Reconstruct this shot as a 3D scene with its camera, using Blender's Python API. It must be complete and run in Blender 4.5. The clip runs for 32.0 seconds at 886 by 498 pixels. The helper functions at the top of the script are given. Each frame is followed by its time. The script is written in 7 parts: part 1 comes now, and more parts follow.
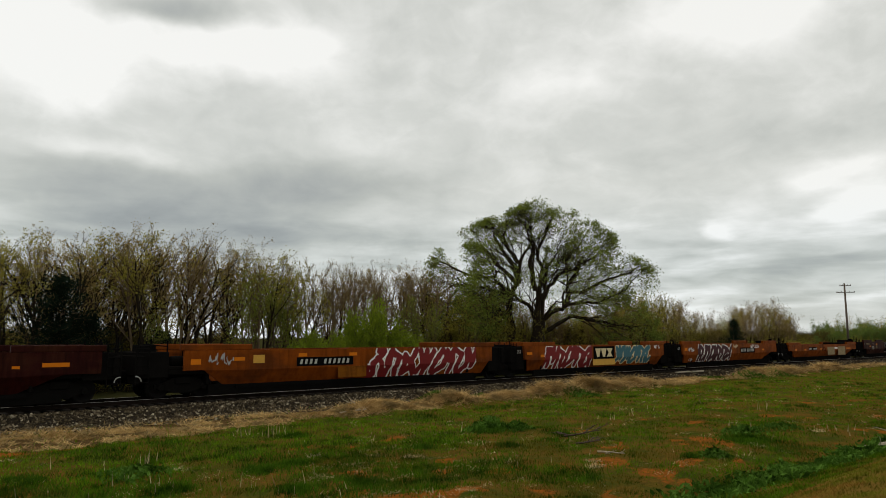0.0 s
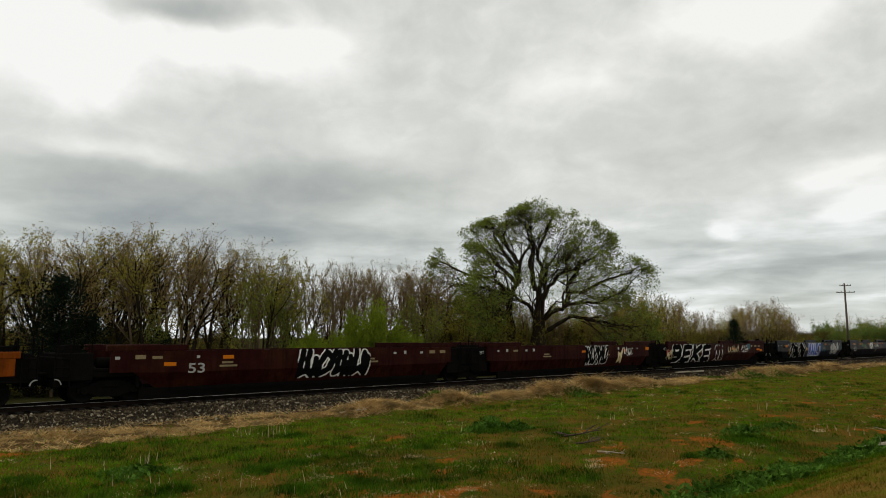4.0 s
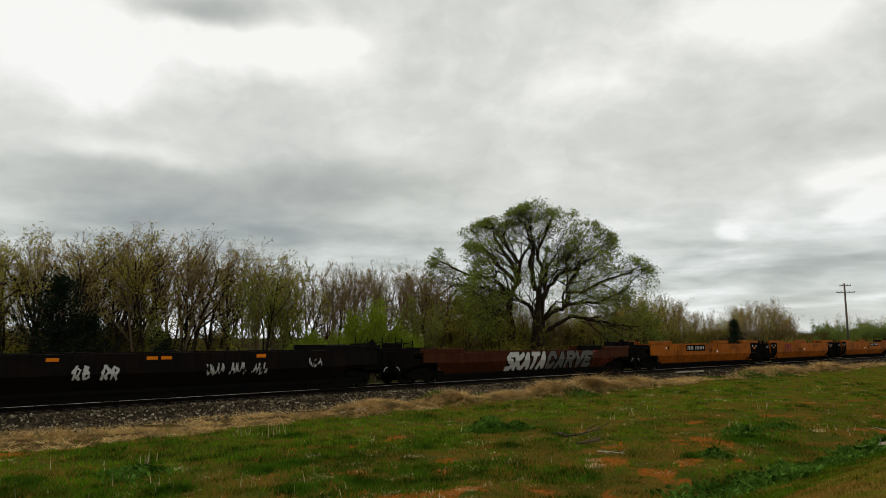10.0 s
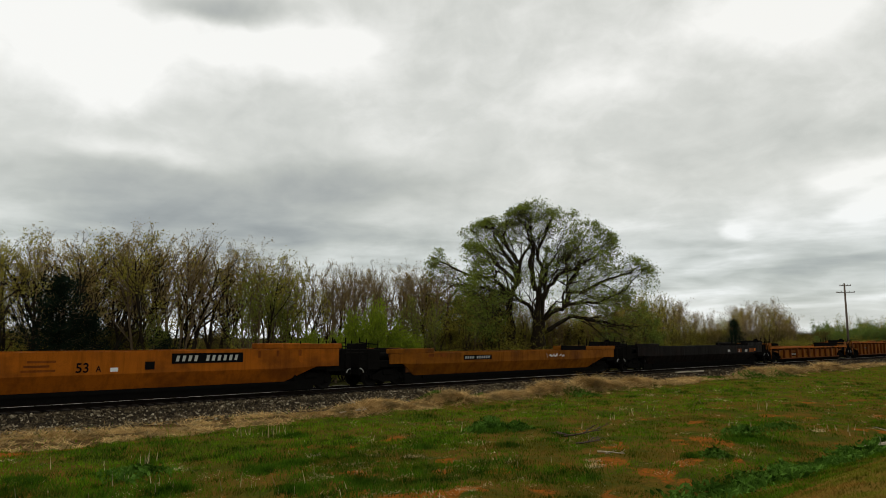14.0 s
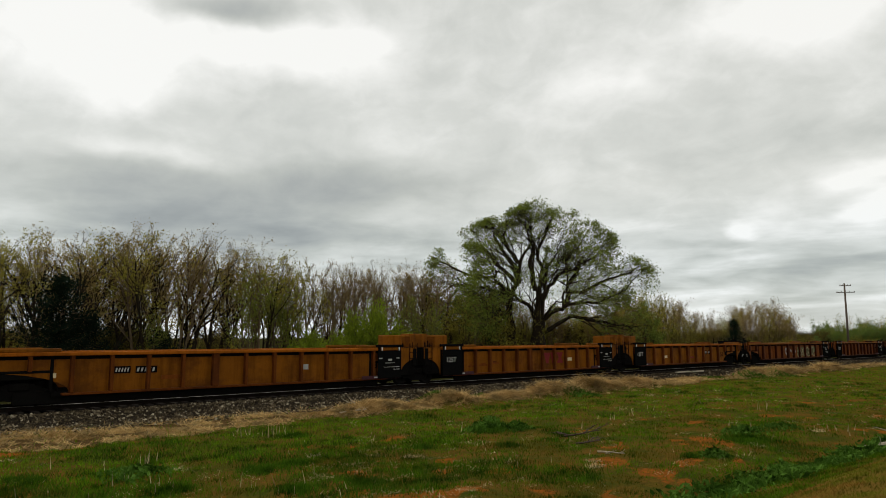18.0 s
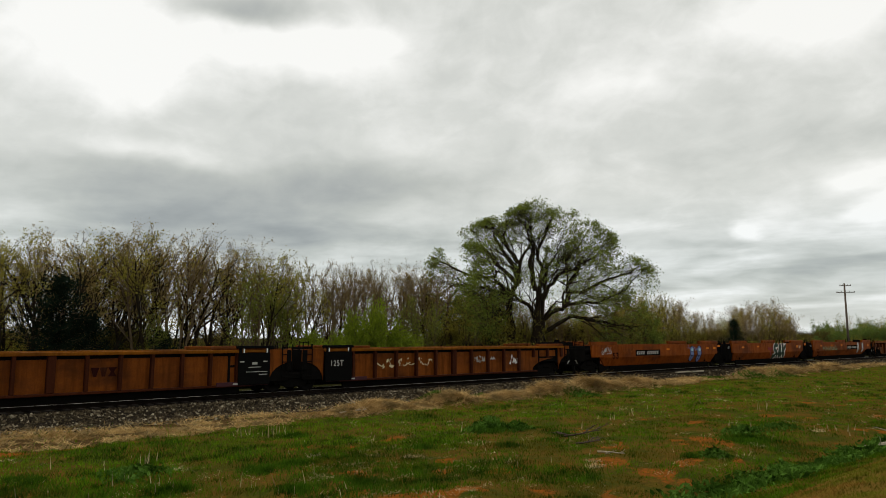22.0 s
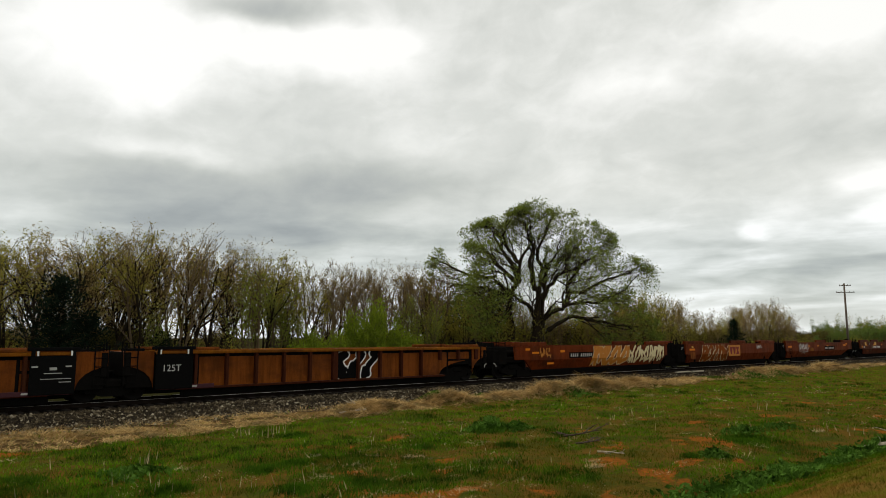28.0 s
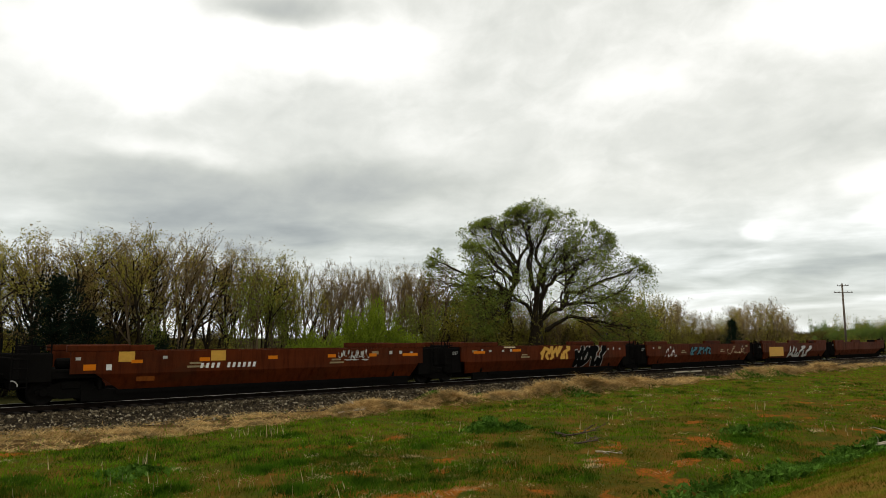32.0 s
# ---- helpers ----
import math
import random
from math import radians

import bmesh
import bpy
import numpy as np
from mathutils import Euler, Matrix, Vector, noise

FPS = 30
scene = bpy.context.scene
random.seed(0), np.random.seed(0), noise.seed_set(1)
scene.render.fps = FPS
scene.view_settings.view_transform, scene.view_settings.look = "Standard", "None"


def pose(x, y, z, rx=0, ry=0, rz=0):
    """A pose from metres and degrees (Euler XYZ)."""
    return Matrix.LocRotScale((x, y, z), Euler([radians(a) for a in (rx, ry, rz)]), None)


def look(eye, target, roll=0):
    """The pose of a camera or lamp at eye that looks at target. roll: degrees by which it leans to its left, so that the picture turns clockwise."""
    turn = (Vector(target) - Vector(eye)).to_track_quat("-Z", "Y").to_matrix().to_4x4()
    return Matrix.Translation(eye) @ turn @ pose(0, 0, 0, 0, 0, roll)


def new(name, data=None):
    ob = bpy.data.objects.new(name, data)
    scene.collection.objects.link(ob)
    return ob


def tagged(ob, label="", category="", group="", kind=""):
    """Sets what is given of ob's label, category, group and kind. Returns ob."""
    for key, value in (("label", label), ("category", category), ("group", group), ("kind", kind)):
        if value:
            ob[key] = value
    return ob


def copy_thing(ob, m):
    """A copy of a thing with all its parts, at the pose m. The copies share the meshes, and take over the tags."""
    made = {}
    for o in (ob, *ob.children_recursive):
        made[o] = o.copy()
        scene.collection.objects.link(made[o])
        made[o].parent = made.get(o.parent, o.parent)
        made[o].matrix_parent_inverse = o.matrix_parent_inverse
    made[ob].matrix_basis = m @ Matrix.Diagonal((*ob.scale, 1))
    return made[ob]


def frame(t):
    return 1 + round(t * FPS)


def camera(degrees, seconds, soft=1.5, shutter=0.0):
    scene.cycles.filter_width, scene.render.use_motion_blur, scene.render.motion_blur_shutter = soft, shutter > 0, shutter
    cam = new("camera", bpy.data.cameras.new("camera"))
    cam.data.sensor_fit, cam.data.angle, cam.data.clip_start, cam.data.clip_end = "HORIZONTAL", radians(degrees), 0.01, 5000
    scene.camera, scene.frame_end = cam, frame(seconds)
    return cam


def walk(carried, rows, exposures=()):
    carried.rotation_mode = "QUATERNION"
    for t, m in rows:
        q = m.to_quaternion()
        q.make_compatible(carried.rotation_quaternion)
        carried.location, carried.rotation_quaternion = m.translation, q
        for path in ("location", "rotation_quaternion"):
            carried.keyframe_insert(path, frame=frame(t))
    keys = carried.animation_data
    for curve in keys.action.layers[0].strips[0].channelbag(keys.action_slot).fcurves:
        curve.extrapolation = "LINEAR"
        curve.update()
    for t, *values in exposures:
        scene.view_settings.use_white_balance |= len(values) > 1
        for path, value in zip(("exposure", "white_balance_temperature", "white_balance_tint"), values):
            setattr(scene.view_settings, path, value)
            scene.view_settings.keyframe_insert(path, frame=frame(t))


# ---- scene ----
# The railhead is z = 0, the track runs along x, the camera stands over the origin.
FOV, EYE = 65.0, (0.0, 0.0, 2.45)
YAW, PITCH = 47.33, 7.27
TRACK_Y, SPEED, CLIP = 29.69, 21.79, 32.0


def aim(turn=0.0, lift=0.0):
    """The camera's pose: turn is degrees to the right of its usual line, lift degrees up."""
    a, p = radians(YAW - turn), radians(PITCH + lift)
    way = Vector((math.cos(a) * math.cos(p), math.sin(a) * math.cos(p), math.sin(p)))
    return look(EYE, Vector(EYE) + way)


cam = camera(FOV, CLIP, soft=0.9)
walk(cam, [(0, aim()), (10, aim()), (20, aim()), (27.5, aim(0.0)), (28.5, aim(0.05)), (29.5, aim(0.09)), (30.5, aim(0.06)),
           (31, aim(0.07)), (31.5, aim(0.14)), (32, aim(0.14))],
     exposures=[(0, -0.12, 6630, 10), (12, -0.09, 6630, 10), (25, -0.03, 6630, 10), (28, 0.03, 6630, 10), (30, 0.06, 6650, 10), (32, 0.19, 6700, 10)])

# ---- world and sun ----
world = bpy.data.worlds.new("overcast")
scene.world = world
world.use_nodes = True
wn = world.node_tree.nodes
sky = wn.new("ShaderNodeTexSky")
sky.sky_type, sky.sun_disc = "NISHITA", False
sky.sun_elevation, sky.sun_rotation = radians(62), radians(335)
wn["Background"].inputs[1].default_value = 0.04
world.node_tree.links.new(sky.outputs[0], wn["Background"].inputs[0])
sun_data = bpy.data.lights.new("sun", "SUN")
sun_data.energy, sun_data.angle, sun_data.color = 3.0, radians(16), (1.0, 0.94, 0.84)
sun = new("sun", sun_data)
sun.matrix_basis = look((0, 0, 300), Vector((0, 0, 300)) - Vector((math.sin(radians(-25)) * math.cos(radians(62)), math.cos(radians(-25)) * math.cos(radians(62)), math.sin(radians(62)))))


# ---- node helpers ----
class Nodes:
    """Short hand for building a material's nodes."""

    def __init__(self, name):
        self.mat = bpy.data.materials.new(name)
        self.mat.use_nodes = True
        self.tree = self.mat.node_tree
        self.bsdf = self.tree.nodes["Principled BSDF"]
        self.out = self.tree.nodes["Material Output"]

    def node(self, kind, operation="", gradient=""):
        n = self.tree.nodes.new("ShaderNode" + kind)
        if operation:
            n.operation = operation
        if gradient:
            n.gradient_type = gradient
        return n

    def link(self, a, b):
        self.tree.links.new(a, b)

    def put(self, value, socket):
        if isinstance(value, bpy.types.NodeSocket):
            self.link(value, socket)
        else:
            socket.default_value = value

    def coords(self, kind="Object"):
        return self.node("TexCoord").outputs[kind]

    def place(self):
        return self.node("NewGeometry").outputs["Position"]

    def mapping(self, vec, loc=(0, 0, 0), scale=(1, 1, 1), rot=(0, 0, 0)):
        n = self.node("Mapping")
        self.link(vec, n.inputs[0])
        n.inputs[1].default_value, n.inputs[2].default_value, n.inputs[3].default_value = loc, rot, scale
        return n.outputs[0]

    def noise(self, vec, scale, detail=4, rough=0.55, distort=0.0):
        n = self.node("TexNoise")
        self.link(vec, n.inputs["Vector"])
        n.inputs["Scale"].default_value, n.inputs["Detail"].default_value = scale, detail
        n.inputs["Roughness"].default_value, n.inputs["Distortion"].default_value = rough, distort
        return n.outputs["Fac"]

    def ramp(self, fac, stops, mode="LINEAR"):
        n = self.node("ValToRGB")
        self.link(fac, n.inputs[0])
        n.color_ramp.interpolation = mode
        e = n.color_ramp.elements
        while len(e) < len(stops):
            e.new(0.5)
        for el, (pos, col) in zip(e, stops):
            el.position = pos
            el.color = (*col, 1) if isinstance(col, tuple) else (col, col, col, 1)
        return n.outputs[0]

    def mix(self, fac, a, b, mode="MIX"):
        n = self.node("Mix")
        n.data_type, n.blend_type = "RGBA", mode
        self.put(fac, n.inputs[0])
        for v, s in ((a, n.inputs[6]), (b, n.inputs[7])):
            self.put((*v, 1) if isinstance(v, tuple) and len(v) == 3 else v, s)
        return n.outputs[2]

    def math(self, op, a, b=0.0, clamp=False):
        n = self.node("Math", operation=op)
        n.use_clamp = clamp
        self.put(a, n.inputs[0])
        self.put(b, n.inputs[1])
        return n.outputs[0]

    def smooth(self, v):
        n = self.node("MapRange")
        n.interpolation_type = "SMOOTHSTEP"
        self.link(v, n.inputs[0])
        return n.outputs[0]

    def bump(self, height, strength=0.4, dist=0.02):
        n = self.node("Bump")
        n.inputs["Strength"].default_value, n.inputs["Distance"].default_value = strength, dist
        self.link(height, n.inputs["Height"])
        self.link(n.outputs[0], self.bsdf.inputs["Normal"])

    def finish(self, color, rough=0.8, metal=0.0, spec=0.3):
        self.put((*color, 1) if isinstance(color, tuple) else color, self.bsdf.inputs["Base Color"])
        self.put(rough, self.bsdf.inputs["Roughness"])
        self.put(metal, self.bsdf.inputs["Metallic"])
        self.bsdf.inputs["Specular IOR Level"].default_value = spec
        return self.mat


def steel_paint(name, color, rust=(0.05, 0.016, 0.006), dirt=0.5, rough=0.6, spec=0.06):
    """Weathered paint on steel: runs of soot, rust blooms, scuffed lighter fields, fine grain."""
    n = Nodes(name)
    shift = n.node("VectorMath", operation="ADD")
    n.link(n.coords(), shift.inputs[0])
    own = n.node("CombineXYZ")
    tone = n.node("ObjectInfo").outputs["Random"]
    n.link(n.math("MULTIPLY", tone, 90.0), own.inputs[0])
    n.link(own.outputs[0], shift.inputs[1])
    c = shift.outputs[0]
    streak = n.noise(n.mapping(c, scale=(2.2, 2.2, 0.25)), 1.8, 6, 0.68)
    bloom = n.noise(n.mapping(c, scale=(1, 1, 1.6)), 0.42, 6, 0.62)
    field = n.noise(n.mapping(c, loc=(31, 0, 0), scale=(0.35, 1, 1.2)), 0.9, 4, 0.55)
    grain = n.noise(c, 26, 4, 0.7)
    col = n.mix(n.ramp(field, [(0.42, 0.0), (0.62, 0.55)]), color, tuple(min(1, v * 1.45) for v in color))
    col = n.mix(n.ramp(bloom, [(0.48, 0.0), (0.66, dirt + 0.25)]), col, rust)
    col = n.mix(n.ramp(streak, [(0.45, 0.0), (0.74, dirt + 0.2)]), col, tuple(v * 0.25 for v in color))
    col = n.mix(n.ramp(grain, [(0.35, 0.35), (0.62, 0.0)]), col, tuple(v * 0.45 for v in color))
    n.bump(grain, 0.25, 0.01)
    return n.finish(col, n.ramp(streak, [(0.3, rough - 0.1), (0.8, min(1, rough + 0.25))]), 0.0, spec)


def plain(name, color, rough=0.8, var=0.35, scale=6.0, metal=0.0, spec=0.3):
    n = Nodes(name)
    c = n.coords()
    k = n.noise(c, scale, 4, 0.6)
    fine = n.noise(c, scale * 9, 3, 0.6)
    col = n.mix(n.ramp(k, [(0.35, 0.0), (0.7, var)]), color, tuple(v * 0.45 for v in color))
    col = n.mix(n.ramp(fine, [(0.4, 0.0), (0.7, var)]), col, tuple(min(1, v * 1.5) for v in color))
    n.bump(fine, 0.2, 0.01)
    return n.finish(col, rough, metal, spec)


def foliage(name, color, second, rough=0.7):
    """Leaves: each one its own tint, some light coming through."""
    n = Nodes(name)
    isle = n.node("NewGeometry").outputs["Random Per Island"]
    patch = n.noise(n.coords(), 0.5, 3, 0.6)
    col = n.mix(n.ramp(isle, [(0.0, 0.0), (1.0, 1.0)]), color, second)
    col = n.mix(n.ramp(patch, [(0.35, 0.0), (0.7, 0.6)]), col, tuple(v * 0.6 for v in color))
    n.finish(col, rough, 0.0, 0.0)
    tr = n.node("BsdfTranslucent")
    n.link(col, tr.inputs[0])
    mixer = n.node("MixShader")
    mixer.inputs[0].default_value = 0.35
    n.link(n.bsdf.outputs[0], mixer.inputs[1])
    n.link(tr.outputs[0], mixer.inputs[2])
    n.link(mixer.outputs[0], n.out.inputs[0])
    return n.mat


# ---- materials ----
M_BARK = plain("bark", (0.115, 0.085, 0.050), 0.95, 0.5, 2.5, spec=0.0)
M_BARK_DARK = plain("dark_bark", (0.030, 0.022, 0.013), 0.95, 0.5, 2.5, spec=0.08)
M_BARK_PALE = plain("pale_bark", (0.15, 0.108, 0.062), 0.95, 0.5, 2.5, spec=0.0)
M_LEAF_OAK = foliage("spring_leaf", (0.23, 0.275, 0.045), (0.13, 0.175, 0.03))
M_LEAF_BUD = foliage("budding_leaf", (0.34, 0.235, 0.075), (0.22, 0.165, 0.045))
M_LEAF_OLIVE = foliage("olive_leaf", (0.34, 0.29, 0.045), (0.22, 0.205, 0.030))
M_LEAF_DULL = foliage("dull_leaf", (0.13, 0.105, 0.028), (0.085, 0.075, 0.020))
M_LEAF_LIME = foliage("lime_leaf", (0.27, 0.34, 0.030), (0.17, 0.24, 0.02))
M_LEAF_SOFT = foliage("soft_green_leaf", (0.24, 0.26, 0.045), (0.17, 0.20, 0.035))
M_LEAF_FRESH = foliage("fresh_leaf", (0.17, 0.23, 0.05), (0.10, 0.16, 0.035))
M_NEEDLE = foliage("cedar_needle", (0.012, 0.022, 0.014), (0.02, 0.03, 0.016))
M_RAIL_TOP = plain("polished_rail", (0.50, 0.48, 0.45), 0.5, 0.2, 8, 0.3)
M_RAIL = plain("rusty_rail", (0.013, 0.009, 0.007), 0.9, 0.5, 8, spec=0.05)
M_TIE = plain("creosote_timber", (0.022, 0.018, 0.015), 0.95, 0.5, 5, spec=0.05)
M_STEEL = plain("dark_steel", (0.007, 0.0065, 0.006), 0.85, 0.5, 4, spec=0.0)
M_WHEEL = plain("wheel_steel", (0.006, 0.005, 0.0045), 0.7, 0.5, 4, 0.0, 0.1)
M_ORANGE = steel_paint("orange_paint", (0.20, 0.045, 0.003))
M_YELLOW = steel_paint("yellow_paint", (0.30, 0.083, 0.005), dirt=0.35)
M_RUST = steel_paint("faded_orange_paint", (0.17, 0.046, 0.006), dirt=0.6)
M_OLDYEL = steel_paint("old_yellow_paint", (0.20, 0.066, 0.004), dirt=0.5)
M_RIB_YEL = steel_paint("dark_yellow_rib", (0.12, 0.032, 0.004), dirt=0.5)
M_RIB_RED = steel_paint("dark_red_rib", (0.05, 0.012, 0.004), dirt=0.5)
M_MAROON = steel_paint("maroon_paint", (0.024, 0.0035, 0.0025), dirt=0.6)
M_BLUE = steel_paint("navy_paint", (0.0022, 0.0040, 0.011), (0.012, 0.009, 0.008), rough=0.35, spec=0.10)
M_BROWN = steel_paint("rust_brown_paint", (0.050, 0.013, 0.004), dirt=0.6)
M_REDBROWN = steel_paint("red_brown_paint", (0.078, 0.015, 0.003), dirt=0.6)
M_BURNT = steel_paint("burnt_orange_paint", (0.120, 0.021, 0.0025), dirt=0.55)
M_BLACK = steel_paint("soot_black_paint", (0.0042, 0.0032, 0.0028), (0.012, 0.005, 0.003))
M_BOARD = plain("black_board", (0.006, 0.006, 0.006), 0.8, 0.3, spec=0.0)
M_WHITE = plain("white_paint", (0.72, 0.72, 0.68), 0.7, 0.25)
M_CREAM = plain("cream_paint", (0.62, 0.52, 0.30), 0.7, 0.3)
M_GREY = plain("grey_paint", (0.36, 0.36, 0.34), 0.7, 0.35)
M_SILVER = plain("silver_spray", (0.44, 0.44, 0.42), 0.6, 0.3)
M_DIM = plain("dim_grey_spray", (0.085, 0.082, 0.075), 0.8, 0.4)
M_DARK = plain("black_spray", (0.006, 0.006, 0.006), 0.8, 0.3, spec=0.0)
M_RED = plain("red_spray", (0.16, 0.006, 0.007), 0.7, 0.4)
M_WINE = plain("wine_spray", (0.045, 0.008, 0.012), 0.7, 0.4)
M_TEAL = plain("teal_spray", (0.035, 0.12, 0.15), 0.7, 0.4)
M_SKYB = plain("pale_blue_spray", (0.30, 0.48, 0.52), 0.7, 0.3)
M_COBALT = plain("cobalt_spray", (0.03, 0.09, 0.42), 0.7, 0.4)
M_PERI = plain("periwinkle_spray", (0.12, 0.16, 0.32), 0.7, 0.4)
M_GREEN = plain("dark_green_spray", (0.008, 0.03, 0.018), 0.7, 0.4)
M_MINT = plain("mint_spray", (0.13, 0.26, 0.14), 0.7, 0.4)
M_AMBER = plain("amber_reflector", (0.62, 0.17, 0.008), 0.5, 0.1, spec=0.05)
M_GOLD = plain("gold_paint", (0.55, 0.30, 0.04), 0.6, 0.3)
M_POLE = plain("weathered_pole", (0.11, 0.085, 0.065), 0.95, 0.5, 3)
M_INSULATOR = plain("grey_insulator", (0.3, 0.3, 0.3), 0.4, 0.2)
M_PLANK = plain("bleached_timber", (0.42, 0.36, 0.27), 0.9, 0.4, 5)
M_TWIG = plain("dead_wood", (0.07, 0.048, 0.035), 0.95, 0.5, 6)


def stone_material():
    n = Nodes("loose_stone")
    isle = n.node("NewGeometry").outputs["Random Per Island"]
    col = n.ramp(isle, [(0.0, (0.02, 0.016, 0.012)), (0.5, (0.075, 0.057, 0.034)), (0.82, (0.13, 0.10, 0.062)), (1.0, (0.40, 0.34, 0.24))])
    n.bump(n.noise(n.coords(), 30, 3), 0.3, 0.01)
    return n.finish(col, 0.95, 0.0, 0.0)


M_STONE = stone_material()


# ---- mesh helpers ----
def mesh_from(name, verts, faces, mats, index=None, smooth=False):
    me = bpy.data.meshes.new(name)
    me.from_pydata(verts, [], faces)
    for m in (mats if isinstance(mats, (list, tuple)) else [mats]):
        me.materials.append(m)
    if index is not None:
        me.polygons.foreach_set("material_index", np.asarray(index, dtype=np.int32))
    if smooth:
        me.polygons.foreach_set("use_smooth", np.ones(len(me.polygons), dtype=bool))
    me.update()
    return me


def tri_soup(name, tris, mat):
    """A mesh of loose triangles from an array (n, 3, 3)."""
    n = len(tris)
    me = bpy.data.meshes.new(name)
    me.vertices.add(n * 3)
    me.vertices.foreach_set("co", np.asarray(tris, dtype=np.float32).ravel())
    me.loops.add(n * 3)
    me.loops.foreach_set("vertex_index", np.arange(n * 3, dtype=np.int32))
    me.polygons.add(n)
    me.polygons.foreach_set("loop_start", np.arange(0, n * 3, 3, dtype=np.int32))
    me.materials.append(mat)
    me.update(calc_edges=True)
    return me


class Shape:
    """Gathers boxes, prisms, rods and rounds into one mesh."""

    def __init__(self):
        self.v, self.f = [], []

    def add(self, verts, faces):
        k = len(self.v)
        self.v += [tuple(p) for p in verts]
        self.f += [tuple(i + k for i in f) for f in faces]
        return self

    def box(self, x0, x1, y0, y1, z0, z1, bevel=0.0):
        b = min(bevel, (x1 - x0) / 2.5, (y1 - y0) / 2.5, (z1 - z0) / 2.5)
        if b <= 0:
            v = [(x, y, z) for z in (z0, z1) for x, y in ((x0, y0), (x1, y0), (x1, y1), (x0, y1))]
            return self.add(v, [(3, 2, 1, 0), (4, 5, 6, 7), (0, 1, 5, 4), (1, 2, 6, 5), (2, 3, 7, 6), (3, 0, 4, 7)])
        ring = lambda z, i: [(x0 + i + b, y0 + i, z), (x1 - i - b, y0 + i, z), (x1 - i, y0 + i + b, z), (x1 - i, y1 - i - b, z),
                             (x1 - i - b, y1 - i, z), (x0 + i + b, y1 - i, z), (x0 + i, y1 - i - b, z), (x0 + i, y0 + i + b, z)]
        v = ring(z0, b) + ring(z0 + b, 0) + ring(z1 - b, 0) + ring(z1, b)
        f = [tuple(range(7, -1, -1)), tuple(range(24, 32))]
        for r in range(3):
            f += [(r * 8 + i, r * 8 + (i + 1) % 8, r * 8 + 8 + (i + 1) % 8, r * 8 + 8 + i) for i in range(8)]
        return self.add(v, f)

    def prism(self, outline, y0, y1):
        """A plate with an outline in x and z, from y0 to y1 (outline counter-clockwise seen from -y)."""
        n = len(outline)
        v = [(x, y0, z) for x, z in outline] + [(x, y1, z) for x, z in outline]
        f = [tuple(range(n)), tuple(range(2 * n - 1, n - 1, -1))]
        f += [(i, n + i, n + (i + 1) % n, (i + 1) % n) for i in range(n)]
        return self.add(v, f)

    def sweep(self, profile, x0, x1):
        """A bar along x with a profile in y and z (closed)."""
        n = len(profile)
        v = [(x0, y, z) for y, z in profile] + [(x1, y, z) for y, z in profile]
        f = [tuple(range(n - 1, -1, -1)), tuple(range(n, 2 * n))]
        f += [(i, (i + 1) % n, n + (i + 1) % n, n + i) for i in range(n)]
        return self.add(v, f)

    def rod(self, a, b, r0, r1=None, sides=6):
        r1 = r0 if r1 is None else r1
        a, b = Vector(a), Vector(b)
        d = (b - a).normalized()
        u = d.orthogonal().normalized()
        w = d.cross(u)
        v = []
        for p, r in ((a, r0), (b, r1)):
            v += [p + (u * math.cos(k * math.tau / sides) + w * math.sin(k * math.tau / sides)) * r for k in range(sides)]
        f = [tuple(range(sides - 1, -1, -1)), tuple(range(sides, 2 * sides))]
        f += [(i, (i + 1) % sides, sides + (i + 1) % sides, sides + i) for i in range(sides)]
        return self.add(v, f)

    def lathe(self, profile, centre, axis="y", sides=20):
        """A round turned about an axis through centre: profile of (along, radius)."""
        v = []
        for h, r in profile:
            for k in range(sides):
                c, s = math.cos(k * math.tau / sides) * r, math.sin(k * math.tau / sides) * r
                o = (c, h, s) if axis == "y" else ((s, c, h) if axis == "z" else (h, c, s))
                v.append((centre[0] + o[0], centre[1] + o[1], centre[2] + o[2]))
        n = len(profile)
        f = [(r * sides + i, r * sides + sides + i, r * sides + sides + (i + 1) % sides, r * sides + (i + 1) % sides)
             for r in range(n - 1) for i in range(sides)]
        f += [tuple(range(sides)), tuple(range((n - 1) * sides + sides - 1, (n - 1) * sides - 1, -1))]
        return self.add(v, f)

    def mesh(self, name, mat, smooth=False):
        me = mesh_from(name, self.v, self.f, mat, smooth=smooth)
        bm = bmesh.new()
        bm.from_mesh(me)
        bmesh.ops.recalc_face_normals(bm, faces=bm.faces)
        bm.to_mesh(me)
        bm.free()
        return me


def part(name, mesh, parent, label=""):
    ob = new(name, mesh)
    ob.parent = parent
    return tagged(ob, label) if label else ob


def thing(name, label, category, m=None, group="", kind=""):
    ob = new(name)
    ob.empty_display_size = 0.3
    if m is not None:
        ob.matrix_basis = m
    return tagged(ob, label, category, group, kind)


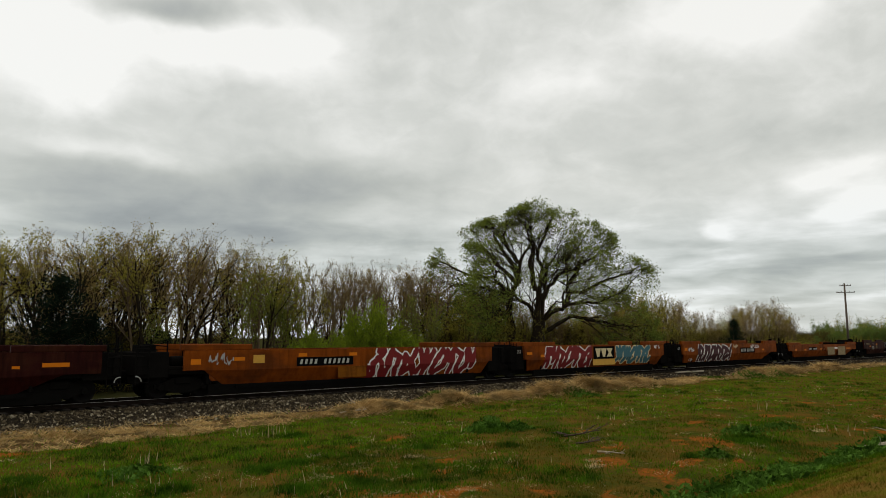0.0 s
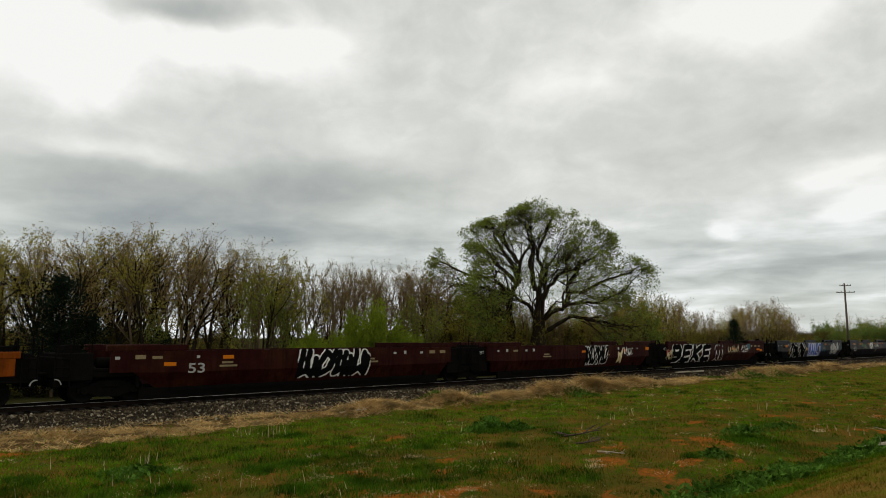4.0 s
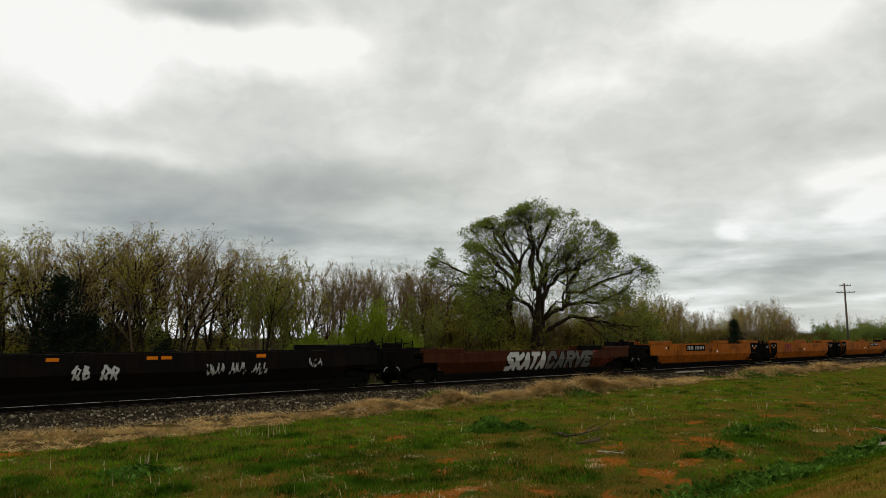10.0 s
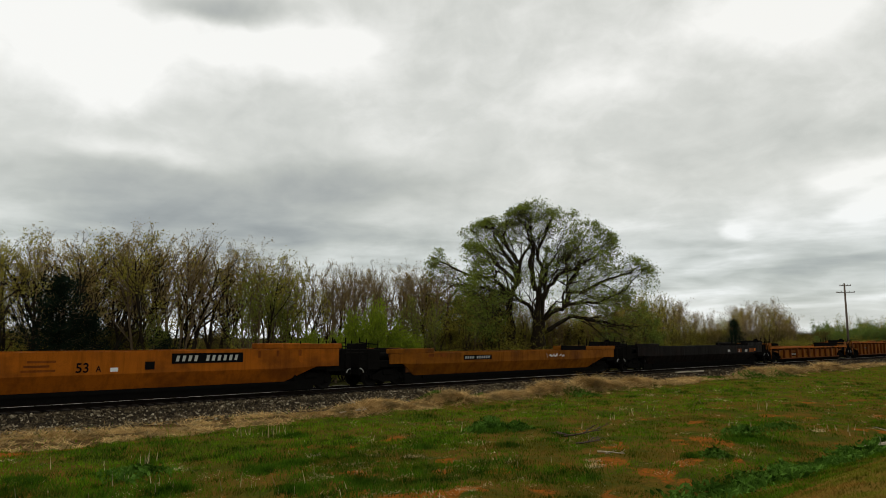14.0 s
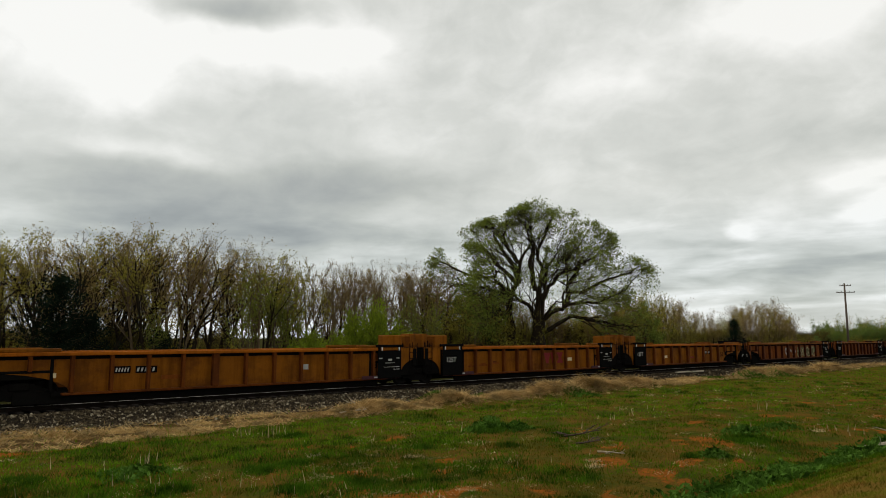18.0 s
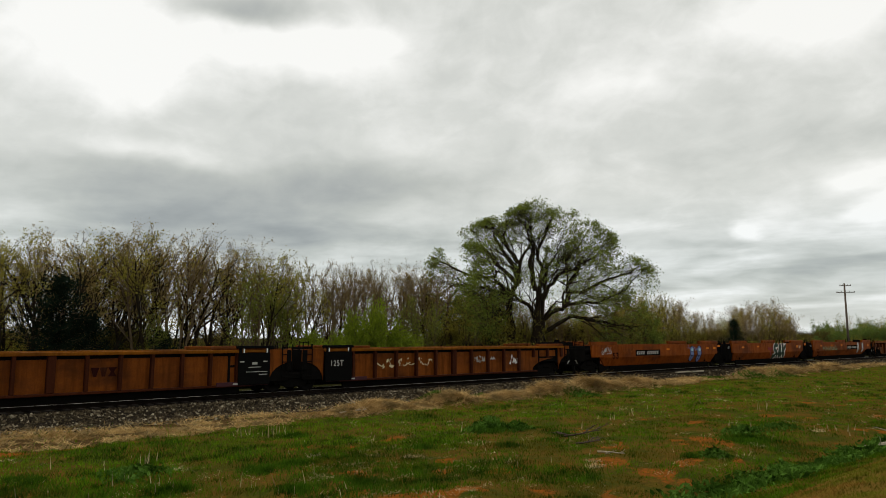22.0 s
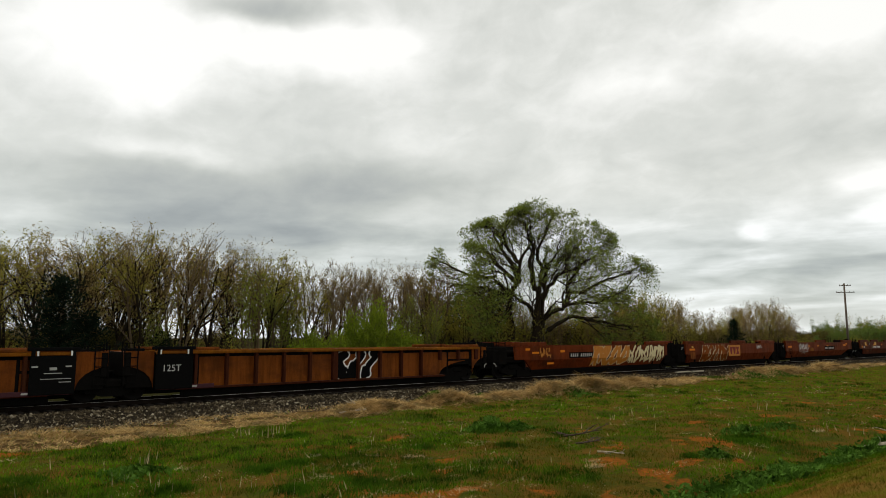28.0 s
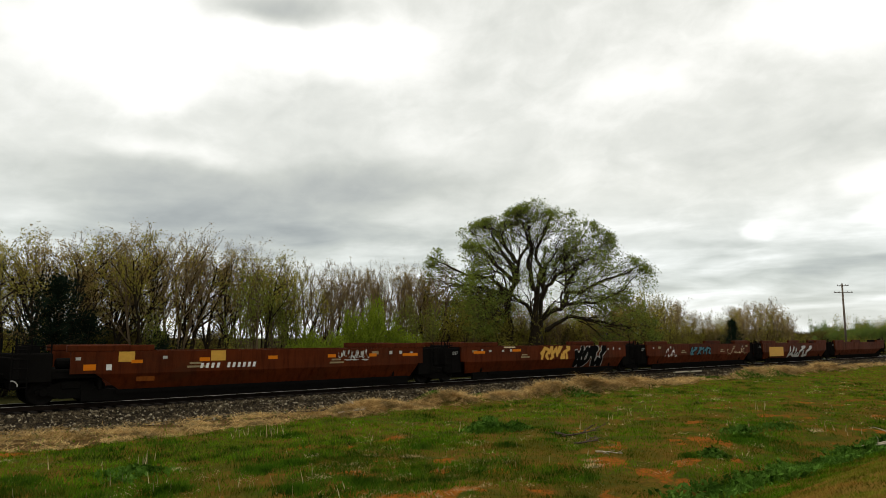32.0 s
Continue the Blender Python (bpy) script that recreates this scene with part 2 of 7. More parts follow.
# ---- sky: a drifting deck of cloud ----
# thick and thin parts of the deck: bearing and height over the horizon, half-widths, all in degrees, and weight
CLOUDS = ((79.0, 21.5, 9.5, 4.2, 0.34), (62.5, 22.6, 9.0, 2.8, 0.34), (77.0, 18.1, 3.2, 2.4, 0.16), (23.1, 24.3, 8.5, 2.8, 0.32), (37.0, 20.3, 6.4, 1.9, 0.12),
          (17.5, 12.0, 3.0, 1.0, 0.22), (15.5, 9.7, 2.3, 1.3, 0.36), (25.3, 8.3, 1.2, 0.7, 0.24), (20.8, 8.6, 5.4, 1.0, 0.14), (49.4, 8.8, 7.1, 0.8, 0.07),
          (56.4, 9.3, 10.3, 0.6, 0.06), (73.3, 14.0, 6.9, 1.1, 0.18), (67.5, 25.2, 5.0, 1.4, -0.30), (71.9, 24.8, 5.5, 1.0, -0.15), (59.7, 12.0, 12.6, 2.9, -0.37),
          (75.0, 10.8, 9.8, 2.4, -0.36), (18.8, 5.2, 5.8, 1.1, -0.26), (22.8, 7.0, 8.0, 0.7, -0.18), (16.7, 14.9, 5.7, 1.8, -0.14), (67.0, 8.0, 17.0, 2.0, -0.46))


def cloud_material():
    n = Nodes("cloud_deck")
    sep = n.node("SeparateXYZ")
    n.link(n.coords(), sep.inputs[0])
    x, y, z = sep.outputs
    flat = n.math("SQRT", n.math("ADD", n.math("MULTIPLY", x, x), n.math("MULTIPLY", y, y)))
    bearing = n.math("MULTIPLY", n.math("ARCTAN2", y, x), 57.2958)
    lift = n.math("MULTIPLY", n.math("ARCTAN2", z, flat), 57.2958)
    both = n.node("CombineXYZ")
    n.link(bearing, both.inputs[0])
    n.link(lift, both.inputs[1])
    k = both.outputs[0]
    # patches shrink towards the horizon, as the deck recedes
    squeeze = n.node("CombineXYZ")
    n.link(n.math("MULTIPLY", bearing, 0.55), squeeze.inputs[0])
    n.link(n.math("MULTIPLY", n.math("POWER", n.math("MAXIMUM", lift, 0.2), 0.62), 4.2), squeeze.inputs[1])
    q = squeeze.outputs[0]
    warp = n.node("TexNoise")
    n.link(q, warp.inputs["Vector"])
    warp.inputs["Scale"].default_value, warp.inputs["Detail"].default_value = 0.22, 4
    push = n.node("VectorMath", operation="SUBTRACT")
    n.link(warp.outputs["Color"], push.inputs[0])
    push.inputs[1].default_value = (0.5, 0.5, 0.5)
    size = n.node("VectorMath", operation="MULTIPLY")
    n.link(push.outputs[0], size.inputs[0])
    size.inputs[1].default_value = (6.5, 3.0, 0.0)
    moved = n.node("VectorMath", operation="ADD")
    n.link(k, moved.inputs[0])
    n.link(size.outputs[0], moved.inputs[1])
    p = moved.outputs[0]
    big = n.noise(q, 0.16, 8, 0.55, 0.5)
    mid = n.noise(n.mapping(q, loc=(7, 3, 0)), 0.55, 8, 0.56, 0.4)
    value = n.math("ADD", n.math("MULTIPLY", n.math("SUBTRACT", big, 0.5), 0.42), n.math("MULTIPLY", n.math("SUBTRACT", mid, 0.5), 0.22))
    value = n.math("ADD", value, 0.80)
    # long thin rolls low over the horizon
    low = n.node("MapRange")
    low.interpolation_type = "SMOOTHSTEP"
    n.link(lift, low.inputs[0])
    low.inputs[1].default_value, low.inputs[2].default_value = 13.0, 4.0
    rolls = n.noise(n.mapping(k, loc=(3, 1, 0), scale=(0.11, 0.62, 1)), 1.0, 4, 0.5, 0.4)
    value = n.math("ADD", value, n.math("MULTIPLY", n.math("MULTIPLY", n.math("SUBTRACT", rolls, 0.53), 1.15), low.outputs[0]))
    for a, e, ra, re, w in CLOUDS:
        g = n.node("TexGradient", gradient="SPHERICAL")
        n.link(n.mapping(p, loc=(-a / ra / 1.5, -e / re / 1.5, 0), scale=(1 / ra / 1.5, 1 / re / 1.5, 0)), g.inputs[0])
        value = n.math("ADD", value, n.math("MULTIPLY", n.smooth(g.outputs["Fac"]), w))
    col = n.ramp(value, [(0.0, (0.165, 0.175, 0.18)), (0.34, (0.355, 0.37, 0.355)), (0.58, (0.52, 0.535, 0.49)), (0.78, (0.71, 0.72, 0.67)), (1.0, (1.0, 1.0, 0.96))])
    col = n.mix(n.math("MULTIPLY", low.outputs[0], 0.55), col, n.mix(1.0, col, (0.90, 0.97, 1.08), "MULTIPLY"))
    em = n.node("Emission")
    n.link(col, em.inputs[0])
    em.inputs[1].default_value = 0.94
    tr = n.node("BsdfTransparent")
    tr.inputs[0].default_value = (0.4, 0.4, 0.38, 1)
    mixed = n.node("AddShader")
    n.link(em.outputs[0], mixed.inputs[0])
    n.link(tr.outputs[0], mixed.inputs[1])
    n.link(mixed.outputs[0], n.out.inputs[0])
    return n.mat


def cloud_deck():
    v, f, nu, rows = [], [], 96, 26
    for r in range(rows):
        e = -0.06 + (math.pi / 2 + 0.06) * r / (rows - 1)
        for i in range(nu):
            a = i * math.tau / nu
            v.append((4000 * math.cos(e) * math.cos(a), 4000 * math.cos(e) * math.sin(a), 430 * math.sin(e)))
    for r in range(rows - 1):
        f += [(r * nu + i, r * nu + nu + i, r * nu + nu + (i + 1) % nu, r * nu + (i + 1) % nu) for i in range(nu)]
    ob = new("backdrop", mesh_from("backdrop", v, f, cloud_material(), smooth=True))
    return tagged(ob, "low grey broken cloud deck drifting slowly across", "sky", kind="structure")


clouds = cloud_deck()

# ---- ground ----
PROFILE_Y = (-4500, -30, 0, 2.4, 4.2, 6.2, 7.5, 8.7, 10.5, 16, 22, 24.6, 26.2, 33.2, 36, 45, 4500)
PROFILE_Z = (0.6, 0.9, 0.85, 0.55, 0.12, -0.80, -1.15, -1.08, -0.95, -0.90, -0.76, -0.68, -0.62, -0.62, -0.85, -1.0, -1.2)
# low heaps of dead grass beside the ballast: x, y, radius, height
HEAPS = [(30.5, 24.6, 1.8, 0.55), (34.6, 24.7, 2.0, 0.62), (27, 24.6, 1.4, 0.32), (39.5, 24.9, 2.4, 0.45), (23.2, 24.8, 1.5, 0.5), (18.5, 24.7, 1.8, 0.36), (58, 25.1, 2.8, 0.5), (63, 24.9, 2.5, 0.4),
         (72, 24.5, 3.6, 0.6), (66, 25.0, 3, 0.2), (47, 25.6, 3, 0.12), (84, 25, 5, 0.25)]


def ground_z(x, y):
    """Height of the ground; x and y may be arrays."""
    x, y = np.asarray(x, float), np.asarray(y, float)
    z = (np.interp(y - 0.35, PROFILE_Y, PROFILE_Z) + np.interp(y, PROFILE_Y, PROFILE_Z) + np.interp(y + 0.35, PROFILE_Y, PROFILE_Z)) / 3
    for hx, hy, r, h in HEAPS:
        z = z + h * np.exp(-(((x - hx) / r) ** 2 + ((y - hy) / 0.8) ** 2))
    rough = np.interp(y, (0, 8, 10, 23, 26, 27, 40, 60, 200), (0.4, 0.5, 1, 1, 0.6, 0, 0.3, 1, 0))
    z = z + rough * (0.05 * np.sin(x * 0.9 + 1.3 * np.sin(y * 0.7)) * np.sin(y * 0.8 + x * 0.23) + 0.025 * np.sin(x * 2.7 + y * 1.9) * np.sin(y * 2.3 - x * 1.1))
    return z


def ground_material():
    n = Nodes("verge_soil_and_grass")
    c = n.place()
    bare = n.node("Attribute")
    bare.attribute_name = "bare"
    straw = n.node("Attribute")
    straw.attribute_name = "straw"
    sep = n.node("SeparateXYZ")
    n.link(c, sep.inputs[0])
    green = n.mix(n.ramp(n.noise(c, 0.8, 5, 0.6), [(0.35, 0.0), (0.65, 1.0)]), (0.045, 0.06, 0.008), (0.14, 0.07, 0.014))
    green = n.mix(n.ramp(n.noise(c, 9, 4, 0.7), [(0.42, 0.0), (0.7, 0.7)]), green, (0.03, 0.032, 0.008))
    clay = n.mix(n.ramp(n.noise(c, 5, 5, 0.72), [(0.35, 0.0), (0.68, 1.0)]), (0.27, 0.082, 0.013), (0.08, 0.042, 0.010))
    rim = n.math("ADD", bare.outputs["Fac"], n.math("MULTIPLY", n.math("SUBTRACT", n.noise(c, 3.5, 5, 0.7), 0.5), 1.1))
    col = n.mix(n.ramp(rim, [(0.38, 0.0), (0.56, 1.0)]), green, clay)
    dead = n.mix(n.noise(c, 5, 5, 0.7), (0.12, 0.072, 0.028), (0.035, 0.022, 0.010))
    col = n.mix(straw.outputs["Fac"], col, dead)
    # the near shoulder is thin yellow grass
    col = n.mix(n.ramp(n.math("MULTIPLY", sep.outputs[1], 0.1), [(0.50, 1.0), (0.64, 0.0)]), col, n.mix(n.noise(c, 7, 4, 0.7), (0.12, 0.10, 0.016), (0.17, 0.075, 0.020)))
    # past the track: dull dead grass
    col = n.mix(n.ramp(n.math("MULTIPLY", sep.outputs[1], 0.01), [(0.315, 0.0), (0.335, 1.0)]), col, n.mix(n.noise(c, 1.5, 5, 0.7), (0.045, 0.038, 0.014), (0.025, 0.03, 0.010)))
    n.bump(n.noise(c, 14, 5, 0.7), 0.8, 0.06)
    return n.finish(col, 0.95, 0.0, 0.0)


def spread(stops):
    out = []
    for a, b, step in stops:
        out += list(np.arange(a, b, step))
    return np.array(out + [stops[-1][1]])


def build_ground():
    xs = np.r_[-4500, -1500, -500, -150, spread([(-60, -10, 5), (-10, 60, 0.5), (60, 120, 1.0), (120, 260, 5)]), 400, 700, 1500, 4500]
    ys = np.r_[-4500, -1500, -400, -100, spread([(-40, 0, 4), (0, 28, 0.3), (28, 60, 1.5), (60, 140, 8)]), 220, 400, 900, 2000, 4500]
    gx, gy = np.meshgrid(xs, ys)
    gz = ground_z(gx, gy)
    nx, ny = len(xs), len(ys)
    v = np.c_[gx.ravel(), gy.ravel(), gz.ravel()].tolist()
    f = [(j * nx + i, j * nx + i + 1, j * nx + nx + i + 1, j * nx + nx + i) for j in range(ny - 1) for i in range(nx - 1)]
    ob = new("ground", mesh_from("ground", v, f, ground_material(), smooth=True))
    return tagged(ob, "rough grassy verge with red clay patches and a ditch", "ground", kind="structure")


ground = build_ground()



# ---- track ----
def ballast_material():
    n = Nodes("crushed_stone")
    c = n.place()
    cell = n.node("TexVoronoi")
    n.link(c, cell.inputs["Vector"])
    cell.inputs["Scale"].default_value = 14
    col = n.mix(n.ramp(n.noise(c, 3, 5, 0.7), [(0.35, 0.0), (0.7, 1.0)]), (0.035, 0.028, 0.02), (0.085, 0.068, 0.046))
    # near black towards each cell's rim: shade between the stones, put into the colour
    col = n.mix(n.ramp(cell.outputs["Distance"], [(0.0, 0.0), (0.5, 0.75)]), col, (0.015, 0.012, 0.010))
    n.bump(cell.outputs["Distance"], 1.0, 0.05)
    return n.finish(col, 0.95, 0.0, 0.0)


def build_track():
    bed = Shape().sweep([(TRACK_Y + s * d, z) for s, d, z in
                         ((-1, 4.3, -0.75), (-1, 3.0, -0.56), (-1, 1.9, -0.28), (-1, 1.4, -0.255), (1, 1.4, -0.255), (1, 1.9, -0.28), (1, 3.9, -0.75))], -400, 1500)
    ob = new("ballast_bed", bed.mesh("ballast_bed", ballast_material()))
    tagged(ob, "grey crushed stone ballast bed under the track", "ballast", kind="structure")
    for side in (-1, 1):
        y = TRACK_Y + side * 0.7535
        body = Shape().sweep([(y - 0.07, -0.17), (y + 0.07, -0.17), (y + 0.07, -0.155), (y + 0.012, -0.13), (y + 0.012, -0.05), (y + 0.035, -0.035), (y + 0.035, -0.01),
                              (y - 0.035, -0.01), (y - 0.035, -0.035), (y - 0.012, -0.05), (y - 0.012, -0.13), (y - 0.07, -0.155)], -400, 1500)
        rail = new("rail", body.mesh("rail", M_RAIL))
        tagged(rail, "rusty steel rail with a polished running head", "rail", "rails", kind="structure")
        head = Shape().sweep([(y - 0.033, -0.008), (y + 0.033, -0.008), (y + 0.026, 0.0), (y - 0.026, 0.0)], -400, 1500)
        part("running_head", head.mesh("running_head", M_RAIL_TOP), rail, "bright worn rail head")
    return ob


ballast = build_track()


# ---- what grows and lies on the verge ----
# bare clay: x, y, half-length along x, half-width
CLAY = ((11.2, 18.5, 0.35, 0.22), (14.9, 18.4, 0.70, 0.28), (12.7, 17.7, 0.30, 0.20), (12.5, 13.7, 0.35, 0.25), (13.6, 12.4, 0.55, 0.30), (9.2, 12.9, 0.45, 0.25), (9.7, 12.1, 0.45, 0.25),
        (21.2, 15.2, 0.30, 0.25), (26.5, 13.9, 0.60, 0.30), (21.5, 12.0, 0.40, 0.22), (18.2, 10.0, 0.70, 0.28), (16.2, 9.5, 0.40, 0.25), (16.6, 9.0, 0.40, 0.20), (19.9, 9.2, 0.35, 0.18),
        (14.3, 10.3, 0.30, 0.20), (14.5, 5.2, 0.5, 0.2), (5.0, 22.6, 2.4, 0.22))
# matted straw lying in the green, dense dark tufts, and groups of pale upright stalks: x, y and radius
MATS = ((7.4, 17.8, 0.26), (11.0, 17.3, 0.20), (12.4, 16.3, 0.28), (13.1, 15.5, 0.26), (11.0, 15.5, 0.22), (16.5, 16.2, 0.62), (16.5, 11.8, 0.24), (15.8, 11.2, 0.30), (36.6, 18.1, 1.0), (28.0, 9.9, 0.36), (35.5, 21.3, 0.6), (9.4, 14.6, 0.3))
TUFTS = ((4.1, 18.6, 0.47), (8.9, 16.5, 0.46), (6.4, 15.9, 0.42), (12.4, 20.7, 0.55), (18.5, 17.6, 0.50), (14.3, 16.4, 0.35), (10.0, 16.6, 0.39), (10.0, 13.5, 0.55), (8.4, 13.9, 0.40), (24.0, 10.7, 0.9), (19.2, 10.3, 0.21), (16.6, 15.0, 0.3), (51.4, 25.6, 1.1))
STALKS = ((7.3, 19.1, 0.42), (11.5, 21.2, 0.62), (12.3, 21.3, 0.55), (11.4, 22.3, 0.4), (12.0, 21.2, 0.5), (5.7, 17.4, 0.4), (6.5, 18.8, 0.35), (7.7, 15.1, 0.4), (6.3, 16.0, 0.35), (26.9, 17.3, 0.5), (33.8, 14.5, 0.6), (28.6, 9.2, 0.34), (28.2, 9.4, 0.3), (24.6, 17.0, 0.4))


def patches(x, y, size, seed):
    """Smooth random patches of a size in metres, 0 to 1."""
    u, v = np.asarray(x) / size + seed * 17.3, np.asarray(y) / size + seed * 9.1
    i, j = np.floor(u), np.floor(v)
    a, b = u - i, v - j
    a, b = a * a * (3 - 2 * a), b * b * (3 - 2 * b)
    spot = lambda p, q: np.modf(np.abs(np.sin(p * 127.1 + q * 311.7 + seed) * 43758.5453))[0]
    return (spot(i, j) * (1 - a) + spot(i + 1, j) * a) * (1 - b) + (spot(i, j + 1) * (1 - a) + spot(i + 1, j + 1) * a) * b


def bare_at(x, y):
    """How bare the soil is, 0 to 1."""
    out = np.zeros_like(x)
    wob = 0.35 * np.sin(x * 3.1 + 2.2 * np.sin(y * 2.7)) + 0.3 * np.sin(y * 4.3 + 1.7 * np.sin(x * 1.9))
    for cx, cy, a, b in CLAY:
        q = np.sqrt(((x - cx) / a) ** 2 + ((y - cy) / b) ** 2) + wob
        out = np.maximum(out, np.clip(1.5 - q, 0, 1))
    near = np.clip((15 - y) / 4, 0, 1) * np.clip((y - 8.2) / 1.0, 0, 1)
    mott = 0.6 * patches(x, y, 1.5, 3) + 0.4 * patches(x, y, 0.45, 5)
    mott = np.maximum(near * np.clip((mott - 0.55) * 5, 0, 0.85), np.clip((19 - y) / 4, 0, 1) * np.clip((mott - 0.62) * 5, 0, 0.8) * (y > 8.3))
    return np.maximum(out, mott)


def straw_at(x, y):
    """How much dead grass covers a place, 0 to 1: the strip beside the ballast and the heaps."""
    edge = np.interp(x, (3, 14, 28, 60), (22.6, 23.2, 24.2, 24.3)) + 0.35 * np.sin(x * 0.55) + 0.25 * np.sin(x * 1.7 + 1)
    s = np.clip((y - edge) / 0.35, 0, 1) * np.clip((26.9 - y) / 0.5, 0, 1)
    for hx, hy, r, h in HEAPS:
        s = np.maximum(s, np.clip(1.6 * np.exp(-(((x - hx) / (r * 1.05)) ** 2 + ((y - hy) / 0.85) ** 2)) - 0.3, 0, 1))
    return s


def mark_ground():
    """Writes where the soil is bare and where straw lies into the ground's mesh."""
    me = ground.data
    co = np.zeros(len(me.vertices) * 3)
    me.vertices.foreach_get("co", co)
    co = co.reshape(-1, 3)
    for name, values in (("bare", bare_at(co[:, 0], co[:, 1])), ("straw", straw_at(co[:, 0], co[:, 1]))):
        values = np.where((co[:, 0] > -10) & (co[:, 0] < 160), values, 0)
        me.attributes.new(name, "FLOAT", "POINT").data.foreach_set("value", values.astype(np.float32))


mark_ground()


def blade_material(name, a, b, c, rough=0.75):
    n = Nodes(name)
    pos = n.place()
    isle = n.node("NewGeometry").outputs["Random Per Island"]
    col = n.mix(isle, a, b)
    col = n.mix(n.ramp(n.noise(pos, 0.6, 5, 0.62), [(0.49, 0.0), (0.60, 0.9)]), col, c)
    col = n.mix(n.ramp(n.noise(n.mapping(pos, loc=(5, 9, 0)), 1.5, 4, 0.62), [(0.47, 0.0), (0.62, 0.9)]), col, tuple(v * 0.3 for v in a))
    n.finish(col, rough, 0.0, 0.0)
    tr = n.node("BsdfTranslucent")
    n.link(col, tr.inputs[0])
    m = n.node("MixShader")
    m.inputs[0].default_value = 0.25
    n.link(n.bsdf.outputs[0], m.inputs[1])
    n.link(tr.outputs[0], m.inputs[2])
    n.link(m.outputs[0], n.out.inputs[0])
    return n.mat


def blades(rng, x, y, height, width, bend, lie=0.0):
    """Triangles for blades of grass at x, y."""
    n = len(x)
    z = ground_z(x, y)
    a = rng.uniform(0, math.tau, n)
    side = np.c_[np.cos(a), np.sin(a), np.zeros(n)] * (width / 2)[:, None]
    b = rng.uniform(0, math.tau, n)
    tip = np.c_[np.cos(b) * bend * height, np.sin(b) * bend * height, height * (1 - lie)]
    root = np.c_[x, y, z - 0.01]
    return np.stack([root - side, root + side, root + tip], 1)


def scatter(rng, n, r0, r1, power=1.0):
    """Places in the stretch before the camera, thinner with distance."""
    az = np.radians(rng.uniform(11, 86, n))
    r = r0 * (r1 / r0) ** (rng.random(n) ** power)
    return r * np.cos(az), r * np.sin(az)


def build_verge():
    rng = np.random.default_rng(4)
    x, y = scatter(rng, 430000, 7.5, 120, 1.0)
    ok = (y > 2.6) & (y < 26.6)
    x, y = x[ok], y[ok]
    bare, straw = bare_at(x, y), straw_at(x, y)
    keep = (rng.random(len(x)) > bare * 0.85) & (rng.random(len(x)) > straw * 0.9)
    x, y = x[keep], y[keep]
    r = np.hypot(x, y)
    thin = 2 * (0.6 * patches(x, y, 1.8, 11) + 0.4 * patches(x, y, 0.5, 12)) - 1
    dense = rng.random(len(x)) < np.clip(0.75 - 1.6 * thin * np.clip((21 - y) / 8, 0.15, 1) * np.where(y < 6.4, 0.3, 1), 0.1, 1)
    x, y, r = x[dense], y[dense], r[dense]
    tuft = patches(x, y, 0.7, 13)
    h = (0.04 + 0.14 * tuft ** 2 * rng.random(len(x)) + 0.05 * rng.random(len(x))) * np.where(y < 6.0, 0.55, 1.0)
    w = 0.006 + 0.0009 * r
    # lush darker tufts
    lx, ly = scatter(rng, 5200, 9, 60, 1.0)
    ok = (ly > 8.5) & (ly < 22.8) & (0.7 * patches(lx, ly, 2.2, 21) + 0.3 * patches(lx, ly, 0.7, 22) > 0.56 - 0.14 * np.clip((15 - lx) / 7, 0, 1))
    lx, ly = np.repeat(lx[ok], 30), np.repeat(ly[ok], 30)
    lx, ly = lx + rng.normal(0, 0.26, len(lx)), ly + rng.normal(0, 0.2, len(ly))
    for cx, cy, cr in TUFTS:
        k = int(1500 * cr)
        lx, ly = np.r_[lx, cx + rng.normal(0, cr * 0.6, k)], np.r_[ly, cy + rng.normal(0, cr * 0.55, k)]
    lush = blades(rng, lx, ly, 0.06 + 0.13 * rng.random(len(lx)), 0.008 + 0.0009 * np.hypot(lx, ly), rng.uniform(0.2, 0.8, len(lx)))
    ob = new("lush_grass", tri_soup("lush_grass", lush, blade_material("lush_grass", (0.042, 0.105, 0.006), (0.070, 0.15, 0.010), (0.045, 0.085, 0.008))))
    tagged(ob, "deep green lush grass tufts on the verge", "grass", kind="stuff")
    shoulder = y < 5.6
    edge = 17.5 + 2 * (patches(x, y, 2.0, 61) - 0.5) - 0.22 * np.clip(x - 22, 0, 30)
    fresh = ~shoulder & (y > edge)
    band = blades(rng, x[fresh], y[fresh], h[fresh], w[fresh], rng.uniform(0.2, 0.9, fresh.sum()))
    ob = new("fresh_grass", tri_soup("fresh_grass", band, blade_material("fresh_grass", (0.10, 0.22, 0.005), (0.14, 0.26, 0.009), (0.13, 0.18, 0.012))))
    tagged(ob, "fresh bright green grass below the straw strip", "grass", kind="stuff")
    rough = ~shoulder & ~fresh
    green = blades(rng, x[rough], y[rough], h[rough], w[rough], rng.uniform(0.2, 0.9, rough.sum()))
    ob = new("grass", tri_soup("grass", green, blade_material("green_grass", (0.066, 0.158, 0.004), (0.10, 0.19, 0.008), (0.13, 0.086, 0.014))))
    tagged(ob, "short rough spring grass on the verge", "grass", kind="stuff")
    dry = blades(rng, x[shoulder], y[shoulder], h[shoulder], w[shoulder], rng.uniform(0.3, 1.2, shoulder.sum()))
    ob = new("shoulder_grass", tri_soup("shoulder_grass", dry, blade_material("yellowing_grass", (0.17, 0.17, 0.016), (0.13, 0.15, 0.014), (0.26, 0.13, 0.028))))
    tagged(ob, "thin yellowing grass on the near shoulder", "grass", kind="stuff")

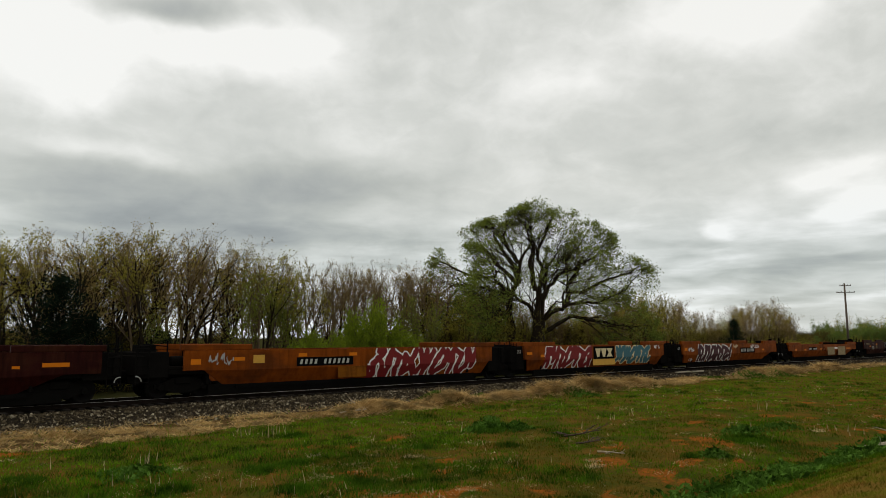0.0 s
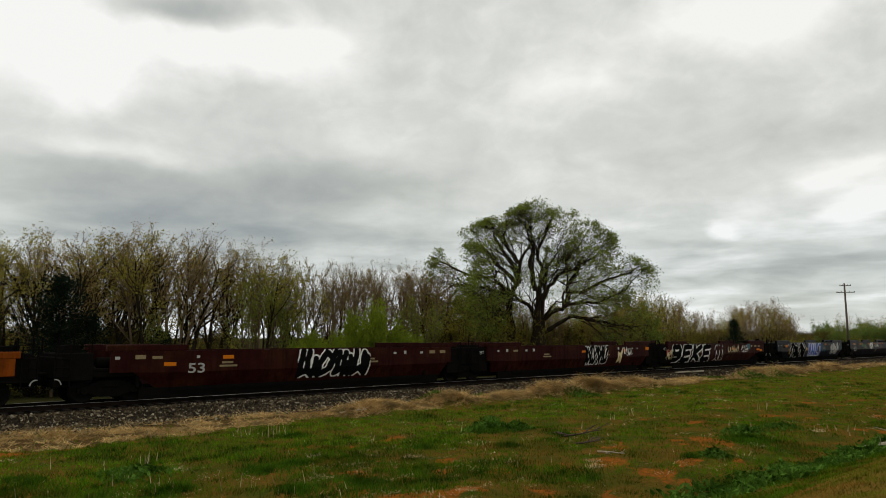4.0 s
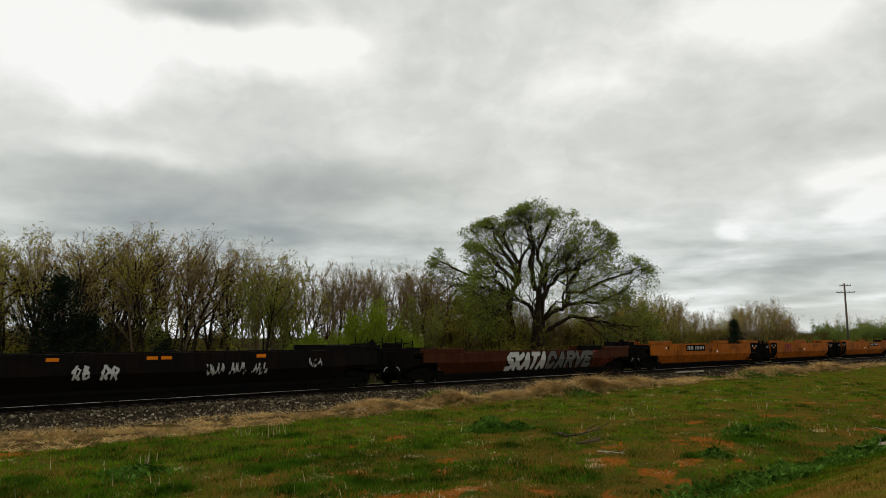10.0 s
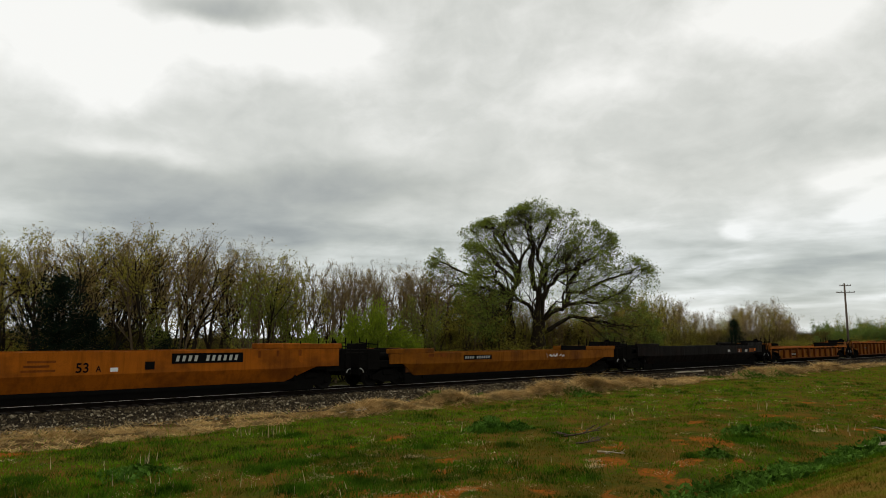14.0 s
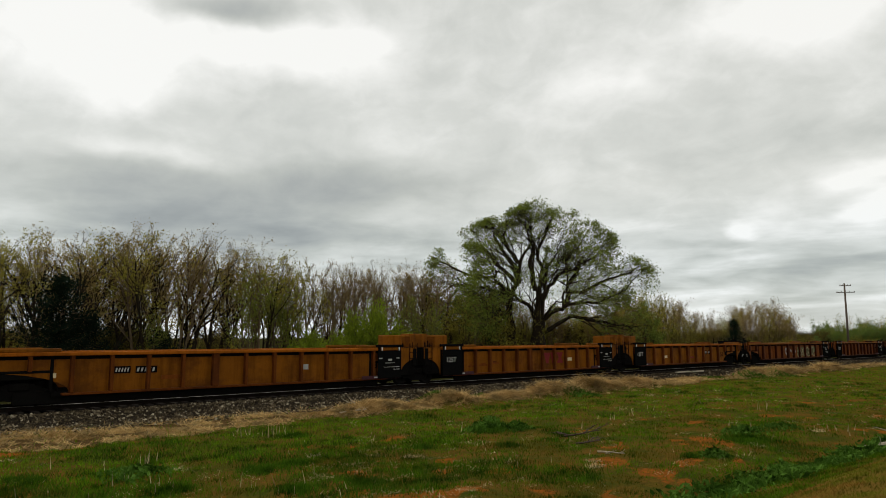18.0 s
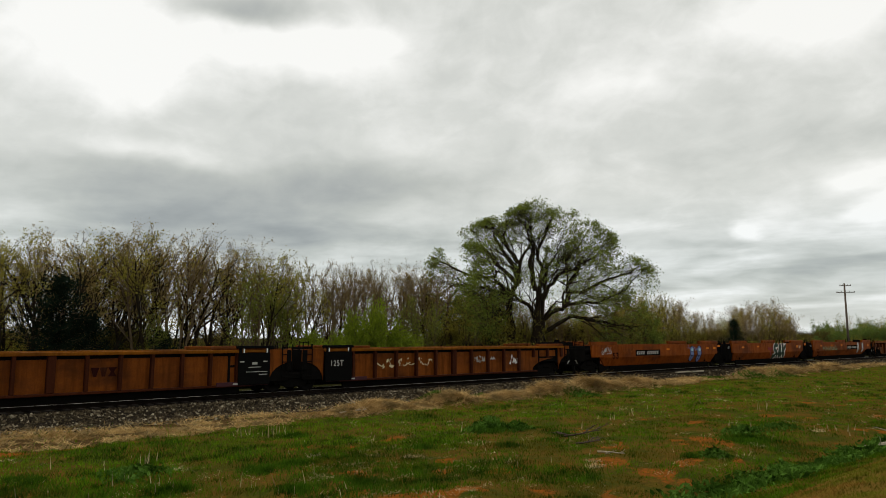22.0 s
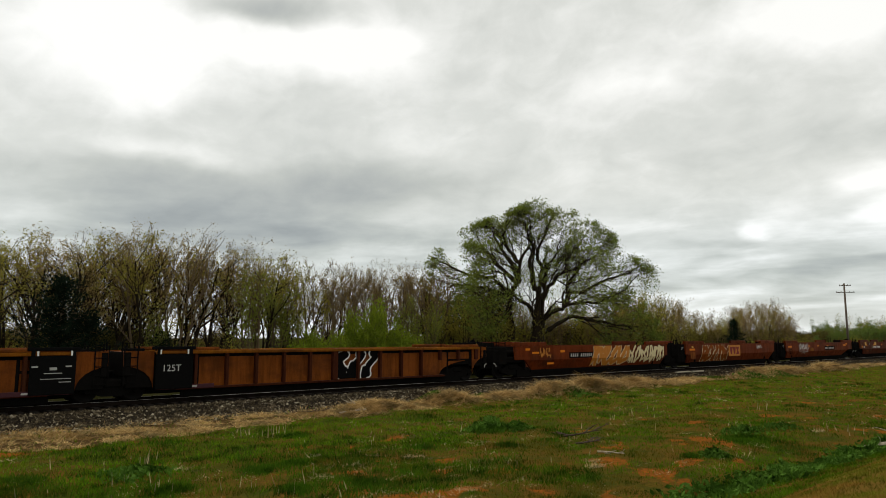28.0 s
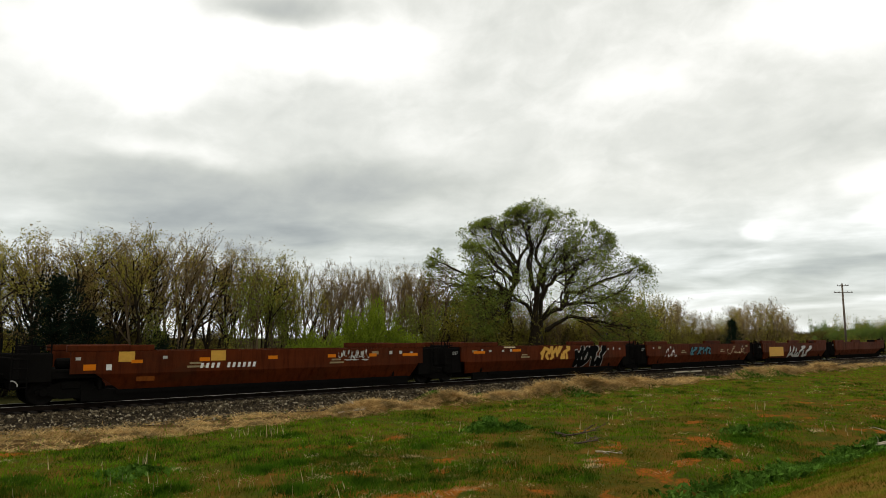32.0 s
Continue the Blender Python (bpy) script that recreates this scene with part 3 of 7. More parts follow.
    # dead grass in the strip and heaps: tufts of leaning blades
    y = rng.uniform(22.5, 27.1, 30000)
    x = y / np.tan(np.radians(rng.uniform(9.5, 86, len(y))))
    clump = np.clip(2.4 * (0.6 * patches(x, y, 0.8, 31) + 0.4 * patches(x, y, 2.5, 32)) - 0.65, 0, 1)
    keep = rng.random(len(x)) < straw_at(x, y) * clump * np.interp(x, (3, 12, 22), (0.5, 0.6, 1.0))
    x, y = x[keep], y[keep]
    hx, hy, hr, hh = np.repeat(np.array([k for k in HEAPS if k[3] > 0.25]), 330, axis=0).T
    x, y = np.r_[x, hx + rng.normal(0, 0.62, len(hx)) * hr], np.r_[y, hy + rng.normal(-0.1, 0.5, len(hx))]
    per = 20
    heap = sum(h * np.exp(-(((x - hx) / r) ** 2 + ((y - hy) / 0.9) ** 2)) for hx, hy, r, h in HEAPS)
    size = np.repeat(rng.lognormal(-0.1, 0.4, len(x)) * (0.85 + 0.4 * (np.hypot(x, y) > 40) + 0.35 * np.minimum(heap, 1)), per)
    x, y = np.repeat(x, per) + rng.normal(0, 0.07, len(x) * per), np.repeat(y, per) + rng.normal(0, 0.06, len(y) * per)
    h = (0.07 + 0.16 * rng.random(len(x))) * size * np.repeat(1 + 1.2 * np.minimum(heap, 0.6), per)
    st = blades(rng, x, y, h, 0.014 + 0.0010 * np.hypot(x, y), rng.uniform(0.5, 1.9, len(x)), rng.uniform(0.35, 0.97, len(x)))
    ob = new("dead_grass", tri_soup("dead_grass", st, blade_material("straw", (0.74, 0.54, 0.25), (0.34, 0.20, 0.065), (0.26, 0.16, 0.055))))
    tagged(ob, "matted straw-coloured dead grass beside the ballast", "dead grass", kind="stuff")

    # flattened straw wisps and upright pale stalks in the green
    x, y = scatter(rng, 2600, 9, 60, 1.0)
    ok = (y > 8.8) & (y < 23.5)
    ok &= patches(x, y, 1.6, 51) > 0.52
    x, y = np.repeat(x[ok], 14), np.repeat(y[ok], 14)
    x, y = x + rng.normal(0, 0.2, len(x)), y + rng.normal(0, 0.08, len(y))
    wisps = blades(rng, x, y, 0.08 + 0.2 * rng.random(len(x)), 0.008 + 0.0005 * np.hypot(x, y), rng.uniform(0.5, 1.2, len(x)), rng.uniform(0.5, 0.95, len(x)))
    mx, my, mr = np.repeat(np.array(MATS), 150, axis=0).T
    mx, my = mx + rng.normal(0, 0.62, len(mx)) * mr, my + rng.normal(0, 0.32, len(mx)) * mr
    mats = blades(rng, mx, my, 0.06 + 0.16 * rng.random(len(mx)), 0.010 + 0.0006 * np.hypot(mx, my), rng.uniform(0.5, 1.4, len(mx)), rng.uniform(0.35, 0.95, len(mx)))
    wisps = np.concatenate([wisps, mats])
    x, y = scatter(rng, 220, 10, 45, 1.0)
    ok = (y > 10) & (y < 24)
    x, y, tall = x[ok], y[ok], 0.12 + 0.3 * rng.random(ok.sum()) ** 2
    sx, sy, sh = np.repeat(np.array(STALKS), 4, axis=0).T
    x, y = np.r_[x, sx + rng.normal(0, 0.34, len(sx))], np.r_[y, sy + rng.normal(0, 0.3, len(sy))]
    tall = np.r_[tall, sh * rng.uniform(0.4, 1.1, len(sh))]
    stalks = blades(rng, x, y, tall, 0.014 + 0.0010 * np.hypot(x, y), rng.uniform(0.0, 0.45, len(x)))
    ob = new("dry_stalks", tri_soup("dry_stalks", np.concatenate([wisps, stalks]), blade_material("pale_straw", (0.62, 0.52, 0.28), (0.52, 0.41, 0.21), (0.42, 0.32, 0.15))))
    tagged(ob, "pale dry stalks and wisps standing in the grass", "dry stalks", kind="stuff")

    # broad-leaved weeds along the ditch, dark clumps elsewhere
    n = 6000
    x = 14.4 + 14 * rng.random(n) ** 0.8
    y = np.interp(x, (13, 18, 22, 28), (8.3, 7.75, 7.5, 7.3)) + 0.12 * np.sin(x * 1.9) + rng.normal(0, 0.26, n)
    z = ground_z(x, y) + 0.27 * rng.random(n) * np.clip(2.4 * patches(x, y, 0.55, 41) - 0.6, 0.04, 1)
    for cx, cy, cr, ch, cn in ((18.8, 17.9, 0.42, 0.5, 900), (19.5, 17.2, 0.35, 0.3, 350), (25.6, 11.6, 0.5, 0.25, 450), (27.5, 11.2, 0.5, 0.2, 350), (20.0, 10.0, 0.25, 0.3, 350), 
                            (55.5, 24.4, 1.1, 0.4, 500), (60.0, 24.2, 1.2, 0.3, 500), (32.0, 23.6, 0.8, 0.22, 500), (6.3, 18.0, 0.5, 0.2, 500), (22.5, 25.4, 0.5, 0.25, 400), (26.0, 25.6, 0.5, 0.2, 300)):
        px, py = cx + rng.normal(0, cr, cn), cy + rng.normal(0, cr * 0.7, cn)
        fall = np.exp(-(((px - cx) / cr) ** 2 + ((py - cy) / cr) ** 2) / 2)
        x, y, z = np.r_[x, px], np.r_[y, py], np.r_[z, ground_z(px, py) + ch * fall * rng.random(cn)]
    n = len(x)
    c = np.c_[x, y, z]
    u = rng.normal(0, 1, (n, 3)) * [1, 1, 1.3]
    u /= np.linalg.norm(u, axis=1, keepdims=True)
    w = np.cross(u, rng.normal(0, 1, (n, 3)))
    w /= np.linalg.norm(w, axis=1, keepdims=True)
    k = (0.04 + 0.075 * rng.random((n, 1)))
    leaf = np.concatenate([np.stack([c - u * k, c + w * k * 0.5, c + u * k], 1), np.stack([c - u * k, c + u * k, c - w * k * 0.5], 1)])
    ob = new("weeds", tri_soup("weeds", leaf, blade_material("weed_leaf", (0.048, 0.115, 0.010), (0.11, 0.21, 0.035), (0.045, 0.10, 0.012))))
    tagged(ob, "dark broad-leaved weeds along the ditch and in clumps", "weeds", kind="stuff")

    # loose stones on the ballast shoulder
    x = np.r_[4 + 36 * rng.random(15000), 40 + 70 * rng.random(4500)]
    y = 25.5 + 3.0 * rng.random(len(x)) ** 0.8
    n = len(x)
    z = np.interp(y, (TRACK_Y - 4.3, TRACK_Y - 3.0, TRACK_Y - 1.9, TRACK_Y - 1.4), (-0.75, -0.56, -0.28, -0.255)) + 0.012
    z = np.maximum(z, ground_z(x, y) + 0.01)
    k = (0.024 + 0.06 * rng.random((n, 1)) ** 2.4) * np.where(x > 40, 1.5, 1.0)[:, None]
    base = np.array([(1, 0, 0), (0, 1, 0), (-1, 0, 0), (0, -1, 0), (0, 0, 0.8), (0, 0, -0.8)], float)
    pts = base[None] * rng.uniform(0.55, 1.35, (n, 6, 1)) + rng.normal(0, 0.16, (n, 6, 3))
    a = rng.uniform(0, math.tau, n)
    rot = np.stack([np.c_[np.cos(a), -np.sin(a)], np.c_[np.sin(a), np.cos(a)]], 1)
    pts[:, :, :2] = np.einsum("nij,nkj->nki", rot, pts[:, :, :2])
    pts = pts * k[:, None] + np.c_[x, y, z][:, None]
    faces = np.array([(0, 1, 4), (1, 2, 4), (2, 3, 4), (3, 0, 4), (1, 0, 5), (2, 1, 5), (3, 2, 5), (0, 3, 5)])
    v = pts.reshape(-1, 3)
    f = (faces[None] + 6 * np.arange(n)[:, None, None]).reshape(-1, 3)
    ob = new("ballast_stones", mesh_from("ballast_stones", v.tolist(), f.tolist(), M_STONE))
    tagged(ob, "loose grey and tan crushed stones on the shoulder", "gravel", kind="stuff")


build_verge()


def dead_branch(label, x, y, turn, size, seed, mat=M_TWIG):
    rnd = random.Random(seed)
    s = Shape()
    def twig(p, d, length, r, level):
        k = 4
        for i in range(k):
            d = (d + Vector((rnd.gauss(0, 0.2), rnd.gauss(0, 0.2), rnd.gauss(0, 0.06)))).normalized()
            q = p + d * length / k
            q.z = max(q.z, 0.01)
            s.rod(p, q, r * (1 - i * 0.18), r * (1 - (i + 1) * 0.18), 5)
            if level < 2 and i < k - 1:
                e = d.copy()
                e.rotate(Matrix.Rotation(rnd.choice((-1, 1)) * rnd.uniform(0.5, 1.0), 3, "Z"))
                twig(q, e + Vector((0, 0, 0.12)), length * 0.5, r * 0.6, level + 1)
            p = q
    twig(Vector((0, 0, 0.05)), Vector((1, 0, 0.05)), size, 0.035 * size ** 0.5, 0)
    ob = new("fallen_branch", s.mesh("fallen_branch", mat, True))
    ob.matrix_basis = pose(x, y, float(ground_z(x, y)), 0, 0, turn)
    return tagged(ob, label, "branch")


dead_branch("dark forked dead branch lying on the clay", 19.4, 15.0, -70, 1.3, 11)
dead_branch("grey dead twigs lying on the clay", 18.6, 13.9, -30, 1.1, 12)
dead_branch("dark crumbled branch end on the clay", 19.7, 15.5, -120, 0.8, 13)
dead_branch("pale dead twig lying in the grass", 17.9, 12.6, -60, 0.8, 2, M_PLANK)
dead_branch("dark broken branch on the ballast edge", 15.3, 25.9, -38, 1.9, 3)
dead_branch("pale dead branch in the straw", 16.6, 24.2, 10, 1.7, 4, M_PLANK)
dead_branch("thin pale stick lying in the ditch", 25.2, 7.9, -12, 2.6, 5, M_PLANK)
dead_branch("dark dead brush tangled on the heap", 70.5, 25.0, 5, 4.0, 6)


def timber(x, y, z, length, turn, label):
    s = Shape().box(-length / 2, length / 2, -0.09, 0.09, 0, 0.10, 0.02)
    ob = new("timber", s.mesh("timber", M_PLANK))
    ob.matrix_basis = pose(x, y, z, 0, 0, turn)
    tagged(ob, label, "timber")


timber(50.8, 27.62, -0.235, 2.2, 1.5, "bleached timber baulk lying beside the rail")
timber(53.0, 27.55, -0.25, 1.6, -3, "weathered timber baulk lying beside the rail")

puddle = new("puddle", Shape().lathe([(0, 0.55), (0.01, 0.5)], (0, 0, 0), "z", 20).mesh("puddle", plain("still_water", (0.03, 0.028, 0.02), 0.06, 0.3)))
puddle.matrix_basis = Matrix.LocRotScale((26.6, 7.45, float(ground_z(26.6, 7.45)) + 0.03), None, (4.0, 0.5, 1))
tagged(puddle, "narrow shallow puddle in the ditch bottom", "puddle", kind="structure")


def build_ties():
    me = Shape().box(-0.115, 0.115, -1.3, 1.3, -0.30, -0.165, 0.012).mesh("tie", M_TIE)
    for i in range(290):
        ob = part("tie", me, ballast)
        ob.matrix_basis = pose(-2 + i * 0.5 + random.uniform(-0.03, 0.03), TRACK_Y + random.uniform(-0.04, 0.04), random.uniform(0, 0.006), 0, 0, random.uniform(-0.8, 0.8))
    s = Shape()
    for i in range(700):
        x = 143 + i * 0.5
        s.box(x - 0.115, x + 0.115, TRACK_Y - 1.3, TRACK_Y + 1.3, -0.30, -0.165)
    tagged(part("far_ties", s.mesh("far_ties", M_TIE), ballast), kind="stuff")


build_ties()


# ---- trees ----
def limb_path(rnd, p, d, length, k, wob, up):
    pts = [p.copy()]
    for i in range(k):
        d = (d + Vector((rnd.gauss(0, wob), rnd.gauss(0, wob), rnd.gauss(0, wob) + up))).normalized()
        p = p + d * (length / k)
        pts.append(p.copy())
    return pts


def sprout(out, rnd, pts, r0, length, level, levels, forks, angle, ratio, up, wob, start=0.2):
    """Lays a limb down and lets twigs grow from it, level by level."""
    k = len(pts) - 1
    radii = [max(0.006, r0 * (1 - 0.72 * i / k)) for i in range(k + 1)]
    out.append((pts, radii, level))
    if level >= levels:
        return
    n = forks[min(level, len(forks) - 1)]
    for j in range(n):
        f = min(0.98, start + (1 - start) * ((j + rnd.random()) / n) ** (0.8 if level == 0 else 1))
        i = min(k - 1, int(f * k))
        at = pts[i].lerp(pts[i + 1], f * k - i)
        axis = (pts[i + 1] - pts[i]).normalized()
        side = axis.orthogonal().normalized()
        side.rotate(Matrix.Rotation(rnd.random() * math.tau, 3, axis))
        a = radians(angle * (0.6 + 0.8 * rnd.random()))
        d = (axis * math.cos(a) + side * math.sin(a)).normalized()
        nl = length * ratio * (0.6 + 0.7 * rnd.random()) * (1.12 - 0.32 * f if level == 0 else 1)
        steps = 4 if level == 0 else (2 if level + 1 < levels else 1)
        sprout(out, rnd, limb_path(rnd, at, d, nl, steps, wob, up), max(0.007, radii[i] * 0.6), nl, level + 1, levels, forks, angle, ratio, up, wob)


def slim_tree(seed, height, stems, forks=(9, 6, 5), angle=30, ratio=0.36, r=0.12, lean=0.12, start=0.25, up=0.14, wob=0.12):
    rnd = random.Random(seed)
    out = []
    for s in range(stems):
        a = s * math.tau / stems + rnd.random()
        d = Vector((math.cos(a) * lean, math.sin(a) * lean, 1)).normalized()
        o = Vector((math.cos(a), math.sin(a), 0)) * (0.0 if stems == 1 else r * 1.5) - Vector((0, 0, 0.25))
        h = height * (0.85 + 0.2 * rnd.random())
        sprout(out, rnd, limb_path(rnd, o, d, h, 7, 0.07, 0.03), r * (0.75 + 0.5 * rnd.random()), h, 0, 3, forks, angle, ratio, up, wob, start)
    top = max(p.z for pts, _, _ in out for p in pts)
    k = height / top
    return [([p * k for p in pts], radii, lv) for pts, radii, lv in out]


def wood_mesh(name, skeleton, mat):
    v, f = [], []
    for pts, radii, level in skeleton:
        sides = 8 if radii[0] > 0.2 else 5 if level == 0 else 2 if level > 1 and radii[0] < 0.035 else 3
        base = len(v)
        d0 = (pts[-1] - pts[0]).normalized()
        u = d0.orthogonal().normalized()
        w = d0.cross(u)
        ring = [(math.cos(k * math.tau / sides), math.sin(k * math.tau / sides)) for k in range(sides)]
        for p, r in zip(pts, radii):
            v += [(p.x + (u.x * c + w.x * s) * r, p.y + (u.y * c + w.y * s) * r, p.z + (u.z * c + w.z * s) * r) for c, s in ring]
        for i in range(len(pts) - 1):
            a = base + i * sides
            f += [(a + k, a + (k + 1) % sides, a + sides + (k + 1) % sides, a + sides + k) for k in range(sides if sides > 2 else 1)]
    return mesh_from(name, v, f, mat, smooth=True)


def leaf_mesh(name, skeleton, mat, per, size, level, seed, jitter=0.2, share=1.0):
    """Small pointed leaves, one face each, along the twigs; some twigs stay bare."""
    rng = np.random.default_rng(seed)
    spots = [p for pts, radii, lv in skeleton if lv >= level and rng.random() < share for p in pts[1:]]
    s = np.repeat(np.array([tuple(p) for p in spots]), per, axis=0)
    s = s + rng.normal(0, jitter, s.shape)
    n = len(s)
    a = rng.normal(0, 1, (n, 3))
    a /= np.linalg.norm(a, axis=1, keepdims=True)
    b = np.cross(a, rng.normal(0, 1, (n, 3)))
    b /= np.linalg.norm(b, axis=1, keepdims=True)
    k = size * rng.uniform(0.6, 1.4, (n, 1))
    return tri_soup(name, np.stack([s - a * k, s + b * k * 0.8, s + a * k], 1), mat)


def make_tree(name, label, skeleton, bark, leaf, per, size, level, seed, category="tree", group="", jitter=0.2, share=1.0):
    t = thing(name, label, category, group=group)
    part("trunk", wood_mesh("trunk", skeleton, bark), t)
    part("crown", leaf_mesh("crown", skeleton, leaf, per, size, level, seed, jitter, share), t)
    return t


PLANTED = set()


def stand(t, x, y, turn=0.0, size=1.0, wide=1.0):
    """Plants a tree, or a copy of it if it already stands."""
    m = Matrix.LocRotScale((x, y, float(ground_z(x, y)) - 0.05), Euler((0, 0, turn)), None)
    if t in PLANTED:
        t = copy_thing(t, m)
    else:
        PLANTED.add(t)
        t.matrix_basis = m
    t.scale = (size * wide, size * wide, size)
    return t


def build_thicket():
    rnd = random.Random(5)
    g = "thicket behind the track"
    bud = [make_tree("thicket_tree", "slender tree with dark forked limbs and brown spring buds", slim_tree(20 + i, 10, 1 + i % 2, (11, 7, 5), 34 + 3 * i, 0.40, 0.16, 0.13, 0.30, 0.09, 0.11), M_BARK_DARK, M_LEAF_BUD, 7, 0.06, 3, i, group=g, jitter=0.13, share=0.75) for i in range(4)]
    olive = [make_tree("thicket_tree", "slender tree with thin olive young leaves", slim_tree(30 + i, 10, 2, (10, 6, 5), 37, 0.40, 0.12, 0.15, 0.28, 0.08, 0.11), M_BARK_DARK, M_LEAF_OLIVE, 7, 0.07, 3, i, group=g, jitter=0.15, share=0.8) for i in range(2)]
    grey = [make_tree("thicket_tree", "nearly leafless grey-brown upright tree", slim_tree(40 + i, 10, 2 + i, (11, 6, 5), 27, 0.34, 0.10, 0.10, 0.38, 0.11, 0.09), M_BARK_PALE, M_LEAF_BUD, 2, 0.05, 3, i, group=g, jitter=0.07, share=0.5) for i in range(2)]
    brush = make_tree("brush", "tangled undergrowth shrub with olive-brown buds", slim_tree(50, 3.0, 6, (7, 5, 3), 42, 0.5, 0.035, 0.42, 0.08, 0.1, 0.14), M_BARK_DARK, M_LEAF_OLIVE, 3, 0.06, 3, 9, "shrub", "undergrowth", 0.14)
    dull = make_tree("brush", "tall dull brown undergrowth thick with twigs", slim_tree(51, 5.0, 6, (8, 5, 3), 36, 0.44, 0.04, 0.32, 0.06, 0.12, 0.12), M_BARK_DARK, M_LEAF_DULL, 5, 0.08, 3, 9, "shrub", "undergrowth", 0.16)
    for y, gap, a, b, low in ((48.5, 1.7, 5.5, 44, 1.0), (52.5, 1.9, 6, 49, 1.0), (58, 2.6, 6, 56, 0.99)):
        x = a
        while x < b:
            q = x * 50 / y
            h = float(np.interp(q, (5, 9, 11, 15, 22, 24.5, 28, 32, 43, 50), (9.9, 10.4, 9.9, 10.9, 11.4, 10.3, 9.7, 9.6, 10.3, 10.0))) - 3.45
            h = (h * y / 50 + 3.45) * 1.07 * low * rnd.uniform(0.90, 1.0)
            r = rnd.random()
            warm = q < 25
            kind = rnd.choice(bud if r < (0.5 if warm else 0.25) else olive if r < (0.85 if warm else 0.45) else grey)
            stand(kind, x + rnd.uniform(-0.7, 0.7), y + rnd.uniform(-1.4, 1.4), rnd.random() * 6.28, h / 10, rnd.uniform(0.85, 1.1))
            x += gap * rnd.uniform(0.7, 1.3)
    for y, step, kind, size in ((47.3, 1.4, brush, 1.0), (54.5, 1.6, brush, 1.25), (64, 2.2, dull, 0.8), (82, 2.6, dull, 0.95)):
        x = 5.2 * y / 46
        while x < 50 * y / 46:
            low = 0.45 if 22.5 < x * 46 / y < 27 else 1.0
            stand(kind, x, y + rnd.uniform(-1.5, 1.5), rnd.random() * 6.28, low * size * rnd.uniform(0.6, 1.15), 1.25)
            x += step * rnd.uniform(0.6, 1.4)
    for x, y, h in ((14.6, 49.0, 10.6), (16.4, 48.6, 10.4), (16.9, 54.0, 11.2)):
        stand(bud[int(x * 10) % 4], x, y, x * 3, h / 10, 1.0)
        stand(dull, x + 0.4, y + 4, x, 0.9, 1.2)
    # the fresh green shrubs in front
    lime = make_tree("green_shrub", "bright green leafy shrub in fresh spring leaf", slim_tree(60, 4.4, 7, (8, 6, 4), 34, 0.42, 0.04, 0.30, 0.1), M_BARK, M_LEAF_LIME, 7, 0.095, 3, 4, "shrub", "green shrubs by the thicket", 0.22)
    for x, y, s, w in ((27.0, 45.2, 0.75, 0.8), (28.6, 45.6, 0.95, 0.7), (30.6, 45.3, 0.92, 0.6), (32.4, 45.6, 1.28, 0.5), (34.2, 45.1, 1.50, 0.5), (36.6, 45.3, 1.12, 0.6), (38.2, 45.3, 0.85, 0.7)):
        stand(lime, x, y, x * 1.7, s, w)
    yell = make_tree("young_tree", "slender young tree in soft yellow-green leaf", slim_tree(61, 8.4, 3, (9, 6, 4), 30, 0.34, 0.07), M_BARK, M_LEAF_SOFT, 4, 0.085, 3, 4, "tree", "young green trees", 0.22)
    for x, y, s in ((23.7, 46.5, 1.0), (25.9, 46.8, 1.0), (28.2, 47.3, 0.85), (40.0, 47, 0.85), (41.6, 46.2, 0.75), (17.2, 46.8, 0.6)):
        stand(yell, x, y, x, s, 0.9)
    return brush, dull


BRUSH, DULL = build_thicket()


def cedar_mesh_tree(name, label, seed, height, width, n, taper=0.6, ragged=0.45):
    """A dense dark evergreen: a stem and layers of drooping needle sprays."""
    rnd, rng = random.Random(seed), np.random.default_rng(seed)
    out = []
    sprout(out, rnd, limb_path(rnd, Vector((0, 0, -0.2)), Vector((0, 0, 1)), height, 8, 0.02, 0.0), 0.12, height * 0, 0, 0, (0,), 0, 0, 0, 0)
    for i in range(n):
        f = 0.06 + 0.93 * rnd.random()
        a = rnd.random() * math.tau
        reach = width * 0.5 * (1.0 - f) ** taper * rnd.uniform(0.8 - ragged, 0.8 + ragged) + 0.05
        p = Vector((0, 0, height * f))
        d = Vector((math.cos(a), math.sin(a), 0.25)).normalized()
        out.append((limb_path(rnd, p, d, reach, 3, 0.12, -0.05), [0.02, 0.015, 0.01, 0.006], 1))
    return make_tree(name, label, out, M_BARK, M_NEEDLE, 24, 0.085, 1, seed, "tree", "", 0.13 + 0.012 * width)


stand(cedar_mesh_tree("cedar", "dark shaggy evergreen cedar among bare trees", 3, 7.0, 4.4, 190, 0.35, 0.8), 11.3, 46.3, 0, 1.0)
stand(cedar_mesh_tree("cedar", "dark low evergreen cedar at the thicket edge", 4, 4.8, 3.6, 120, 0.35, 0.8), 13.2, 46.6, 0, 1.0)
stand(cedar_mesh_tree("cedar", "dark low shaggy cedar half hidden in brush", 6, 3.9, 3.0, 80, 0.4, 0.7), 17.6, 46.4, 0, 1.0)
stand(cedar_mesh_tree("cedar", "small dark pointed cedar standing alone", 5, 5.6, 6.6, 120, 1.0, 0.45), 86.6, 40, 0, 1.0)

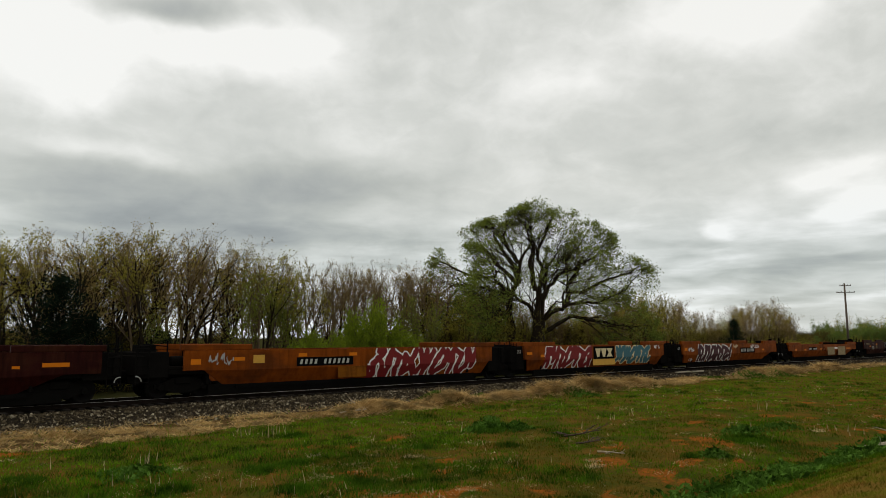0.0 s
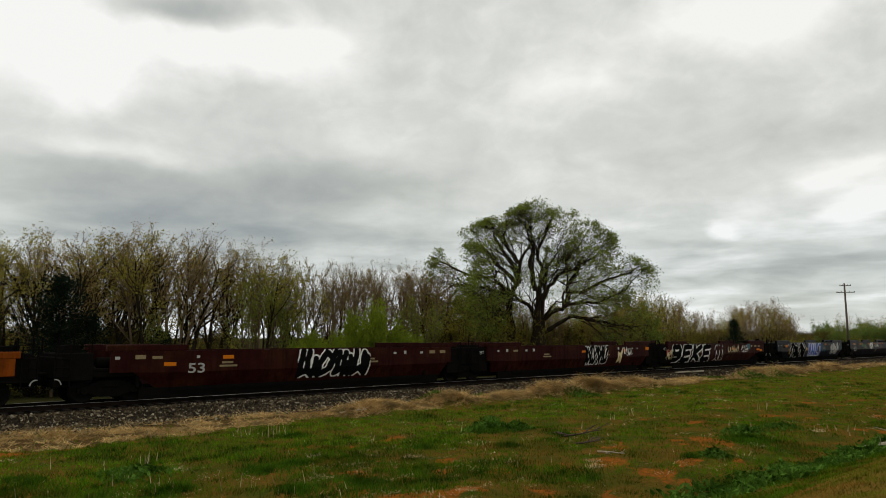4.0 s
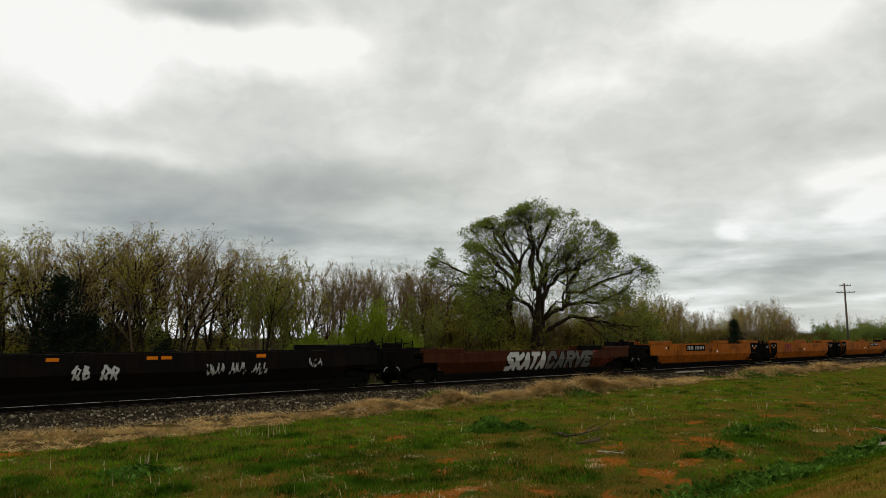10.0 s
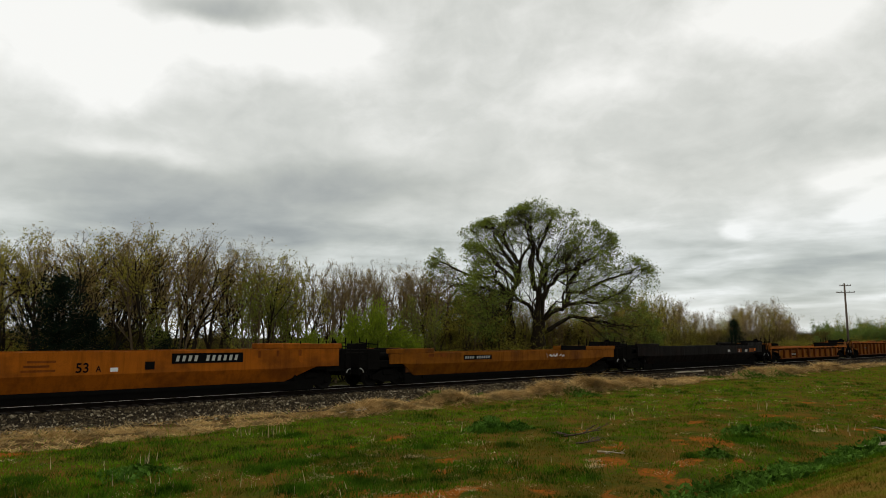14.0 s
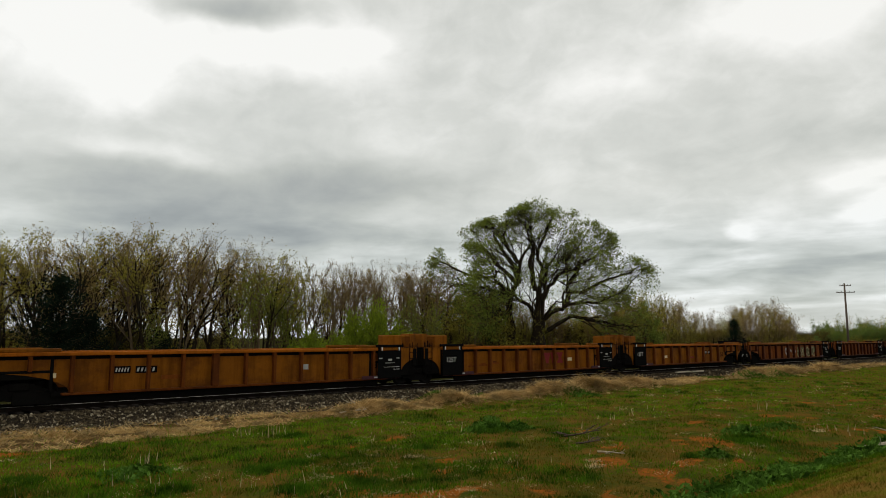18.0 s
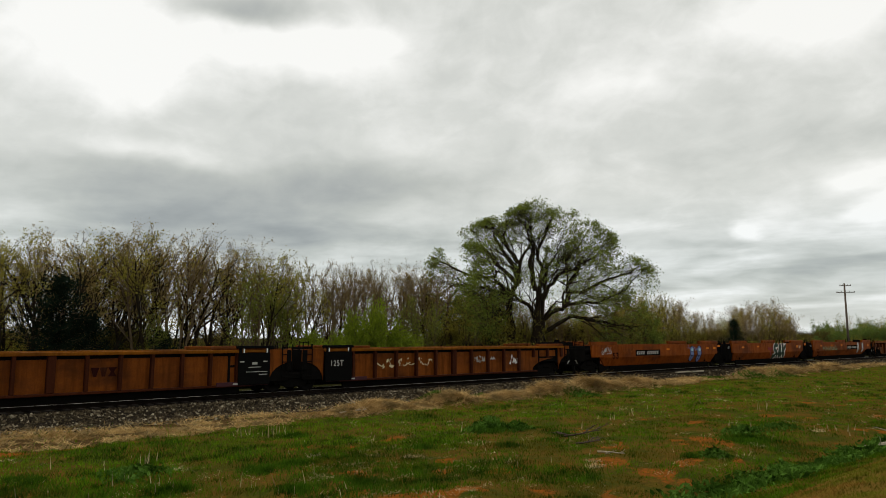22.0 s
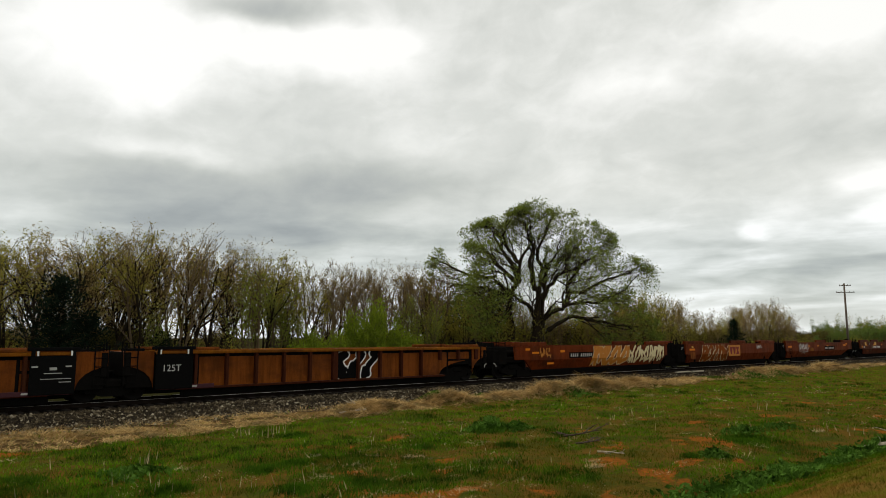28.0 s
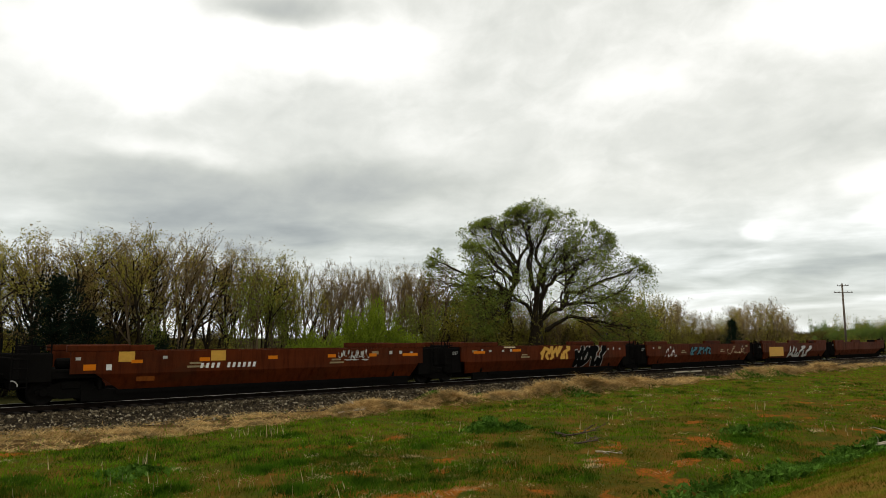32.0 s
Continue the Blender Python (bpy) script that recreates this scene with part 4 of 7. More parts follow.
# main limbs of the old tree in its own plane: (u, height) along each, metres; depth is made by chance
MAIN_LIMBS = (((0.0, -0.6), (-0.1, 3.0), (-0.2, 5.4), (0.1, 8.3), (0.5, 10.5), (0.0, 12.4), (1.1, 14.6), (1.9, 16.4)), ((0.4, 4.6), (0.5, 7.4), (1.1, 8.8), (2.3, 10.0), (4.0, 10.7), (5.9, 11.7), (7.6, 13.9)),
              ((0.3, 5.3), (2.0, 6.4), (3.0, 6.9), (4.4, 7.0), (6.4, 7.2), (8.8, 8.3), (10.6, 10.4)), ((0.8, 4.2), (2.3, 5.1), (3.5, 5.7), (5.9, 5.2), (8.8, 4.7), (10.7, 3.6)),
              ((2.5, 6.6), (3.2, 8.1), (4.9, 8.3), (6.8, 9.3), (9.2, 10.0), (11.1, 11.2)), ((0.7, 8.3), (1.0, 11.0), (2.0, 11.1), (3.0, 11.5), (4.4, 13.1), (5.8, 15.0)),
              ((-0.4, 5.6), (-1.0, 6.9), (-2.3, 7.7), (-4.0, 8.3)), ((-0.2, 8.3), (-0.8, 11.0), (-0.4, 12.9), (-1.1, 14.8), (-0.7, 16.2)), ((3.0, 7.1), (3.0, 8.8), (4.4, 11.0), (6.6, 12.6)))
SIDE_LIMBS = (((-2.6, -0.6), (-2.7, 2.8), (-2.9, 5.4), (-2.9, 7.6), (-2.0, 9.3), (-1.7, 11.5), (-0.6, 13.3), (-0.5, 15.0)), ((-2.9, 7.6), (-4.4, 8.3), (-5.9, 8.8), (-7.6, 9.0), (-9.2, 8.8), (-10.9, 7.6)),
              ((-3.0, 5.4), (-4.2, 5.9), (-6.1, 6.2), (-7.8, 6.5), (-9.5, 5.9), (-11.2, 5.7)), ((-2.2, 9.3), (-3.0, 10.0), (-4.4, 11.2), (-5.4, 12.7), (-6.8, 14.8)),
              ((-2.8, 7.8), (-3.7, 8.6), (-4.4, 9.8), (-7.1, 10.0), (-9.5, 11.2), (-10.9, 11.9)), ((-3.1, 4.0), (-4.2, 4.7), (-5.9, 5.4), (-7.8, 4.7), (-10.0, 3.5)),
              ((-1.8, 11.2), (-2.8, 12.4), (-3.5, 14.1), (-3.0, 16.3)), ((-4.4, 8.3), (-5.4, 7.4), (-5.2, 5.4)), ((-1.8, 9.3), (-3.0, 11.7), (-4.2, 13.6), (-4.7, 15.5)))


def build_great_tree():
    """Two stems and their main limbs, then three orders of branches that stay inside a ragged, lopsided crown."""
    rnd = random.Random(11)
    flat = Vector((math.sin(radians(39.5)), -math.cos(radians(39.5)), 0))
    deep = Vector((math.cos(radians(39.5)), math.sin(radians(39.5)), 0))
    out = []
    left = ((-1, 1.5, 3.5, 6.9, 11.9, 13.1, 15.3, 16.3, 17.3, 17.8), (9, 11.5, 12.0, 12.2, 11.5, 9.3, 7.1, 3.5, 1.4, 0.4))
    right = ((-1, 1.5, 4.5, 6.9, 8.6, 11.2, 11.9, 13.6, 14.8, 16.0, 17.3, 17.9), (9, 11.5, 12.3, 12.4, 11.9, 11.6, 9.3, 8.5, 7.8, 5.2, 4.2, 2.2))

    def shell(p):
        """How far out in the crown a place is: 1 at its ragged edge."""
        u, v = p.dot(flat), p.dot(deep)
        az, r = math.atan2(v, u), math.hypot(v, u)
        k = 0.5 + 0.5 * math.cos(az)
        if p.z > 17.3 - 0.05 * r * r + 1.6 * noise.noise(p * 0.45):
            return 1.1
        edge = k * float(np.interp(p.z, *right)) + (1 - k) * float(np.interp(p.z, *left))
        return r / (edge * (1.0 + 0.25 * noise.noise(p * 0.38) + 0.12 * noise.noise(p * 1.1)))

    def grow(pts, r0, length, level):
        k = len(pts) - 1
        if r0 > 0.4:
            waist = 0.42 if r0 > 0.6 else 0.72
            radii = [r0 * float(np.interp(p.z, (0, 3.2, 5.6, 9, 17), (1.2, 1.0, waist, waist * 0.66, 0.06))) for p in pts]
        else:
            radii = [max(0.012, r0 * (1 - 0.92 * (i / k) ** 0.85)) for i in range(k + 1)]
        out.append((pts, radii, level))
        if level == 3:
            return
        n = (int(length * 1.15) + (5 if pts[-1].z < 9 else 2), 7 if pts[-1].z > 8 else 9, 6)[level]
        for j in range(n):
            f = (0.30 if level == 0 else 0.22) + (0.70 if level == 0 else 0.78) * (j + rnd.random()) / n
            f = min(f, 0.985)
            i = min(k - 1, int(f * k))
            at = pts[i].lerp(pts[i + 1], f * k - i)
            axis = (pts[i + 1] - pts[i]).normalized()
            side = axis.orthogonal().normalized()
            side.rotate(Matrix.Rotation(rnd.random() * math.tau, 3, axis))
            a = radians(rnd.uniform(22, 55))
            d = axis * math.cos(a) + side * math.sin(a)
            out_way = Vector((at.x, at.y, 0.55 * (at.z - 6)))
            d = (d + 0.35 * out_way.normalized() * (level < 2)).normalized()
            nl = (rnd.uniform(2.2, 4.2), rnd.uniform(1.2, 2.2), rnd.uniform(0.5, 1.1))[level] * (1.15 - 0.4 * f)
            while nl > 0.35 and shell(at + d * nl) > 1:
                nl *= 0.75
            if nl < 0.36 and level < 2:
                continue
            grow(limb_path(rnd, at, d, nl, (5, 3, 1)[level], 0.17, 0.03), max(0.013, min(radii[i] * 0.55, (0.10, 0.04, 0.018)[level])), nl, level + 1)

    for turn in (0, 1, 2):
        for i, limb in enumerate(MAIN_LIMBS + SIDE_LIMBS):
            stem = i in (0, len(MAIN_LIMBS))
            if turn and (stem or (i % 3 != turn and i % 5 != turn)):
                continue
            swing = (0, radians(75), radians(-75))[turn] + rnd.uniform(-0.35, 0.35) * (turn > 0)
            base = limb[0][0]
            pts = []
            for j, (u, h) in enumerate(limb):
                x, y = (u - base) * math.cos(swing), (u - base) * math.sin(swing)
                pts.append(flat * (base + x) + deep * (y + rnd.gauss(0, 0.4) * (j > 1)) + Vector((0, 0, h)))
            fine = []
            for a, b in zip(pts, pts[1:]):
                for k in range(3):
                    fine.append(a.lerp(b, k / 3) + Vector((rnd.gauss(0, 0.09), rnd.gauss(0, 0.09), rnd.gauss(0, 0.09))) * (k > 0))
            fine.append(pts[-1])
            length = sum((b - a).length for a, b in zip(fine, fine[1:]))
            grow(fine, (0.80 if i == 0 else 0.50) if stem else (0.30 if turn == 0 else 0.15), length, 0)
    t = thing("great_tree", "broad old tree with dark limbs and fresh green leaves", "tree")
    part("trunk", wood_mesh("trunk", out, M_BARK_DARK), t)
    twigs = [twig for twig in out if twig[2] == 3]
    clump = lambda p: noise.noise(p * 0.55) + 0.5 * noise.noise(p * 1.3)
    leafy = [w for w in twigs if rnd.random() < 0.20 + 0.6 * max(0.0, shell(w[0][-1]) - 0.5) / 0.5 + 0.8 * clump(w[0][-1]) + 0.09 * max(0.0, 9 - w[0][-1].z)]
    part("crown", leaf_mesh("crown", leafy, M_LEAF_OAK, 6, 0.105, 3, 3, 0.17), t)
    stand(t, 55.7, 46, 0, 1.0, 1.0)


build_great_tree()


def build_far_side():
    """Trees and shrubs along the line past the old tree."""
    rnd = random.Random(9)
    olive = make_tree("line_tree", "round-headed small tree with thin olive leaves", slim_tree(70, 7, 3, (8, 5, 4), 36, 0.40, 0.09, 0.22), M_BARK_DARK, M_LEAF_OLIVE, 3, 0.085, 3, 2, group="trees along the line", jitter=0.2)
    bare = make_tree("line_tree", "small pale bare tree with budding twigs", slim_tree(71, 7, 3, (8, 5, 4), 30, 0.40, 0.08, 0.25), M_BARK_PALE, M_LEAF_BUD, 3, 0.07, 3, 2, group="trees along the line", jitter=0.12)
    green = make_tree("line_tree", "small leafy green tree beside the line", slim_tree(72, 6.5, 3, (8, 5, 4), 38, 0.42, 0.09, 0.22), M_BARK, M_LEAF_FRESH, 7, 0.11, 3, 2, group="trees along the line", jitter=0.22)
    shape = ((45, 8.6), (60, 7.6), (68, 7.5), (74, 9.6), (80, 9.4), (86, 8.6), (93, 7.2), (97, 6.4), (103, 8.2), (108, 9.2), (113, 9.8), (119, 9.0), (123, 6.4), (126, 3.4), (131, 4.0), (137, 7.0), (146, 7.8), (155, 7.4), (163, 8.2), (180, 8.5), (210, 9.0))
    for y, gap in ((47, 2.4), (51, 2.8), (58, 3.2)):
        x = 45 * y / 47
        while x < 205 * y / 47:
            q = x * 47 / y
            h = float(np.interp(q, [a for a, _ in shape], [b for _, b in shape])) * (y / 47) * rnd.uniform(0.75, 1.0)
            r = rnd.random()
            kind = (green if r < 0.6 else olive) if q > 132 else (bare if r < (0.7 if q > 82 else 0.2) else olive)
            stand(kind, x, y + rnd.uniform(-1.5, 1.5), rnd.random() * 6.28, h / 7, rnd.uniform(0.8, 1.1))
            x += gap * rnd.uniform(0.7, 1.3) * (1 + max(0, q - 70) / 80)
    for x, y, h in ((46.5, 50, 6.4), (49.5, 51, 5.6), (52.5, 52, 6.2), (56.0, 53, 5.4), (59.5, 52, 6.0), (62.5, 50, 7.0), (64.5, 48, 7.4), (67.0, 49, 7.0), (69.5, 47, 6.6), (44.0, 49, 7.2)):
        stand(olive, x, y, x * 2.1, h / 7, 1.25)
    for y0, kind, size in ((44.5, BRUSH, 1.1), (49, DULL, 0.85), (64, DULL, 1.0)):
        x = 44.0 * y0 / 46
        while x < 200 * y0 / 46:
            stand(kind, x, y0 + rnd.uniform(-1.5, 1.5), rnd.random() * 6.28, size * rnd.uniform(0.75, 1.25), 1.4)
            x += rnd.uniform(1.8, 3.0) * (1 + x / 140)


build_far_side()


def utility_pole():
    t = thing("utility_pole", "weathered wooden utility pole with two crossarms", "utility pole", pose(128.4, 40, float(ground_z(128.4, 40))))
    part("shaft", Shape().rod((0, 0, -0.3), (0, 0, 12.4), 0.19, 0.13, 12).mesh("shaft", M_POLE, True), t)
    d = Vector((math.sin(radians(32)), -math.cos(radians(32)), 0))
    for z, w in ((12.0, 0.85), (10.9, 1.4)):
        c = Vector((-0.1, -0.15, z))
        arm = part("crossarm", Shape().rod(c - d * w, c + d * w, 0.075, sides=4).mesh("crossarm", M_POLE), t)
        for k in (-0.92, -0.45, 0.45, 0.92):
            q = c + d * w * k
            part("insulator", Shape().lathe([(0.05, 0.03), (0.1, 0.07), (0.16, 0.04), (0.2, 0.06), (0.24, 0.03)], q, "z", 8).mesh("insulator", M_INSULATOR), arm)


utility_pole()


# ---- train ----
HALF = 1.5
BREAK_Z, FOOT_Z, TOP_Z, TUCK = 1.08, 0.44, 1.93, 0.34


def face_y(z):
    """How far the flank stands out at a height: it tucks in below the bend."""
    return -HALF if z >= BREAK_Z else -HALF + TUCK * (BREAK_Z - z) / (BREAK_Z - FOOT_Z)


def smooth_flank(x0, x1, cut0, cut1, side, top=TOP_Z):
    """One pressed steel flank; cut0 and cut1: the length of the wheel cut-out at each end."""
    s = Shape()
    xs = sorted({x0, x1, x0 + cut0 * 0.45, x0 + cut0, x1 - cut1 * 0.45, x1 - cut1})
    def low(x):
        a = FOOT_Z
        for d, c in ((x - x0, cut0), (x1 - x, cut1)):
            if c > 0 and d < c:
                a = max(a, FOOT_Z + (1.12 - FOOT_Z) * min(1, (c - d) / (c * 0.55)))
        return a
    rows = []
    for x in xs:
        z0 = low(x)
        zb = max(BREAK_Z, z0 + 0.02)
        rows.append([(face_y(z0), z0), (-HALF, zb), (-HALF, top), (-HALF + 0.16, top), (-HALF + 0.16, top - 0.12), (-HALF + 0.10, zb + 0.05), (face_y(z0) + 0.1, z0)])
    v = [(x, y if side < 0 else -y, z) for x, r in zip(xs, rows) for y, z in r]
    k = 7
    f = [(i * k + j, i * k + (j + 1) % k, i * k + k + (j + 1) % k, i * k + k + j) for i in range(len(xs) - 1) for j in range(k)]
    f += [tuple(range(k)), tuple(range((len(xs) - 1) * k + k - 1, (len(xs) - 1) * k - 1, -1))]
    return s.add(v, f)


MESHES = {}


def cached(key, make):
    if key not in MESHES:
        MESHES[key] = make()
    return MESHES[key]


def truck(unit, x):
    """A two-axle truck at x under a unit."""
    frame_mesh = cached("truck_bolster", lambda: Shape().box(-0.35, 0.35, -1.15, 1.15, 0.55, 0.85, 0.05).box(-0.2, 0.2, -0.3, 0.3, 0.85, 1.1, 0.03).mesh("truck", M_STEEL))
    tr = part("truck", frame_mesh, unit, "black two-axle freight truck")
    tr.matrix_basis = pose(x, 0, 0)
    wheel = cached("wheel", lambda: Shape().lathe([(-0.07, 0.10), (-0.07, 0.17), (-0.03, 0.20), (-0.03, 0.36), (-0.065, 0.39), (-0.065, 0.457), (0.06, 0.465), (0.065, 0.49), (0.09, 0.49), (0.09, 0.4), (0.05, 0.36), (0.05, 0.17), (0.07, 0.1)],
                                             (0, 0, 0), "y", 18).mesh("wheel", M_WHEEL, True))
    back = cached("wheel_back", lambda: Shape().lathe([(0.07, 0.10), (0.07, 0.17), (0.03, 0.20), (0.03, 0.36), (0.065, 0.39), (0.065, 0.457), (-0.06, 0.465), (-0.065, 0.49), (-0.09, 0.49), (-0.09, 0.4), (-0.05, 0.36), (-0.05, 0.17), (-0.07, 0.1)],
                                                 (0, 0, 0), "y", 18).mesh("wheel", M_WHEEL, True))
    side = cached("side_frame", lambda: Shape().prism([(-1.15, 0.42), (-0.75, 0.36), (-0.35, 0.22), (0.35, 0.22), (0.75, 0.36), (1.15, 0.42), (1.15, 0.56), (0.8, 0.66), (0.4, 0.82), (-0.4, 0.82), (-0.8, 0.66), (-1.15, 0.56)], -0.07, 0.07)
                  .lathe([(-0.13, 0.12), (-0.1, 0.15), (0.1, 0.15)], (-0.89, 0, 0.46), "y", 14).lathe([(-0.13, 0.12), (-0.1, 0.15), (0.1, 0.15)], (0.89, 0, 0.46), "y", 14)
                  .rod((-0.18, 0, 0.3), (-0.18, 0, 0.62), 0.07).rod((0.18, 0, 0.3), (0.18, 0, 0.62), 0.07).rod((0, -0.02, 0.3), (0, -0.02, 0.62), 0.07).mesh("side_frame", M_STEEL))
    axle = cached("axle", lambda: Shape().rod((0, -1.02, 0), (0, 1.02, 0), 0.085, sides=10).mesh("axle", M_STEEL, True))
    for dx in (-0.89, 0.89):
        part("axle", axle, tr).matrix_basis = pose(dx, 0, 0.46)
        part("wheel", wheel, tr).matrix_basis = pose(dx, -0.7535, 0.46)
        part("wheel", back, tr).matrix_basis = pose(dx, 0.7535, 0.46)
    for y in (-1.02, 1.02):
        part("side_frame", side, tr).matrix_basis = pose(0, y, 0)


def text_mesh(body, height, slant=0.0, bold=0.0):
    curve = bpy.data.curves.new("letters", "FONT")
    curve.body, curve.size, curve.shear, curve.offset = body, height / 0.7, slant, bold
    ob = bpy.data.objects.new("letters", curve)
    scene.collection.objects.link(ob)
    me = bpy.data.meshes.new_from_object(ob.evaluated_get(bpy.context.evaluated_depsgraph_get()))
    bpy.data.objects.remove(ob)
    co = np.zeros(len(me.vertices) * 3)
    me.vertices.foreach_get("co", co)
    co = co.reshape(-1, 3)
    co -= [co[:, 0].min(), co[:, 1].min(), 0]
    me.vertices.foreach_set("co", np.c_[co[:, 0], np.zeros(len(co)), co[:, 1]].ravel())
    me.update()
    return me


def floor_and_ends(unit, L, a, b, mat, end0, end1, style):
    """The well's floor, its end decks and gear. a, b: where the flanks begin and end. end: 'art' or 'cpl'."""
    fl = cached(("floor", round(L, 1)), lambda: floor_mesh(a, b))
    part("well_floor", fl, unit, "dark open well floor with deep strips for underside shade")
    for x0, d, kind in ((0.0, 1, end0), (L, -1, end1)):
        span = lambda a, b: sorted((d * a, d * b))
        for name, key, label, boxes in (("end_deck", kind, "sooty steel end deck", ((0.35, 3.3, 1.3, 1.16, 1.3), (1.0, 3.6, 1.28, 0.95, 1.2))),
                                        ("bulkhead", "", "", ((3.2, 3.32, 1.32, 0.5, 1.9),)),
                                        ("end_beam", kind, "", ((0.3, 0.55, 1.42, 0.95, 1.75 if kind == "cpl" else 1.9), (0.32, 0.5, 1.3, 0.62, 0.95))),
                                        ("end_box", kind, "", ((0.4, 1.6, 1.34, 0.85 if kind == "cpl" else 0.5, 1.88),)),
                                        ("centre_sill", "", "", ((0.1, 3.4, 0.3, 0.8, 1.15), (1.3, 3.3, 0.62, 0.2, 0.95)))):
            me = cached((name, key, d), lambda: box_mesh(name, [(*span(b[0], b[1]), -b[2], b[2], b[3], b[4]) for b in boxes]))
            part(name, me, unit, label).matrix_basis = pose(x0, 0, 0)
        grab_rails(unit, x0, d, kind)
        for name, make in (("brake_box", brake_mesh), ("air_reservoir", tank_mesh), ("air_hose", hose_mesh)):
            part(name, cached((name, kind, d), lambda: make(d, kind)), unit).matrix_basis = pose(x0, 0, 0)
        lad = cached(("ladder", d), lambda: ladder_mesh(d, M_STEEL))
        part("ladder", lad, unit).matrix_basis = pose(x0, 0, 0)
        if kind == "cpl":
            cp = cached(("coupler", d), lambda: Shape().box(*sorted((d * -0.12, d * 0.6)), -0.12, 0.12, 0.72, 0.98, 0.04).box(*sorted((d * -0.1, d * 0.2)), -0.2, 0.2, 0.7, 1.0, 0.05).mesh("coupler", M_STEEL))
            part("coupler", cp, unit).matrix_basis = pose(x0, 0, 0)
            truck(unit, x0 + d * 2.3)
            if d < 0:
                bw = cached("brake_wheel", lambda: Shape().lathe([(-0.02, 0.28), (0.02, 0.28), (0.02, 0.24), (-0.02, 0.24)], (-0.9, -0.9, 2.05), "x", 18).rod((-0.9, -0.9, 1.3), (-0.9, -0.9, 2.05), 0.04)
                            .box(-1.1, -0.85, -1.05, -0.75, 1.9, 2.2, 0.03).mesh("brake_wheel", M_STEEL))
                part("brake_wheel", bw, unit, "dark hand brake wheel on a post").matrix_basis = pose(x0, 0, 0)
            lever = cached(("cut_lever", d), lambda: lever_mesh(d))
            part("cut_lever", lever, unit, "pale worn uncoupling lever").matrix_basis = pose(x0, 0, 0)
        elif d > 0:
            truck(unit, x0)
            if "125T" not in MESHES:
                me = text_mesh("125T", 0.26)
                me.materials.clear()
                me.materials.append(M_SILVER)
                MESHES["125T"] = me
            part("marking", MESHES["125T"], unit, "white load letters").matrix_basis = pose(1.75, -1.575, 1.12) if style == "ribbed" else Matrix.LocRotScale((0.86, -1.36, 1.5), None, (0.62, 1, 0.7))
            rails = cached("end_rail", lambda: Shape().rod((0.3, -1.1, 1.3), (0.3, -1.1, 2.3), 0.025).rod((0.75, -1.1, 1.3), (0.75, -1.1, 2.3), 0.025).rod((0.3, -1.1, 2.24), (0.75, -1.1, 2.24), 0.02).mesh("end_rail", M_STEEL))
            part("end_rail", rails, unit).matrix_basis = pose(x0, 0, 0)


def box_mesh(name, boxes):
    s = Shape()
    for b in boxes:
        s.box(*b, 0.03)
    return s.mesh(name, M_STEEL)


def grab_rails(unit, x0, d, kind):
    """Posts and rails to hold on to about a unit's end, each a part."""
    tall = 2.52 if kind == "cpl" else 2.28
    bars_at = [("grab_post", (x, y, 1.25), (x, y, tall - 0.14 * x), 0.03) for x, y in ((0.42, -1.2), (0.95, -1.05), (1.55, -1.22), (0.42, 1.2), (1.55, 1.1))]
    bars_at.append(("grab_rail", (0.42, -1.2, tall - 0.3), (1.55, -1.22, tall - 0.42), 0.022))
    bars_at.append(("grab_rail", (0.42, -1.2, 1.75), (0.42, 1.2, 1.75), 0.022))
    for k, (name, a, b, r) in enumerate(bars_at):
        me = cached((name, kind, d, k), lambda: Shape().rod((d * a[0], a[1], a[2]), (d * b[0], b[1], b[2]), r).mesh(name, M_STEEL))
        part(name, me, unit).matrix_basis = pose(x0, 0, 0)


def brake_mesh(d, kind):
    return Shape().box(*sorted((d * 0.7, d * 1.35)), -0.55, 0.35, 1.3, 2.16 if kind == "cpl" else 2.02, 0.03).mesh("brake_box", M_STEEL)


def tank_mesh(d, kind):
    return Shape().lathe([(-0.5, 0.16), (-0.46, 0.2), (0.46, 0.2), (0.5, 0.16)], (d * 2.3, -0.85, 1.5), "x", 12).mesh("air_reservoir", M_STEEL)


def hose_mesh(d, kind):
    s = Shape()
    bend = [(d * (0.3 - 0.07 * k), -0.35, 0.78 - 0.42 * math.sin(k * 0.5)) for k in range(6)]
    for p, q in zip(bend, bend[1:]):
        s.rod(p, q, 0.03)
    return s.mesh("air_hose", M_STEEL)


def lever_mesh(d):
    s = Shape()
    pts = [(d * 0.3 + d * 0.2 * math.cos(k * 0.35), -1.44, 0.75 + 0.2 * math.sin(k * 0.35)) for k in range(6)]
    for p, q in zip(pts, pts[1:]):
        s.rod(p, q, 0.022, sides=5)
    return s.mesh("cut_lever", M_GREY)


def floor_mesh(a, b):
    s = Shape()
    for y in (-1.15, 1.15):
        s.box(a + 2.4, b - 2.4, y - 0.12, y + 0.12, 0.32, 0.46)
    # dark beams carried lower than a real floor, added as shade under the car
    for y in (-1.12, 1.12):
        s.box(a + 1.2, b - 1.2, y - 0.06, y + 0.06, 0.09, 0.5)
    n = 9
    for i in range(n):
        x = a + 2.6 + (b - a - 5.2) * i / (n - 1)
        s.box(x - 0.25, x + 0.25, -1.2, 1.2, 0.34, 0.42)
    return s.mesh("well_floor", M_STEEL)


